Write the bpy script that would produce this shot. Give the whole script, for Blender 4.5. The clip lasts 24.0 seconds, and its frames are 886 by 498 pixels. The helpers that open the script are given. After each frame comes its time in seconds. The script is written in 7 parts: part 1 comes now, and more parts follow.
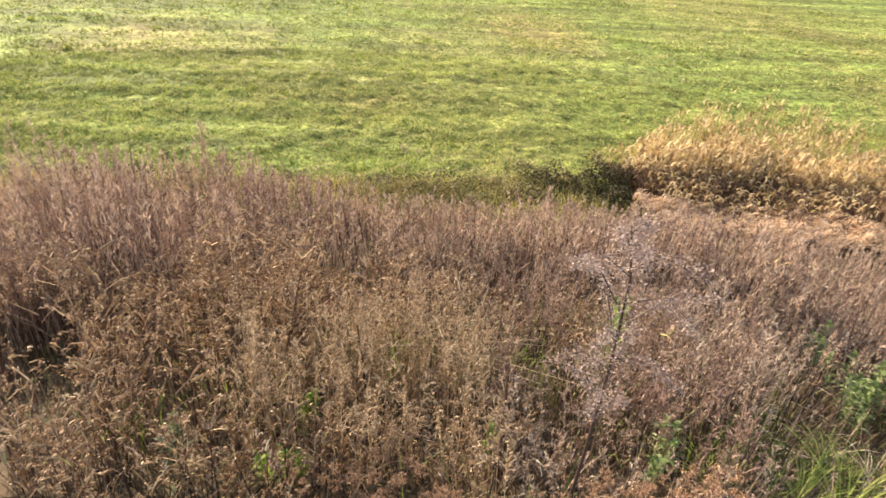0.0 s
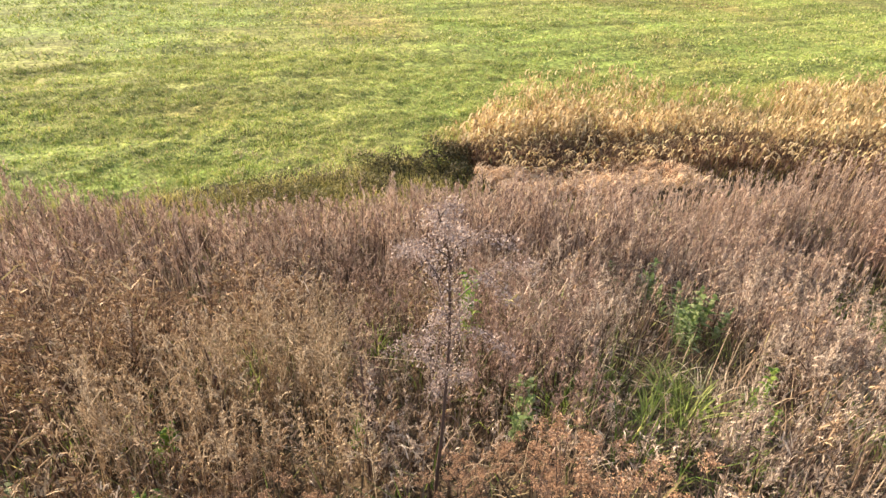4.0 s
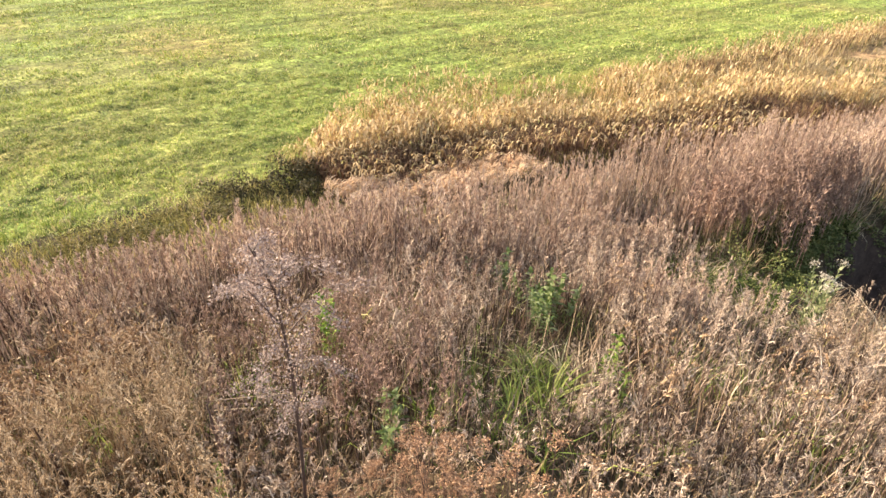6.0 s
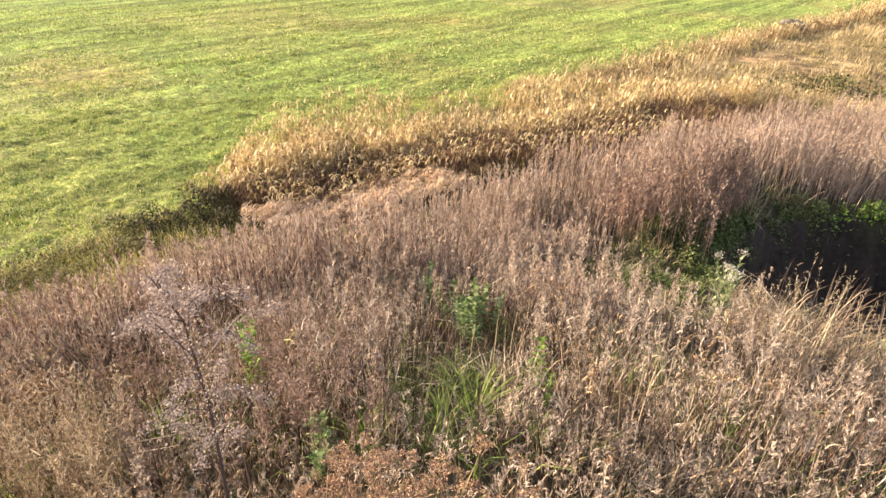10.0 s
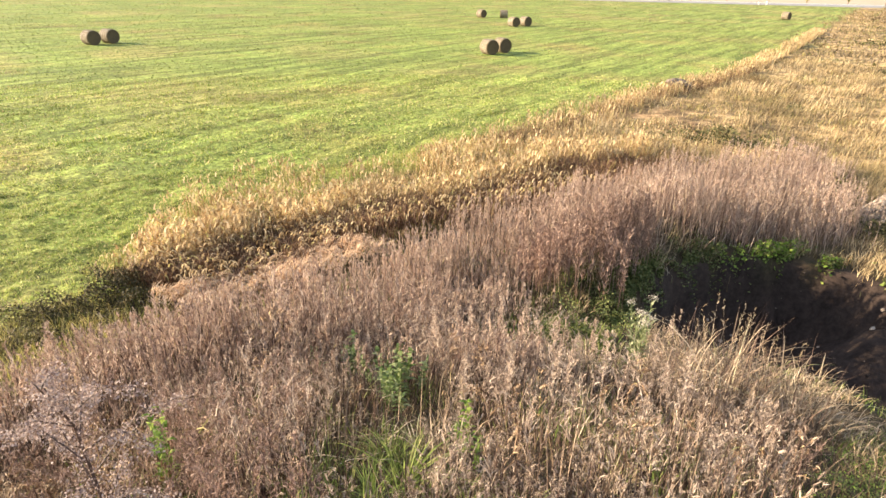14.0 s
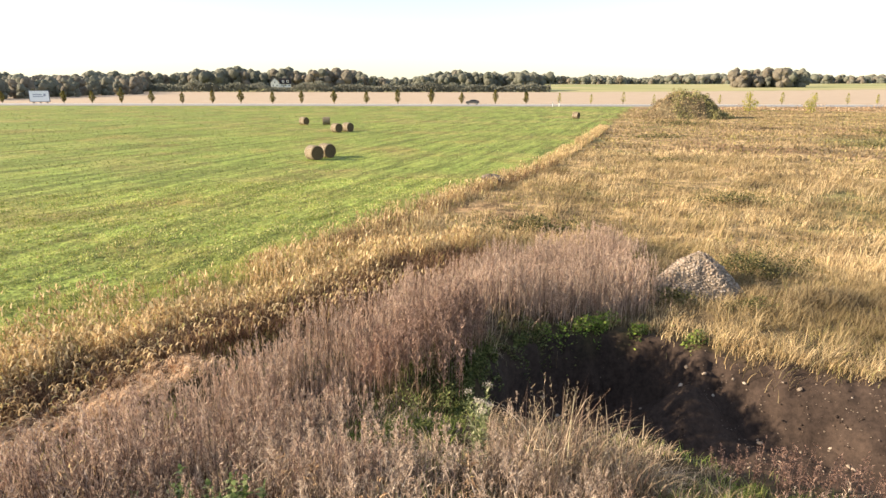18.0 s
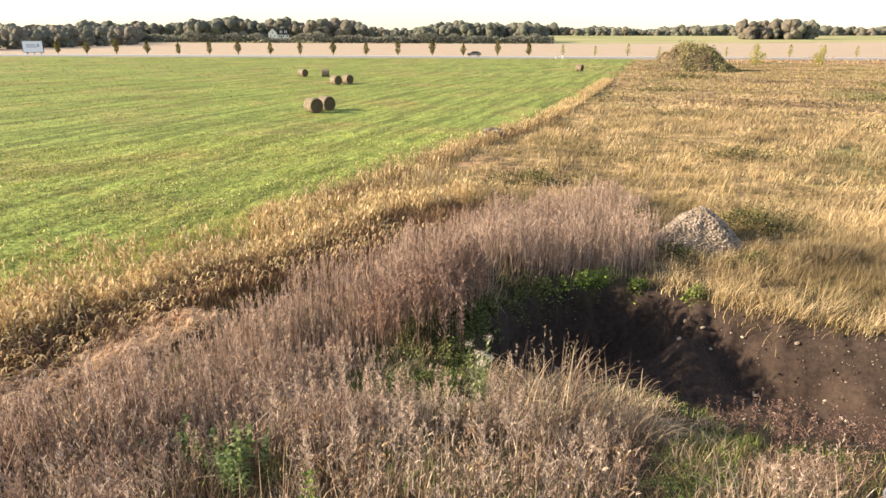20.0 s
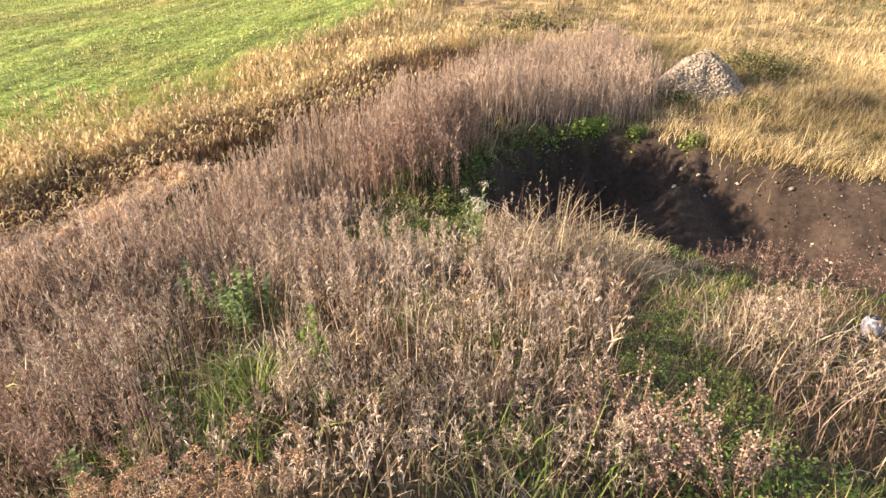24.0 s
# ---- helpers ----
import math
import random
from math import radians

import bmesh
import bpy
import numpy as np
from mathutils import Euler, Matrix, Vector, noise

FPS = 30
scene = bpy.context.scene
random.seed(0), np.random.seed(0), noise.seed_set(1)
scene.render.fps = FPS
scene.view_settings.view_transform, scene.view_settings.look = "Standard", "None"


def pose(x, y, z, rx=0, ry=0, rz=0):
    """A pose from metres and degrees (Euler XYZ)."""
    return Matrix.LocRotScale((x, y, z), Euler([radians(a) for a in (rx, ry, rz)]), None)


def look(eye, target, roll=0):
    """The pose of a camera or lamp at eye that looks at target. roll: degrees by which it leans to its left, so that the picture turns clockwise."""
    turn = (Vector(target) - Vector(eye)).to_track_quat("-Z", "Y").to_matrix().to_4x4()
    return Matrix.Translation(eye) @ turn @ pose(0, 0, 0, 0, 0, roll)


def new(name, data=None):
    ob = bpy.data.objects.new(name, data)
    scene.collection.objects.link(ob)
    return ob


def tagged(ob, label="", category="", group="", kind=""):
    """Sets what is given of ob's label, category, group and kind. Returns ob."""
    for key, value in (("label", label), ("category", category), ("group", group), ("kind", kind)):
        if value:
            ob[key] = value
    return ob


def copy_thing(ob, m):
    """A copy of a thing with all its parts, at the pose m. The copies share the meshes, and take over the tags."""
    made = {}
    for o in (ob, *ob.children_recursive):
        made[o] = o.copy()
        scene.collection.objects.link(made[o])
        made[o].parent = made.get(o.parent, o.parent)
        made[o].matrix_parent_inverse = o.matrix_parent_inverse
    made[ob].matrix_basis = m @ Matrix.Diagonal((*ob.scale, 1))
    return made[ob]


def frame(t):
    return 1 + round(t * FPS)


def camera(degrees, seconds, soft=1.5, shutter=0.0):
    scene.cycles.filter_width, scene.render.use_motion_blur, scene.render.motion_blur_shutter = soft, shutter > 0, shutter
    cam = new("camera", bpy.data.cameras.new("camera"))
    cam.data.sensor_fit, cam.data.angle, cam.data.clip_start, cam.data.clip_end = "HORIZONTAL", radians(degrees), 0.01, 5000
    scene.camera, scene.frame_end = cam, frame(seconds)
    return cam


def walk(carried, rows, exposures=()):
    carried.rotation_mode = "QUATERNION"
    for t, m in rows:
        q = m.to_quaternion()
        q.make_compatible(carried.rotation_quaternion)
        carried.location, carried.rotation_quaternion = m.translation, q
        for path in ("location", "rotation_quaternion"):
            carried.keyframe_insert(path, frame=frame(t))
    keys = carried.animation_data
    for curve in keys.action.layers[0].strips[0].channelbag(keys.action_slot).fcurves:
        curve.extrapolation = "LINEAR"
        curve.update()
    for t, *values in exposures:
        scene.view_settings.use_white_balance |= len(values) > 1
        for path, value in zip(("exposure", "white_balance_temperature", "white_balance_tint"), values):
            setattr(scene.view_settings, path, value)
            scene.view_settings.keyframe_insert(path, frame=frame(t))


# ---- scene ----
# World: +y is the heading of the camera at 18 s, x to its right, z = 0 is the level hay field.
# The camera stands on top of a weedy spoil heap, its eye 5.9 m above the field.
cam = camera(69.4, 24.0, soft=1.5, shutter=0.3)

# seconds, heading (right of +y), pitch, roll, x, y, z
ROWS = [
    (0, -58.23, -31.80, 5.40, -0.377, -0.103, 5.673),
    (0.5, -54.70, -31.56, 4.50, -0.364, -0.087, 5.680),
    (1, -54.35, -31.67, 4.70, -0.365, -0.085, 5.679),
    (1.5, -54.48, -31.57, 4.60, -0.370, -0.086, 5.678),
    (2, -54.72, -31.52, 4.50, -0.367, -0.083, 5.682),
    (2.5, -54.86, -31.51, 4.30, -0.366, -0.080, 5.685),
    (2.6, -54.76, -31.49, 4.28, -0.366, -0.077, 5.687),
    (2.7, -53.82, -31.49, 4.22, -0.362, -0.073, 5.689),
    (2.8, -48.38, -31.64, 3.93, -0.334, -0.056, 5.698),
    (2.9, -45.65, -31.71, 3.78, -0.321, -0.047, 5.704),
    (3, -44.40, -31.72, 3.70, -0.315, -0.042, 5.707),
    (3.5, -43.57, -31.70, 3.80, -0.314, -0.040, 5.708),
    (5.5, -42.96, -32.52, 2.90, -0.310, 0.031, 5.694),
    (5.6, -39.12, -31.93, 2.75, -0.291, 0.035, 5.704),
    (5.7, -35.43, -31.35, 2.59, -0.272, 0.040, 5.715),
    (5.8, -32.54, -30.90, 2.44, -0.258, 0.044, 5.724),
    (5.9, -30.45, -30.58, 2.31, -0.246, 0.048, 5.731),
    (6, -29.82, -30.47, 2.20, -0.241, 0.050, 5.734),
    (6.5, -29.84, -30.43, 2.80, -0.247, 0.017, 5.728),
    (7, -30.36, -30.06, 2.20, -0.238, 0.023, 5.732),
    (7.5, -30.88, -29.90, 2.00, -0.223, 0.006, 5.761),
    (8, -31.07, -29.41, 2.00, -0.220, 0.015, 5.754),
    (8.5, -31.24, -29.63, 1.60, -0.220, 0.028, 5.739),
    (8.6, -31.07, -29.59, 1.60, -0.220, 0.031, 5.736),
    (8.7, -30.36, -29.49, 1.61, -0.216, 0.033, 5.736),
    (8.8, -28.28, -29.21, 1.65, -0.204, 0.036, 5.740),
    (8.9, -24.70, -28.74, 1.74, -0.183, 0.039, 5.750),
    (9, -22.53, -28.44, 1.80, -0.170, 0.041, 5.755),
    (9.5, -22.67, -28.86, 1.90, -0.177, 0.032, 5.750),
    (10, -22.31, -28.79, 1.70, -0.188, 0.040, 5.749),
    (10.5, -21.40, -28.42, 1.50, -0.191, 0.048, 5.750),
    (12.5, -22.14, -27.61, 1.80, -0.176, 0.055, 5.753),
    (12.6, -21.90, -27.47, 1.78, -0.177, 0.058, 5.750),
    (12.7, -20.94, -26.94, 1.74, -0.173, 0.061, 5.753),
    (12.8, -18.68, -25.70, 1.66, -0.163, 0.061, 5.764),
    (12.9, -16.09, -24.28, 1.57, -0.150, 0.062, 5.776),
    (13, -14.07, -23.18, 1.50, -0.142, 0.063, 5.785),
    (13.5, -14.02, -23.02, 1.40, -0.141, 0.054, 5.785),
    (14, -14.87, -23.11, 1.00, -0.143, 0.054, 5.785),
    (14.5, -15.27, -23.23, 0.70, -0.145, 0.064, 5.785),
    (15, -15.41, -23.30, 0.80, -0.144, 0.066, 5.785),
    (15.5, -15.07, -23.42, 1.00, -0.140, 0.071, 5.790),
    (15.7, -14.78, -23.30, 1.05, -0.139, 0.043, 5.808),
    (15.8, -13.32, -22.54, 1.05, -0.127, 0.035, 5.827),
    (15.9, -9.61, -20.59, 1.03, -0.091, 0.039, 5.858),
    (16, -5.32, -18.33, 1.00, -0.050, 0.044, 5.893),
    (16.1, -3.29, -16.68, 1.12, -0.068, 0.020, 5.884),
    (16.2, -2.18, -15.76, 1.18, -0.075, 0.013, 5.881),
    (16.3, -1.83, -15.47, 1.18, -0.071, 0.017, 5.882),
    (16.5, -0.86, -14.69, 1.20, -0.067, 0.023, 5.884),
    (17, 0.12, -14.45, 0.00, -0.030, -0.011, 5.894),
    (17.5, -0.35, -14.24, 0.20, -0.005, -0.007, 5.890),
    (18, 0.00, -14.27, 0.10, 0.002, -0.007, 5.894),
    (18.5, 0.12, -13.92, 0.00, 0.006, 0.001, 5.895),
    (19, 0.24, -13.83, 0.30, 0.004, 0.003, 5.899),
    (19.1, 0.14, -15.34, 0.32, 0.002, 0.007, 5.892),
    (19.2, 0.01, -17.50, 0.34, -0.002, 0.013, 5.882),
    (19.3, -0.02, -18.01, 0.33, -0.003, 0.017, 5.877),
    (19.5, -0.03, -18.15, 0.30, -0.004, 0.021, 5.873),
    (21.5, -0.06, -18.49, 0.20, -0.009, 0.041, 5.842),
    (21.6, 0.02, -19.18, 0.26, -0.014, 0.046, 5.849),
    (21.7, 0.23, -21.92, 0.34, -0.010, 0.044, 5.822),
    (21.8, 0.54, -26.36, 0.45, 0.002, 0.037, 5.767),
    (21.9, 0.76, -29.47, 0.53, 0.008, 0.034, 5.733),
    (22, 0.90, -31.00, 0.60, 0.007, 0.036, 5.726),
    (22.5, 1.08, -31.54, -0.30, 0.010, 0.038, 5.723),
    (23, 0.74, -31.23, -0.30, -0.001, 0.045, 5.714),
    (23.5, 0.37, -31.15, -0.40, -0.003, 0.056, 5.706),
    (24, 0.43, -31.04, -0.40, -0.009, 0.053, 5.700),
]


def aim(yaw, pitch, roll, x, y, z):
    a, b = radians(yaw), radians(pitch)
    way = Vector((math.sin(a) * math.cos(b), math.cos(a) * math.cos(b), math.sin(b)))
    eye = Vector((x, y, z))
    return look(eye, eye + way, roll)


walk(cam, [(r[0], aim(*r[1:])) for r in ROWS], exposures=[(0, 1.72), (3.5, 1.74), (5.6, 1.84), (16.0, 1.82), (16.4, 1.46), (21.5, 1.42), (22.1, 1.36), (22.5, 1.75), (24, 1.77)])

# ---- light: low autumn sun from the left and a little behind, pale hazy sky ----
SUN_HEADING, SUN_HEIGHT = -97.0, 20.5
world = bpy.data.worlds.new("sky")
scene.world = world
world.use_nodes = True
wn, wl = world.node_tree.nodes, world.node_tree.links
sky = wn.new("ShaderNodeTexSky")
sky.sky_type = "NISHITA"
sky.sun_disc = False
sky.sun_elevation = radians(SUN_HEIGHT)
sky.sun_rotation = radians(SUN_HEADING)
sky.air_density, sky.dust_density, sky.ozone_density = 1.0, 0.5, 1.0
# thin white haze over the whole sky
haze = wn.new("ShaderNodeMix")
haze.data_type, haze.blend_type = "RGBA", "ADD"
haze.inputs[0].default_value = 1.0
haze.inputs[7].default_value = (1.8, 1.77, 1.78, 1)
wl.new(sky.outputs[0], haze.inputs[6])
wl.new(haze.outputs[2], wn["Background"].inputs["Color"])
wn["Background"].inputs["Strength"].default_value = 0.068

sun = new("sun", bpy.data.lights.new("sun", "SUN"))
sun.data.energy, sun.data.angle, sun.data.color = 5.0, radians(0.6), (1.0, 0.81, 0.58)
sa, sb = radians(SUN_HEADING), radians(SUN_HEIGHT)
sun.matrix_world = look((0, 0, 50), (-50 * math.sin(sa) * math.cos(sb), -50 * math.cos(sa) * math.cos(sb), 50 - 50 * math.sin(sb)))

rng = np.random.default_rng(7)


# ---- materials ----
class Nodes:
    def __init__(self, name):
        self.mat = bpy.data.materials.new(name)
        self.mat.use_nodes = True
        self.tree = self.mat.node_tree
        self.tree.nodes.clear()
        self.out = self.tree.nodes.new("ShaderNodeOutputMaterial")

    def add(self, kind, **sets):
        node = self.tree.nodes.new(kind)
        for key, value in sets.items():
            node.inputs[key].default_value = value
        return node

    def link(self, a, b):
        self.tree.links.new(a, b)

    def ramp(self, fac, stops):
        node = self.tree.nodes.new("ShaderNodeValToRGB")
        els = node.color_ramp.elements
        while len(els) < len(stops):
            els.new(0.5)
        for el, (p, c) in zip(els, stops):
            el.position, el.color = p, (*c, 1)
        self.link(fac, node.inputs[0])
        return node.outputs["Color"]

    def noise(self, scale, detail=4, rough=0.6, vector=None, stretch=None, turn=0.0):
        node = self.add("ShaderNodeTexNoise", Scale=scale, Detail=detail, Roughness=rough)
        src = vector or self.tree.nodes.new("ShaderNodeTexCoord").outputs["Object"]
        if stretch:
            rot = self.tree.nodes.new("ShaderNodeVectorRotate")
            rot.inputs["Angle"].default_value = turn
            self.link(src, rot.inputs["Vector"])
            mp = self.tree.nodes.new("ShaderNodeMapping")
            mp.inputs["Scale"].default_value = stretch
            self.link(rot.outputs[0], mp.inputs["Vector"])
            src = mp.outputs[0]
        self.link(src, node.inputs["Vector"])
        return node.outputs["Fac"]

    def mix(self, fac, a, b, blend="MIX"):
        node = self.tree.nodes.new("ShaderNodeMix")
        node.data_type, node.blend_type = "RGBA", blend
        for value, slot in ((fac, node.inputs[0]), (a, node.inputs[6]), (b, node.inputs[7])):
            if isinstance(value, (int, float)):
                slot.default_value = value
            elif isinstance(value, tuple):
                slot.default_value = (*value, 1)
            else:
                self.link(value, slot)
        return node.outputs[2]

    def times(self, colour, fac, lo, hi, at=(0.42, 0.58)):
        """Multiply by a noise between lo and hi."""
        return self.mix(1.0, colour, self.ramp(fac, [(at[0], (lo,) * 3), (at[1], (hi,) * 3)]), "MULTIPLY")

    def bump(self, fac, strength, distance):
        node = self.add("ShaderNodeBump", Strength=strength, Distance=distance)
        self.link(fac, node.inputs["Height"])
        return node.outputs[0]

    def shade(self, colour, rough=0.8, metal=0.0, normal=None, translucent=0.0, spec=0.3):
        b = self.add("ShaderNodeBsdfPrincipled", Roughness=rough, Metallic=metal)
        b.inputs["Specular IOR Level"].default_value = spec
        if isinstance(colour, tuple):
            b.inputs["Base Color"].default_value = (*colour, 1)
        else:
            self.link(colour, b.inputs["Base Color"])
        if normal is not None:
            self.link(normal, b.inputs["Normal"])
        last = b.outputs[0]
        if translucent:
            t = self.tree.nodes.new("ShaderNodeBsdfTranslucent")
            if isinstance(colour, tuple):
                t.inputs[0].default_value = (*colour, 1)
            else:
                self.link(colour, t.inputs[0])
            m = self.tree.nodes.new("ShaderNodeMixShader")
            m.inputs[0].default_value = translucent
            self.link(last, m.inputs[1])
            self.link(t.outputs[0], m.inputs[2])
            last = m.outputs[0]
        self.link(last, self.out.inputs[0])
        return self.mat


def plant_material(name, stops, translucent=0.35, patch=0.6, patch_scale=0.6, rough=0.7, tint=None, mown=False):
    """Colour by the single leaf or stalk (islands) and by larger patches."""
    n = Nodes(name)
    geo = n.tree.nodes.new("ShaderNodeNewGeometry")
    colour = n.ramp(geo.outputs["Random Per Island"], stops)
    big = n.noise(patch_scale, 3, 0.6, vector=geo.outputs["Position"])
    value = n.ramp(big, [(0.3, (1 - patch * 0.5,) * 3), (0.7, (1 + patch * 0.25,) * 3)])
    colour = n.mix(1.0, colour, value, "MULTIPLY")
    if mown:
        lines = n.noise(1.0, 4, 0.6, vector=geo.outputs["Position"], stretch=(1.2, 0.12, 1), turn=radians(19))
        colour = n.times(colour, lines, 0.68, 1.1, (0.4, 0.56))
    if tint:
        other = n.noise(patch_scale * 0.7, 4, 0.65, vector=geo.outputs["Position"])
        colour = n.mix(n.ramp(other, [(0.48, (0, 0, 0)), (0.62, (0.75, 0.75, 0.75))]), colour, tint)
    return n.shade(colour, rough, translucent=translucent, spec=0.25)


def plain(name, colour, rough=0.6, metal=0.0, vary=0.25, scale=8.0, bump=0.0, spec=0.4):
    n = Nodes(name)
    a = n.noise(scale, 5)
    b = n.noise(scale * 7, 4)
    dark = tuple(c * (1 - vary) for c in colour)
    lite = tuple(min(1, c * (1 + vary * 0.6)) for c in colour)
    col = n.mix(0.3, n.ramp(a, [(0.3, dark), (0.7, lite)]), n.ramp(b, [(0.3, dark), (0.7, lite)]))
    nor = n.bump(b, 0.5, bump) if bump else None
    return n.shade(col, rough, metal, nor, spec=spec)


M_WEED = plant_material("mauve_brown_dry_weed", [(0, (0.15, 0.095, 0.078)), (0.3, (0.36, 0.255, 0.195)), (0.65, (0.59, 0.445, 0.35)), (0.94, (0.77, 0.62, 0.50)), (1, (0.50, 0.42, 0.18))], 0.22, 0.8, 0.9, tint=(0.46, 0.34, 0.265))
M_BROWN = plant_material("ochre_brown_dry_weed", [(0, (0.085, 0.048, 0.03)), (0.35, (0.235, 0.145, 0.085)), (0.7, (0.43, 0.29, 0.175)), (0.93, (0.66, 0.485, 0.32)), (1, (0.34, 0.30, 0.10))], 0.12)
M_PLUME = plant_material("pale_seed_plume", [(0, (0.20, 0.14, 0.125)), (0.5, (0.36, 0.27, 0.24)), (1, (0.58, 0.47, 0.42))], 0.25)
M_GREY = plant_material("grey_pink_mugwort", [(0, (0.15, 0.10, 0.078)), (0.35, (0.38, 0.285, 0.218)), (0.75, (0.60, 0.475, 0.375)), (1, (0.77, 0.65, 0.53))], 0.2)
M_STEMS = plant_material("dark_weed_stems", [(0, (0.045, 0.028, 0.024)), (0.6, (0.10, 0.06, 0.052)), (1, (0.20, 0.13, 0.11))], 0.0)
M_SHOOT = plant_material("red_brown_shoots", [(0, (0.12, 0.078, 0.062)), (0.35, (0.31, 0.215, 0.172)), (0.75, (0.54, 0.405, 0.325)), (1, (0.72, 0.57, 0.45))], 0.1)
M_RUSTY = plant_material("red_brown_tops", [(0, (0.11, 0.065, 0.05)), (0.5, (0.30, 0.20, 0.155)), (1, (0.56, 0.40, 0.315))], 0.15)
M_WIRE = plant_material("dark_dry_stalks", [(0, (0.045, 0.028, 0.022)), (0.5, (0.14, 0.088, 0.066)), (0.85, (0.32, 0.225, 0.165)), (1, (0.55, 0.42, 0.31))], 0.0)
M_SUNLIT_TAN = plant_material("sunlit_tan_herbs", [(0, (0.15, 0.10, 0.06)), (0.4, (0.38, 0.27, 0.17)), (0.8, (0.60, 0.455, 0.30)), (1, (0.74, 0.60, 0.43))], 0.2)
M_UMBEL = plant_material("rusty_seed_heads", [(0, (0.11, 0.055, 0.032)), (0.5, (0.355, 0.20, 0.115)), (1, (0.55, 0.36, 0.225))], 0.05)
M_HAY = plant_material("pale_dry_grass", [(0, (0.06, 0.042, 0.03)), (0.25, (0.29, 0.21, 0.135)), (0.65, (0.55, 0.42, 0.29)), (0.93, (0.78, 0.66, 0.50)), (1, (0.30, 0.33, 0.11))], 0.22, 1.0, 0.8, tint=(0.33, 0.245, 0.15))
# Withered leaves held dark, so the gaps between weeds look shaded.
M_GAP_LITTER = plant_material("shade_dark_withered_leaves", [(0, (0.035, 0.023, 0.016)), (0.5, (0.12, 0.082, 0.05)), (0.85, (0.28, 0.20, 0.12)), (1, (0.17, 0.20, 0.05))], 0.1)
M_REED = plant_material("golden_reed_grass", [(0, (0.24, 0.15, 0.065)), (0.4, (0.51, 0.365, 0.185)), (0.8, (0.73, 0.57, 0.35)), (1, (0.44, 0.40, 0.14))], 0.3)
M_SHADED_THATCH = plant_material("shade_brown_reed_leaves", [(0, (0.065, 0.034, 0.022)), (0.5, (0.20, 0.112, 0.066)), (0.9, (0.36, 0.23, 0.13)), (1, (0.34, 0.28, 0.09))], 0.12)
M_FLAT = plant_material("flattened_tan_reed", [(0, (0.40, 0.25, 0.15)), (0.5, (0.70, 0.49, 0.32)), (1, (0.84, 0.67, 0.48))], 0.25)
M_MEADOW = plant_material("golden_meadow_grass", [(0, (0.13, 0.09, 0.047)), (0.3, (0.36, 0.26, 0.135)), (0.7, (0.55, 0.415, 0.23)), (0.93, (0.70, 0.57, 0.35)), (1, (0.33, 0.31, 0.10))], 0.25, 1.5, 0.22, tint=(0.26, 0.195, 0.095))
M_MEADOW_FAR = plant_material("far_meadow_clumps", [(0, (0.23, 0.165, 0.09)), (0.5, (0.32, 0.235, 0.13)), (0.85, (0.41, 0.31, 0.18)), (1, (0.27, 0.23, 0.10))], 0.25, 1.6, 0.09, tint=(0.19, 0.15, 0.07))
M_GREEN = plant_material("fresh_green_grass", [(0, (0.05, 0.075, 0.016)), (0.5, (0.16, 0.23, 0.045)), (0.8, (0.33, 0.39, 0.10)), (1, (0.56, 0.48, 0.22))], 0.3)
M_TUFT = plant_material("broad_green_blades", [(0, (0.12, 0.17, 0.03)), (0.5, (0.28, 0.35, 0.075)), (1, (0.52, 0.54, 0.19))], 0.35)
M_FIELD = plant_material("mown_field_grass", [(0, (0.20, 0.26, 0.055)), (0.3, (0.34, 0.41, 0.10)), (0.65, (0.49, 0.52, 0.165)), (0.88, (0.64, 0.60, 0.27)), (1, (0.60, 0.45, 0.22))], 0.25, 0.7, 0.25, mown=True)
M_FIELD_FAR = plant_material("far_field_clumps", [(0, (0.23, 0.31, 0.08)), (0.5, (0.325, 0.385, 0.115)), (0.9, (0.44, 0.44, 0.17)), (1, (0.47, 0.39, 0.19))], 0.2, 1.0, 0.12, mown=True)
M_VERGE = plant_material("yellowing_verge_grass", [(0, (0.13, 0.12, 0.03)), (0.4, (0.34, 0.30, 0.08)), (0.75, (0.52, 0.44, 0.16)), (1, (0.62, 0.48, 0.23))], 0.3, 0.9, 0.5, tint=(0.25, 0.27, 0.06))
M_NETTLE = plant_material("nettle_leaves", [(0, (0.12, 0.18, 0.055)), (0.5, (0.28, 0.37, 0.14)), (1, (0.46, 0.50, 0.28))], 0.45)
M_SHADED_RIM = plant_material("shade_dark_rim_leaves", [(0, (0.045, 0.06, 0.018)), (0.5, (0.115, 0.14, 0.045)), (1, (0.26, 0.27, 0.10))], 0.2)
M_THISTLE = plant_material("grey_green_thistle_leaves", [(0, (0.10, 0.12, 0.05)), (0.5, (0.22, 0.25, 0.12)), (1, (0.42, 0.42, 0.27))], 0.25)
M_SHADED_BRAMBLE = plant_material("shade_dark_bramble_leaves", [(0, (0.028, 0.028, 0.014)), (0.6, (0.075, 0.066, 0.03)), (1, (0.21, 0.165, 0.08))], 0.12)
M_DITCH = plant_material("dull_ditch_herbs", [(0, (0.07, 0.065, 0.022)), (0.5, (0.18, 0.165, 0.06)), (1, (0.36, 0.31, 0.14))], 0.2)
M_LIME = plant_material("lime_bindweed_leaves", [(0, (0.10, 0.18, 0.025)), (0.5, (0.22, 0.33, 0.05)), (1, (0.40, 0.47, 0.12))], 0.35)
M_STEM = plain("dark_brown_stalk", (0.085, 0.05, 0.04), 0.7, vary=0.4, scale=12)
M_STALK = plain("bleached_straw_stalk", (0.48, 0.36, 0.23), 0.6, vary=0.25, scale=12)


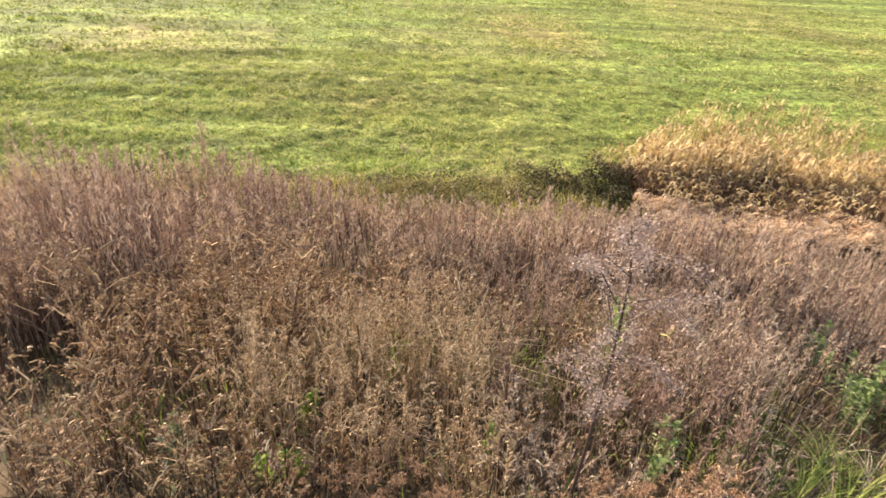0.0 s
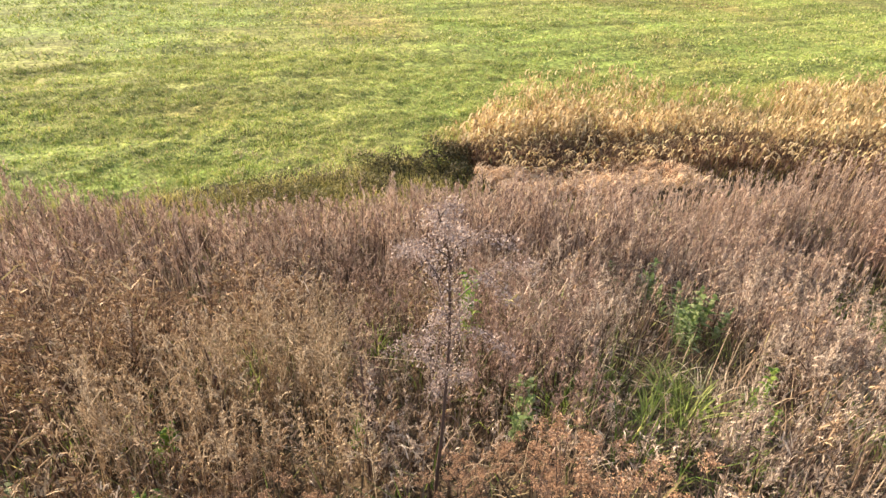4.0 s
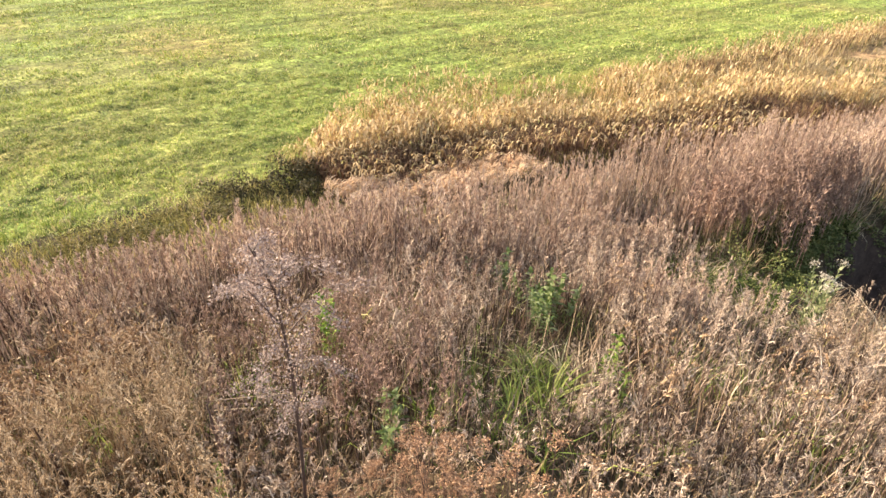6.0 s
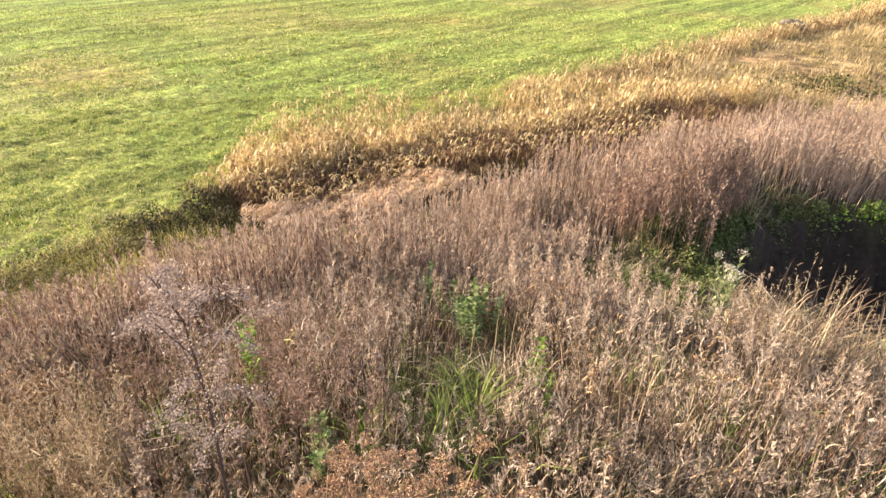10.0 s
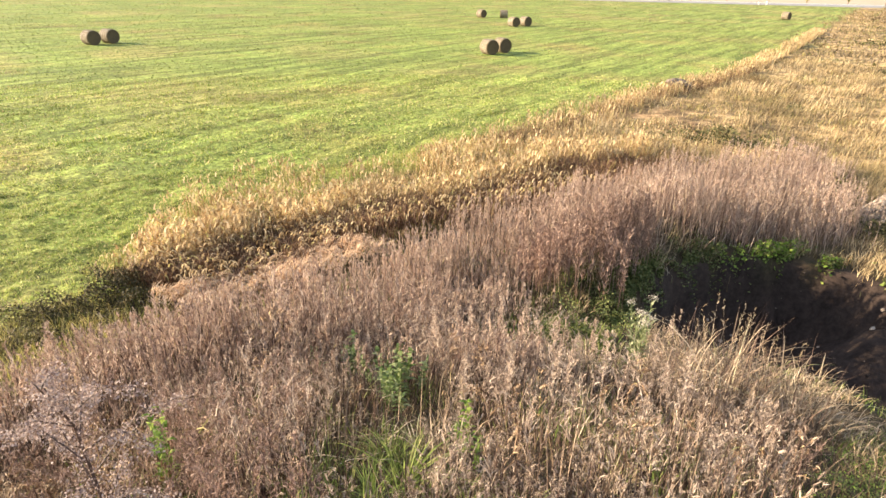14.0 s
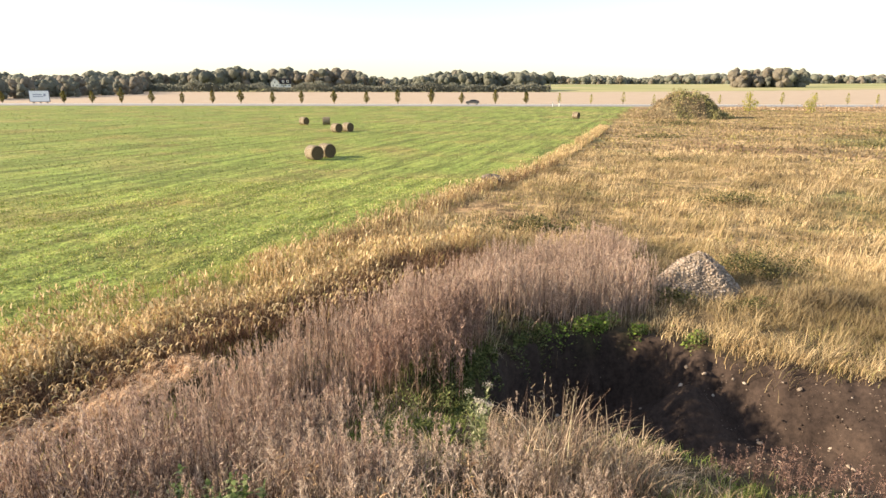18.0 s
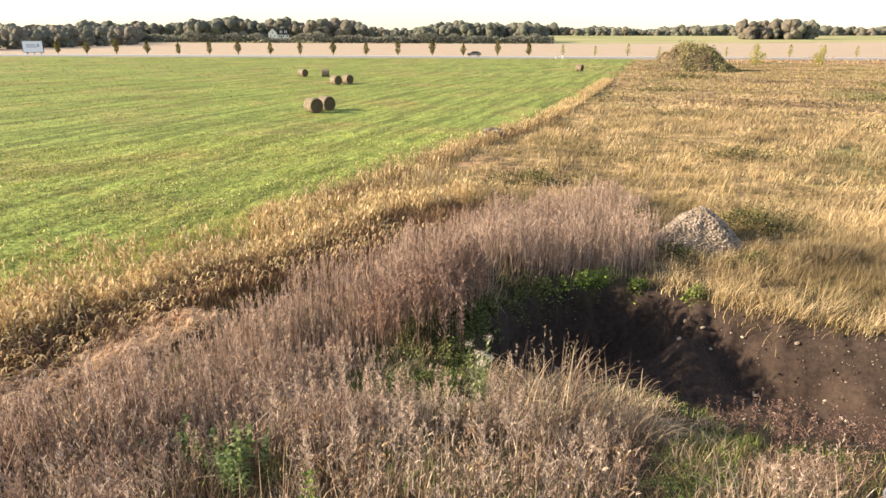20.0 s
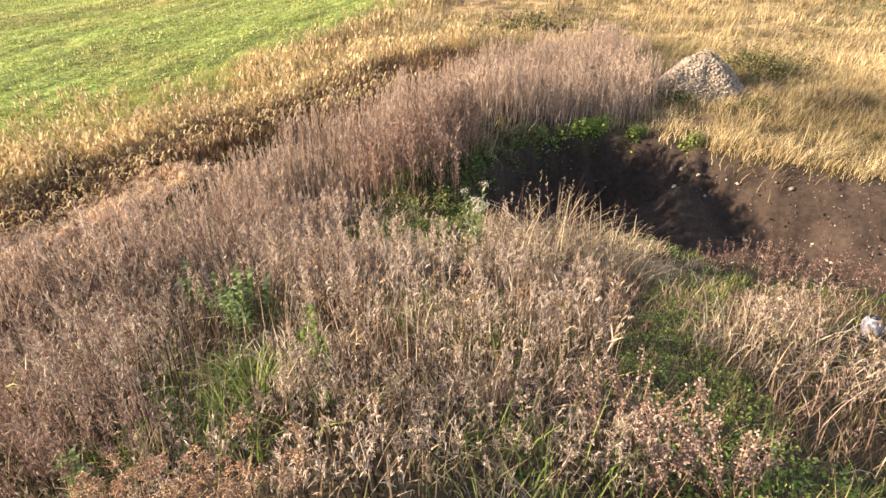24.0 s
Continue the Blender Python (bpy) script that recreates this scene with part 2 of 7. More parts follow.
# ---- the lie of the land ----
EDGE_Y = np.array([-60, -30, -3, 1.5, 4, 6.5, 9, 12, 14, 17, 20.5, 24.6, 34.3, 40.6, 53.3, 91, 165, 215])
EDGE_X = np.array([-26, -20, -13.9, -12.3, -11.1, -10.2, -9.9, -10.0, -10.1, -8.9, -6.7, -4.9, -1.2, 2.9, 8.4, 21.4, 45.6, 62])
BACK_Y = np.array([-60, -6, -1.5, 0.1, 2.4, 3.9, 5.1, 7.4, 10.6, 13.6, 17.3, 20.8, 23.1])
BACK_X = np.array([-25, -13.2, -11.9, -11.0, -9.9, -8.9, -8.0, -6.7, -4.9, -2.9, -0.7, 2.2, 5.7])
MAUVE_Y = np.array([-60, -6, -0.7, 0.8, 1.5, 2.1, 3.0, 4.0, 5.1, 6.0, 7.4, 9.8, 10.9, 12.5, 15.6, 17.4, 20.0, 22.4, 23.3])
MAUVE_X = np.array([-23, -12.4, -11.0, -10.6, -10.1, -9.6, -9.0, -8.3, -7.4, -6.6, -6.1, -5.0, -4.3, -3.4, -1.6, -0.4, 1.7, 4.2, 5.9])
REED_Y = np.array([9.0, 11.0, 12.5, 14.0, 15.0, 16.3, 17.5, 19.0, 23.0])
REED_F = np.array([0.22, 0.32, 0.36, 0.40, 0.50, 0.58, 0.62, 0.60, 0.58])
FRONT_Y = np.array([10.0, 11.6, 12.6, 13.9, 14.9, 15.5, 16.2, 17.0, 20.9, 23.1])
FRONT_X = np.array([-1.4, -0.6, 0.1, 1.0, 2.3, 4.1, 5.3, 5.8, 6.7, 6.6])
HEAP_R = np.array([0, 0.6, 1, 2, 3, 4, 5, 6, 7.5, 9, 10.5, 12, 14])
HEAP_Z = np.array([4.28, 4.25, 4.1, 3.5, 2.95, 2.45, 2.0, 1.6, 0.98, 0.42, 0.12, 0.02, 0])
PIT = [(0.4, 11.1), (0.8, 12.3), (1.3, 13.2), (2.4, 14.4), (4.1, 15.0), (5.3, 14.6), (6.1, 14.0), (7.0, 13.2), (7.9, 12.8), (9.2, 11.9), (11.5, 10.5), (16, 9.0), (16, 5.4), (11, 6.2), (7.0, 6.9), (5.6, 7.5), (4.6, 8.3), (3.8, 9.3), (2.7, 9.9), (1.5, 10.4)]
ROAD_Y = 204.0


def smooth(t):
    t = np.clip(t, 0, 1)
    return t * t * (3 - 2 * t)


def edge(y):
    return np.interp(y, EDGE_Y, EDGE_X)


def depth_in(poly, x, y):
    """Distance to the outline, positive inside."""
    best = np.full(np.shape(x), 1e9)
    inside = np.zeros(np.shape(x), bool)
    for (ax, ay), (bx, by) in zip(poly, poly[1:] + poly[:1]):
        dx, dy = bx - ax, by - ay
        s = np.clip(((x - ax) * dx + (y - ay) * dy) / (dx * dx + dy * dy), 0, 1)
        best = np.minimum(best, np.hypot(x - ax - s * dx, y - ay - s * dy))
        cross = ((ay > y) != (by > y)) & (x < (bx - ax) * (y - ay) / (by - ay + 1e-12) + ax)
        inside ^= cross
    return np.where(inside, best, -best)


TABLE = np.random.default_rng(5).uniform(-1, 1, (256, 256))


def waves(x, y, size, seed=0):
    """Irregular relief between about -1 and 1: three octaves of lattice noise."""
    x, y = np.asarray(x, float), np.asarray(y, float)
    total, amp = 0.0, 1.0
    for k in range(3):
        u = x * 2.0 ** k / (size * 0.5) + 17.3 * seed + 5.1 * k
        v = y * 2.0 ** k / (size * 0.5) + 9.7 * seed + 3.3 * k
        i, j = np.floor(u).astype(int), np.floor(v).astype(int)
        a, c = u - i, v - j
        a, c = a * a * (3 - 2 * a), c * c * (3 - 2 * c)
        i0, i1, j0, j1 = i % 256, (i + 1) % 256, j % 256, (j + 1) % 256
        total = total + amp * ((TABLE[i0, j0] * (1 - a) + TABLE[i1, j0] * a) * (1 - c) + (TABLE[i0, j1] * (1 - a) + TABLE[i1, j1] * a) * c)
        amp *= 0.5
    return total * 1.1


def height(x, y):
    x, y = np.asarray(x, float), np.asarray(y, float)
    r = np.hypot(x, y)
    az = np.arctan2(x, y)
    rr = r * (1 + 0.05 * np.sin(az * 3 + 0.6)) * (1 - 0.16 * smooth((az - 0.2) / 0.7) * smooth((2.4 - az) / 0.6))
    z = np.interp(rr, HEAP_R, HEAP_Z)
    near = smooth((60 - r) / 40)
    z = z + near * (0.03 * waves(x, y, 2.6, 1) + 0.035 * waves(x, y, 0.7, 2)) + 0.10 * waves(x, y, 17, 3) * smooth((r - 9) / 12) * near
    # shallow ditch under the beaten-down reeds
    gap = x - edge(y)
    z = z - 0.15 * np.exp(-((gap - 2.9) / 1.2) ** 2) * smooth((y - 6.5) / 2.5) * smooth((24 - y) / 6)
    # thrown-up bank on the left of the pit
    z = z + 0.6 * np.exp(-((x + 0.15 - 0.5 * (y - 12.0)) / 0.75) ** 2) * smooth((y - 10.2) / 1.5) * smooth((17.5 - y) / 2.5)
    # the dug pit with its ramp to the right
    d = depth_in(PIT, x + 0.12 * waves(x, y, 0.7, 4), y + 0.12 * waves(x, y, 0.6, 5))
    wall = np.interp(x, [5.0, 6.2, 8.0, 10.0], [0.7, 0.9, 1.7, 2.4])
    deep = np.interp(x, [4.5, 6.5, 9, 16], [1.9, 1.5, 1.25, 0.6])
    cut = smooth(d / wall)
    z = np.where(d > 0, z * (1 - cut) - deep * cut + (0.06 * waves(x, y, 0.9, 6) + 0.04 * waves(x, y, 0.3, 7)) * cut, z)
    # loose heap of soil inside the pit
    z = z + 1.25 * np.exp(-(((x - 5.4) / np.where(x < 5.4, 1.0, 0.75)) ** 2 + ((y - 12.9) / 1.0) ** 2) ** 0.8) * smooth(d / 0.5)
    # a knoll under the far house
    z = z + 4.4 * np.exp(-((x + 168) / 28) ** 2 - ((y - 690) / 28) ** 2)
    # the land climbs gently towards the horizon
    z = z + 0.0115 * np.maximum(r - 560, 0) * smooth((r - 560) / 300)
    return z


# ---- mesh helpers ----
def mesh_of(name, verts, faces, mat, smooth_faces=False):
    """A mesh from an (n, 3) array and an (m, 3) or (m, 4) array."""
    me = bpy.data.meshes.new(name)
    verts = np.ascontiguousarray(verts, np.float32)
    faces = np.ascontiguousarray(faces, np.int32)
    k = faces.shape[1]
    me.vertices.add(len(verts))
    me.vertices.foreach_set("co", verts.ravel())
    me.loops.add(faces.size)
    me.loops.foreach_set("vertex_index", faces.ravel())
    me.polygons.add(len(faces))
    me.polygons.foreach_set("loop_start", np.arange(0, faces.size, k, dtype=np.int32))
    me.polygons.foreach_set("use_smooth", np.full(len(faces), smooth_faces))
    me.update(calc_edges=True)
    if mat:
        me.materials.append(mat)
    return me


class Bag:
    """Collects many small strips and leaves into one mesh."""

    def __init__(self):
        self.v, self.f, self.n = [], [], 0

    def put(self, verts, tris):
        """verts (n, k, 3), tris (m, 3): n alike pieces."""
        n, k = verts.shape[:2]
        self.v.append(verts.reshape(-1, 3))
        self.f.append((np.asarray(tris)[None] + (np.arange(n) * k)[:, None, None] + self.n).reshape(-1, 3))
        self.n += n * k

    def mesh(self, name, mat):
        return mesh_of(name, np.concatenate(self.v), np.concatenate(self.f), mat)

    def thing(self, name, mat, label, category, kind="stuff"):
        return tagged(new(name, self.mesh(name, mat)), label, category, kind=kind)


def unit(a, el):
    return np.stack([np.cos(a) * np.cos(el), np.sin(a) * np.cos(el), np.sin(el)], -1)


def blades(bag, P, h, w, az, bend, segs=2, droop=0.0, taper=0.8):
    """Tapered bent strips from the points P."""
    n = len(P)
    if n == 0:
        return
    h, w, bend, az = (np.broadcast_to(q, (n,)) for q in (h, w, bend, az))
    face = az + 1.57 + rng.normal(0, 0.7, n)
    side = np.stack([np.cos(face), np.sin(face), 0 * face], -1)
    way = np.stack([np.cos(az), np.sin(az), 0 * az], -1)
    rings = []
    for i in range(segs + 1):
        t = i / segs
        c = P + way * (h * bend * t ** 1.7)[:, None]
        c = c + np.array([0, 0, 1.0]) * (h * (t * np.sqrt(np.maximum(0.05, 1 - np.minimum(0.9, bend * 0.75) ** 2 * t)) - droop * t ** 3))[:, None]
        half = 0.5 * w * (1 - t) ** taper if i < segs else 0 * w
        if i < segs:
            rings += [c - side * half[:, None], c + side * half[:, None]]
        else:
            rings.append(c)
    V = np.stack(rings, 1)
    tris = []
    for i in range(segs - 1):
        a = 2 * i
        tris += [(a, a + 1, a + 3), (a, a + 3, a + 2)]
    tris.append((2 * segs - 2, 2 * segs - 1, 2 * segs))
    bag.put(V, tris)


def leaves(bag, C, size, flat=0.0, long=1.0):
    """Single small leaves or seeds, any way round; flat: how level they lie."""
    n = len(C)
    if n == 0:
        return
    a, el = rng.uniform(0, 6.283, n), np.arcsin(rng.uniform(-1, 1, n)) * (1 - flat)
    e1 = unit(a, el)
    e2 = np.cross(e1, unit(rng.uniform(0, 6.283, n), np.arcsin(rng.uniform(-1, 1, n)) * (1 - flat) + 1.57 * flat))
    e2 /= np.linalg.norm(e2, axis=1)[:, None] + 1e-6
    s = np.broadcast_to(size, (n,))[:, None]
    V = np.stack([C - e1 * s * 0.5 * long, C + e2 * s * 0.32, C + e1 * s * 0.5 * long, C - e2 * s * 0.32], 1)
    bag.put(V, [(0, 1, 2), (0, 2, 3)])


def specks(bag, C, size, along=None, curl=False, slim=1.0):
    """Narrow withered leaves and seeds; curl: bent ones of two faces."""
    n = len(C)
    e1 = unit(rng.uniform(0, 6.283, n), np.arcsin(rng.uniform(-1, 1, n)))
    if along is not None:
        e1 = e1 * 0.7 + along * 1.0
        e1 /= np.linalg.norm(e1, axis=1)[:, None] + 1e-6
    e2 = np.cross(e1, unit(rng.uniform(0, 6.283, n), np.arcsin(rng.uniform(-1, 1, n))))
    e2 /= np.linalg.norm(e2, axis=1)[:, None] + 1e-6
    s = np.broadcast_to(size, (n,))[:, None]
    if curl:
        hang = np.array([0, 0, 1.0]) * s * rng.uniform(0.1, 0.75, (n, 1))
        bag.put(np.stack([C - e1 * s * slim - hang, C - e2 * s * 0.27 / slim, C + e2 * s * 0.27 / slim, C + e1 * s * slim - hang], 1), [(0, 1, 2), (2, 1, 3)])
    else:
        bag.put(np.stack([C - e1 * s * 0.5 * slim + e2 * s * 0.28 / slim, C - e1 * s * 0.5 * slim - e2 * s * 0.28 / slim, C + e1 * s * 1.1 * slim], 1), [(0, 1, 2)])


def weeds(bag, P, h, branches, per, leaf, low=0.3, spread=0.22, lean=0.12, stalk=0.007, up=(0.5, 1.15), crowd=0.6, stems=None, curl=False, tip_at=0.2, slim=1.0):
    """Dry branching herbs: a stalk, side shoots and the seeds or leaves on them."""
    n = len(P)
    if n == 0:
        return
    stems = stems or bag
    h = np.broadcast_to(h, (n,))
    az = rng.uniform(0, 6.283, n)
    tip = P + np.stack([np.cos(az) * h * lean * rng.uniform(0, 1, n), np.sin(az) * h * lean * rng.uniform(0, 1, n), h], -1)
    for turn in (0, 1.57):
        f = az + turn
        side = np.stack([np.cos(f), np.sin(f), 0 * f], -1) * stalk * 0.5
        stems.put(np.stack([P - side, P + side, tip + side * 0.4], 1), [(0, 1, 2)])
    N = n * branches
    root, head, H = np.repeat(P, branches, 0), np.repeat(tip, branches, 0), np.repeat(h, branches)
    s = low + (1 - low) * rng.uniform(0, 1, N) ** crowd
    start = root + (head - root) * s[:, None]
    L = H * spread * (1.25 - 0.95 * s) * rng.uniform(0.6, 1.3, N)
    way = unit(rng.uniform(0, 6.283, N), rng.uniform(up[0], up[1], N))
    mid = start + way * L[:, None] * 0.55
    end = start + way * L[:, None] - np.array([0, 0, 1.0]) * (L * rng.uniform(0.0, 0.45, N))[:, None]
    side = np.cross(way, unit(rng.uniform(0, 6.283, N), rng.uniform(-1, 1, N)))
    side *= (stalk * 0.4) / (np.linalg.norm(side, axis=1)[:, None] + 1e-6)
    bag.put(np.stack([start - side, start + side, mid - side * 0.7, mid + side * 0.7, end], 1), [(0, 1, 3), (0, 3, 2), (2, 3, 4)])
    K = N * per
    u = rng.uniform(tip_at, 1.08, K)
    A, B, E = np.repeat(start, per, 0), np.repeat(mid, per, 0), np.repeat(end, per, 0)
    C = np.where((u < 0.55)[:, None], A + (B - A) * (u / 0.55)[:, None], B + (E - B) * ((u - 0.55) / 0.45)[:, None])
    C = C + rng.normal(0, 0.06, (K, 3)) * np.repeat(L, per)[:, None]
    specks(bag, C, np.repeat(np.broadcast_to(leaf, (n,)), branches * per) * rng.uniform(0.5, 1.4, K), np.repeat(way, per, 0), curl, slim)


def on_ground(x, y, sink=0.02):
    return np.stack([x, y, height(x, y) - sink], -1)


def ring_points(n, r0, r1, a0, a1):
    """Evenly strewn in a sector round the camera; headings in degrees right of +y."""
    r = np.sqrt(rng.uniform(r0 * r0, r1 * r1, n))
    a = np.radians(rng.uniform(a0, a1, n))
    return r * np.sin(a), r * np.cos(a)


def part(name, bm, material, parent, label=""):
    me = bpy.data.meshes.new(name)
    bm.to_mesh(me)
    bm.free()
    me.materials.append(material)
    ob = new(name, me)
    ob.parent = parent
    if label:
        ob["label"] = label
    return ob


def part_of(name, me, parent, label=""):
    ob = new(name, me)
    ob.parent = parent
    if label:
        ob["label"] = label
    return ob


def box(bm, lo, hi, bevel=0.0):
    m = Matrix.Translation([(a + b) / 2 for a, b in zip(lo, hi)]) @ Matrix.Diagonal([b - a for a, b in zip(lo, hi)] + [1])
    made = bmesh.ops.create_cube(bm, size=1, matrix=m)["verts"]
    if bevel:
        es = {e for v in made for e in v.link_edges}
        bmesh.ops.bevel(bm, geom=list(es), offset=bevel, segments=2, affect="EDGES", profile=0.6)
    return bm


# ---- ground: one sheet from the heap to the horizon ----
def ground_material():
    n = Nodes("ground")
    geo = n.tree.nodes.new("ShaderNodeNewGeometry")
    pos = geo.outputs["Position"]

    def zone(name):
        a = n.tree.nodes.new("ShaderNodeAttribute")
        a.attribute_name = name
        return a.outputs["Fac"]

    fine = n.noise(9, 6, 0.7, vector=pos)
    mid = n.noise(1.3, 5, 0.65, vector=pos)
    big = n.noise(0.11, 4, 0.6, vector=pos)
    rows = n.noise(1.0, 4, 0.6, vector=pos, stretch=(0.9, 0.07, 1), turn=radians(19))
    # litter under the weeds, its dark colour painting the shade between them
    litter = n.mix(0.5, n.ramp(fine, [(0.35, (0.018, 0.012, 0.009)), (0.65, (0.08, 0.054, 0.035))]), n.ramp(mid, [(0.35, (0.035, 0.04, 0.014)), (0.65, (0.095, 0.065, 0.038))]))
    # mown hay field
    streak = n.noise(1.0, 5, 0.65, vector=pos, stretch=(3.2, 0.35, 1), turn=radians(19))
    wide = n.noise(0.05, 4, 0.6, vector=pos)
    grass = n.ramp(wide, [(0.38, (0.42, 0.40, 0.13)), (0.46, (0.34, 0.40, 0.10)), (0.54, (0.30, 0.385, 0.09)), (0.62, (0.40, 0.41, 0.125))])
    grass = n.mix(n.ramp(big, [(0.54, (0, 0, 0)), (0.66, (0.5, 0.5, 0.5))]), grass, (0.48, 0.33, 0.13))
    grass = n.times(grass, rows, 0.62, 1.12)
    grass = n.times(grass, streak, 0.8, 1.15)
    grass = n.times(grass, mid, 0.8, 1.12)
    grass = n.times(grass, fine, 0.42, 1.1)
    grass = n.mix(1.0, grass, n.ramp(n.noise(3.5, 4, 0.6, vector=pos), [(0.4, (0.80, 0.79, 0.74)), (0.6, (1.0, 0.99, 0.97))]), "MULTIPLY")
    # standing meadow, seen from afar
    tuft = n.noise(0.5, 6, 0.7, vector=pos)
    straw = n.ramp(wide, [(0.38, (0.36, 0.32, 0.13)), (0.45, (0.52, 0.36, 0.17)), (0.52, (0.60, 0.43, 0.22)), (0.6, (0.40, 0.25, 0.13))])
    straw = n.times(straw, big, 0.5, 0.8)
    straw = n.times(straw, tuft, 0.6, 1.3)
    straw = n.times(straw, mid, 0.6, 1.3)
    straw = n.times(straw, fine, 0.7, 1.2)
    # dug soil
    soil = n.mix(0.5, n.ramp(fine, [(0.38, (0.023, 0.017, 0.014)), (0.62, (0.068, 0.048, 0.039))]), n.ramp(mid, [(0.4, (0.027, 0.019, 0.016)), (0.6, (0.064, 0.045, 0.036))]))
    # stubble beyond the road, and the green land behind it
    stubble = n.mix(0.5, (0.41, 0.33, 0.245), n.ramp(big, [(0.3, (0.35, 0.26, 0.18)), (0.7, (0.48, 0.375, 0.28))]))
    far = n.ramp(n.noise(0.006, 3, 0.6, vector=pos), [(0.35, (0.24, 0.26, 0.10)), (0.6, (0.38, 0.34, 0.17)), (0.75, (0.46, 0.37, 0.22))])
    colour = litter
    for name, layer in (("field", grass), ("straw", straw), ("soil", soil), ("stubble", stubble), ("far", far)):
        colour = n.mix(zone(name), colour, layer)
    relief = n.mix(0.5, fine, mid)
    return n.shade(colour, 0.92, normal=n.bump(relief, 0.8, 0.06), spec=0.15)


M_GROUND = ground_material()


def build_ground():
    radii = [0.0]
    r = 0.5
    while r < 4500:
        radii.append(r)
        step = r * 0.024
        if r < 18:
            step = min(step, 0.14) if r > 7 else 0.12
        r += step
    radii = np.array(radii[1:])
    front = np.arange(-104, 52, 0.42)
    back = np.arange(52, 256, 4.0)
    az = np.radians(np.concatenate([front, back]))
    A, R = np.meshgrid(az, radii)
    X, Y = R * np.sin(A), R * np.cos(A)
    Z = height(X, Y)
    nr, na = X.shape
    V = np.concatenate([np.stack([X, Y, Z], -1).reshape(-1, 3), [[0, 0, float(height(0.0, 0.0))]]])
    i, j = np.meshgrid(np.arange(nr - 1), np.arange(na), indexing="ij")
    jn = (j + 1) % na
    F = np.stack([i * na + j, (i + 1) * na + j, (i + 1) * na + jn, i * na + jn], -1).reshape(-1, 4)
    fan = np.stack([np.full(na, nr * na), np.arange(na), (np.arange(na) + 1) % na, (np.arange(na) + 1) % na], -1)
    me = bpy.data.meshes.new("ground")
    verts = [tuple(v) for v in V.tolist()]
    me.from_pydata(verts, [], F.tolist() + fan[:, :3].tolist())
    me.polygons.foreach_set("use_smooth", np.ones(len(me.polygons), bool))
    x, y = V[:, 0], V[:, 1]
    rad = np.hypot(x, y)
    jit = 0.5 * waves(x, y, 3, 11) + 0.25 * waves(x, y, 0.9, 12)
    field = smooth((edge(y) - x + jit * 0.6 + np.interp(y, [6, 10], [0, 1.7])) / 0.8) * (y < ROAD_Y)
    d = depth_in(PIT, x + 0.2 * waves(x, y, 1.1, 13), y + 0.2 * waves(x, y, 1.2, 14))
    soil = smooth((d + 0.05) / 0.25)
    meadow = smooth((x - edge(y) - 0.5 + jit) / 1.5) * smooth((rad - 15) / 6) * (y < ROAD_Y)
    stubble = ((y > ROAD_Y + 4) & (y < 655 + 0.12 * x)).astype(float)
    beyond = (y >= 655 + 0.12 * x).astype(float)
    for name, values in (("field", field), ("straw", meadow), ("soil", soil), ("stubble", stubble), ("far", beyond)):
        me.attributes.new(name, "FLOAT", "POINT").data.foreach_set("value", np.asarray(values, np.float32))
    me.materials.append(M_GROUND)
    me.update()
    return tagged(new("ground", me), "hay field, weedy meadow and dug soil reaching the horizon", "ground", kind="structure")


build_ground()

M_TUSSOCK = plant_material("field_tussock_grass", [(0, (0.10, 0.13, 0.02)), (0.5, (0.24, 0.30, 0.045)), (1, (0.46, 0.44, 0.13))], 0.3)


M_PATH = plant_material("green_path_herbs", [(0, (0.08, 0.14, 0.028)), (0.5, (0.25, 0.37, 0.075)), (1, (0.46, 0.52, 0.16))], 0.4)


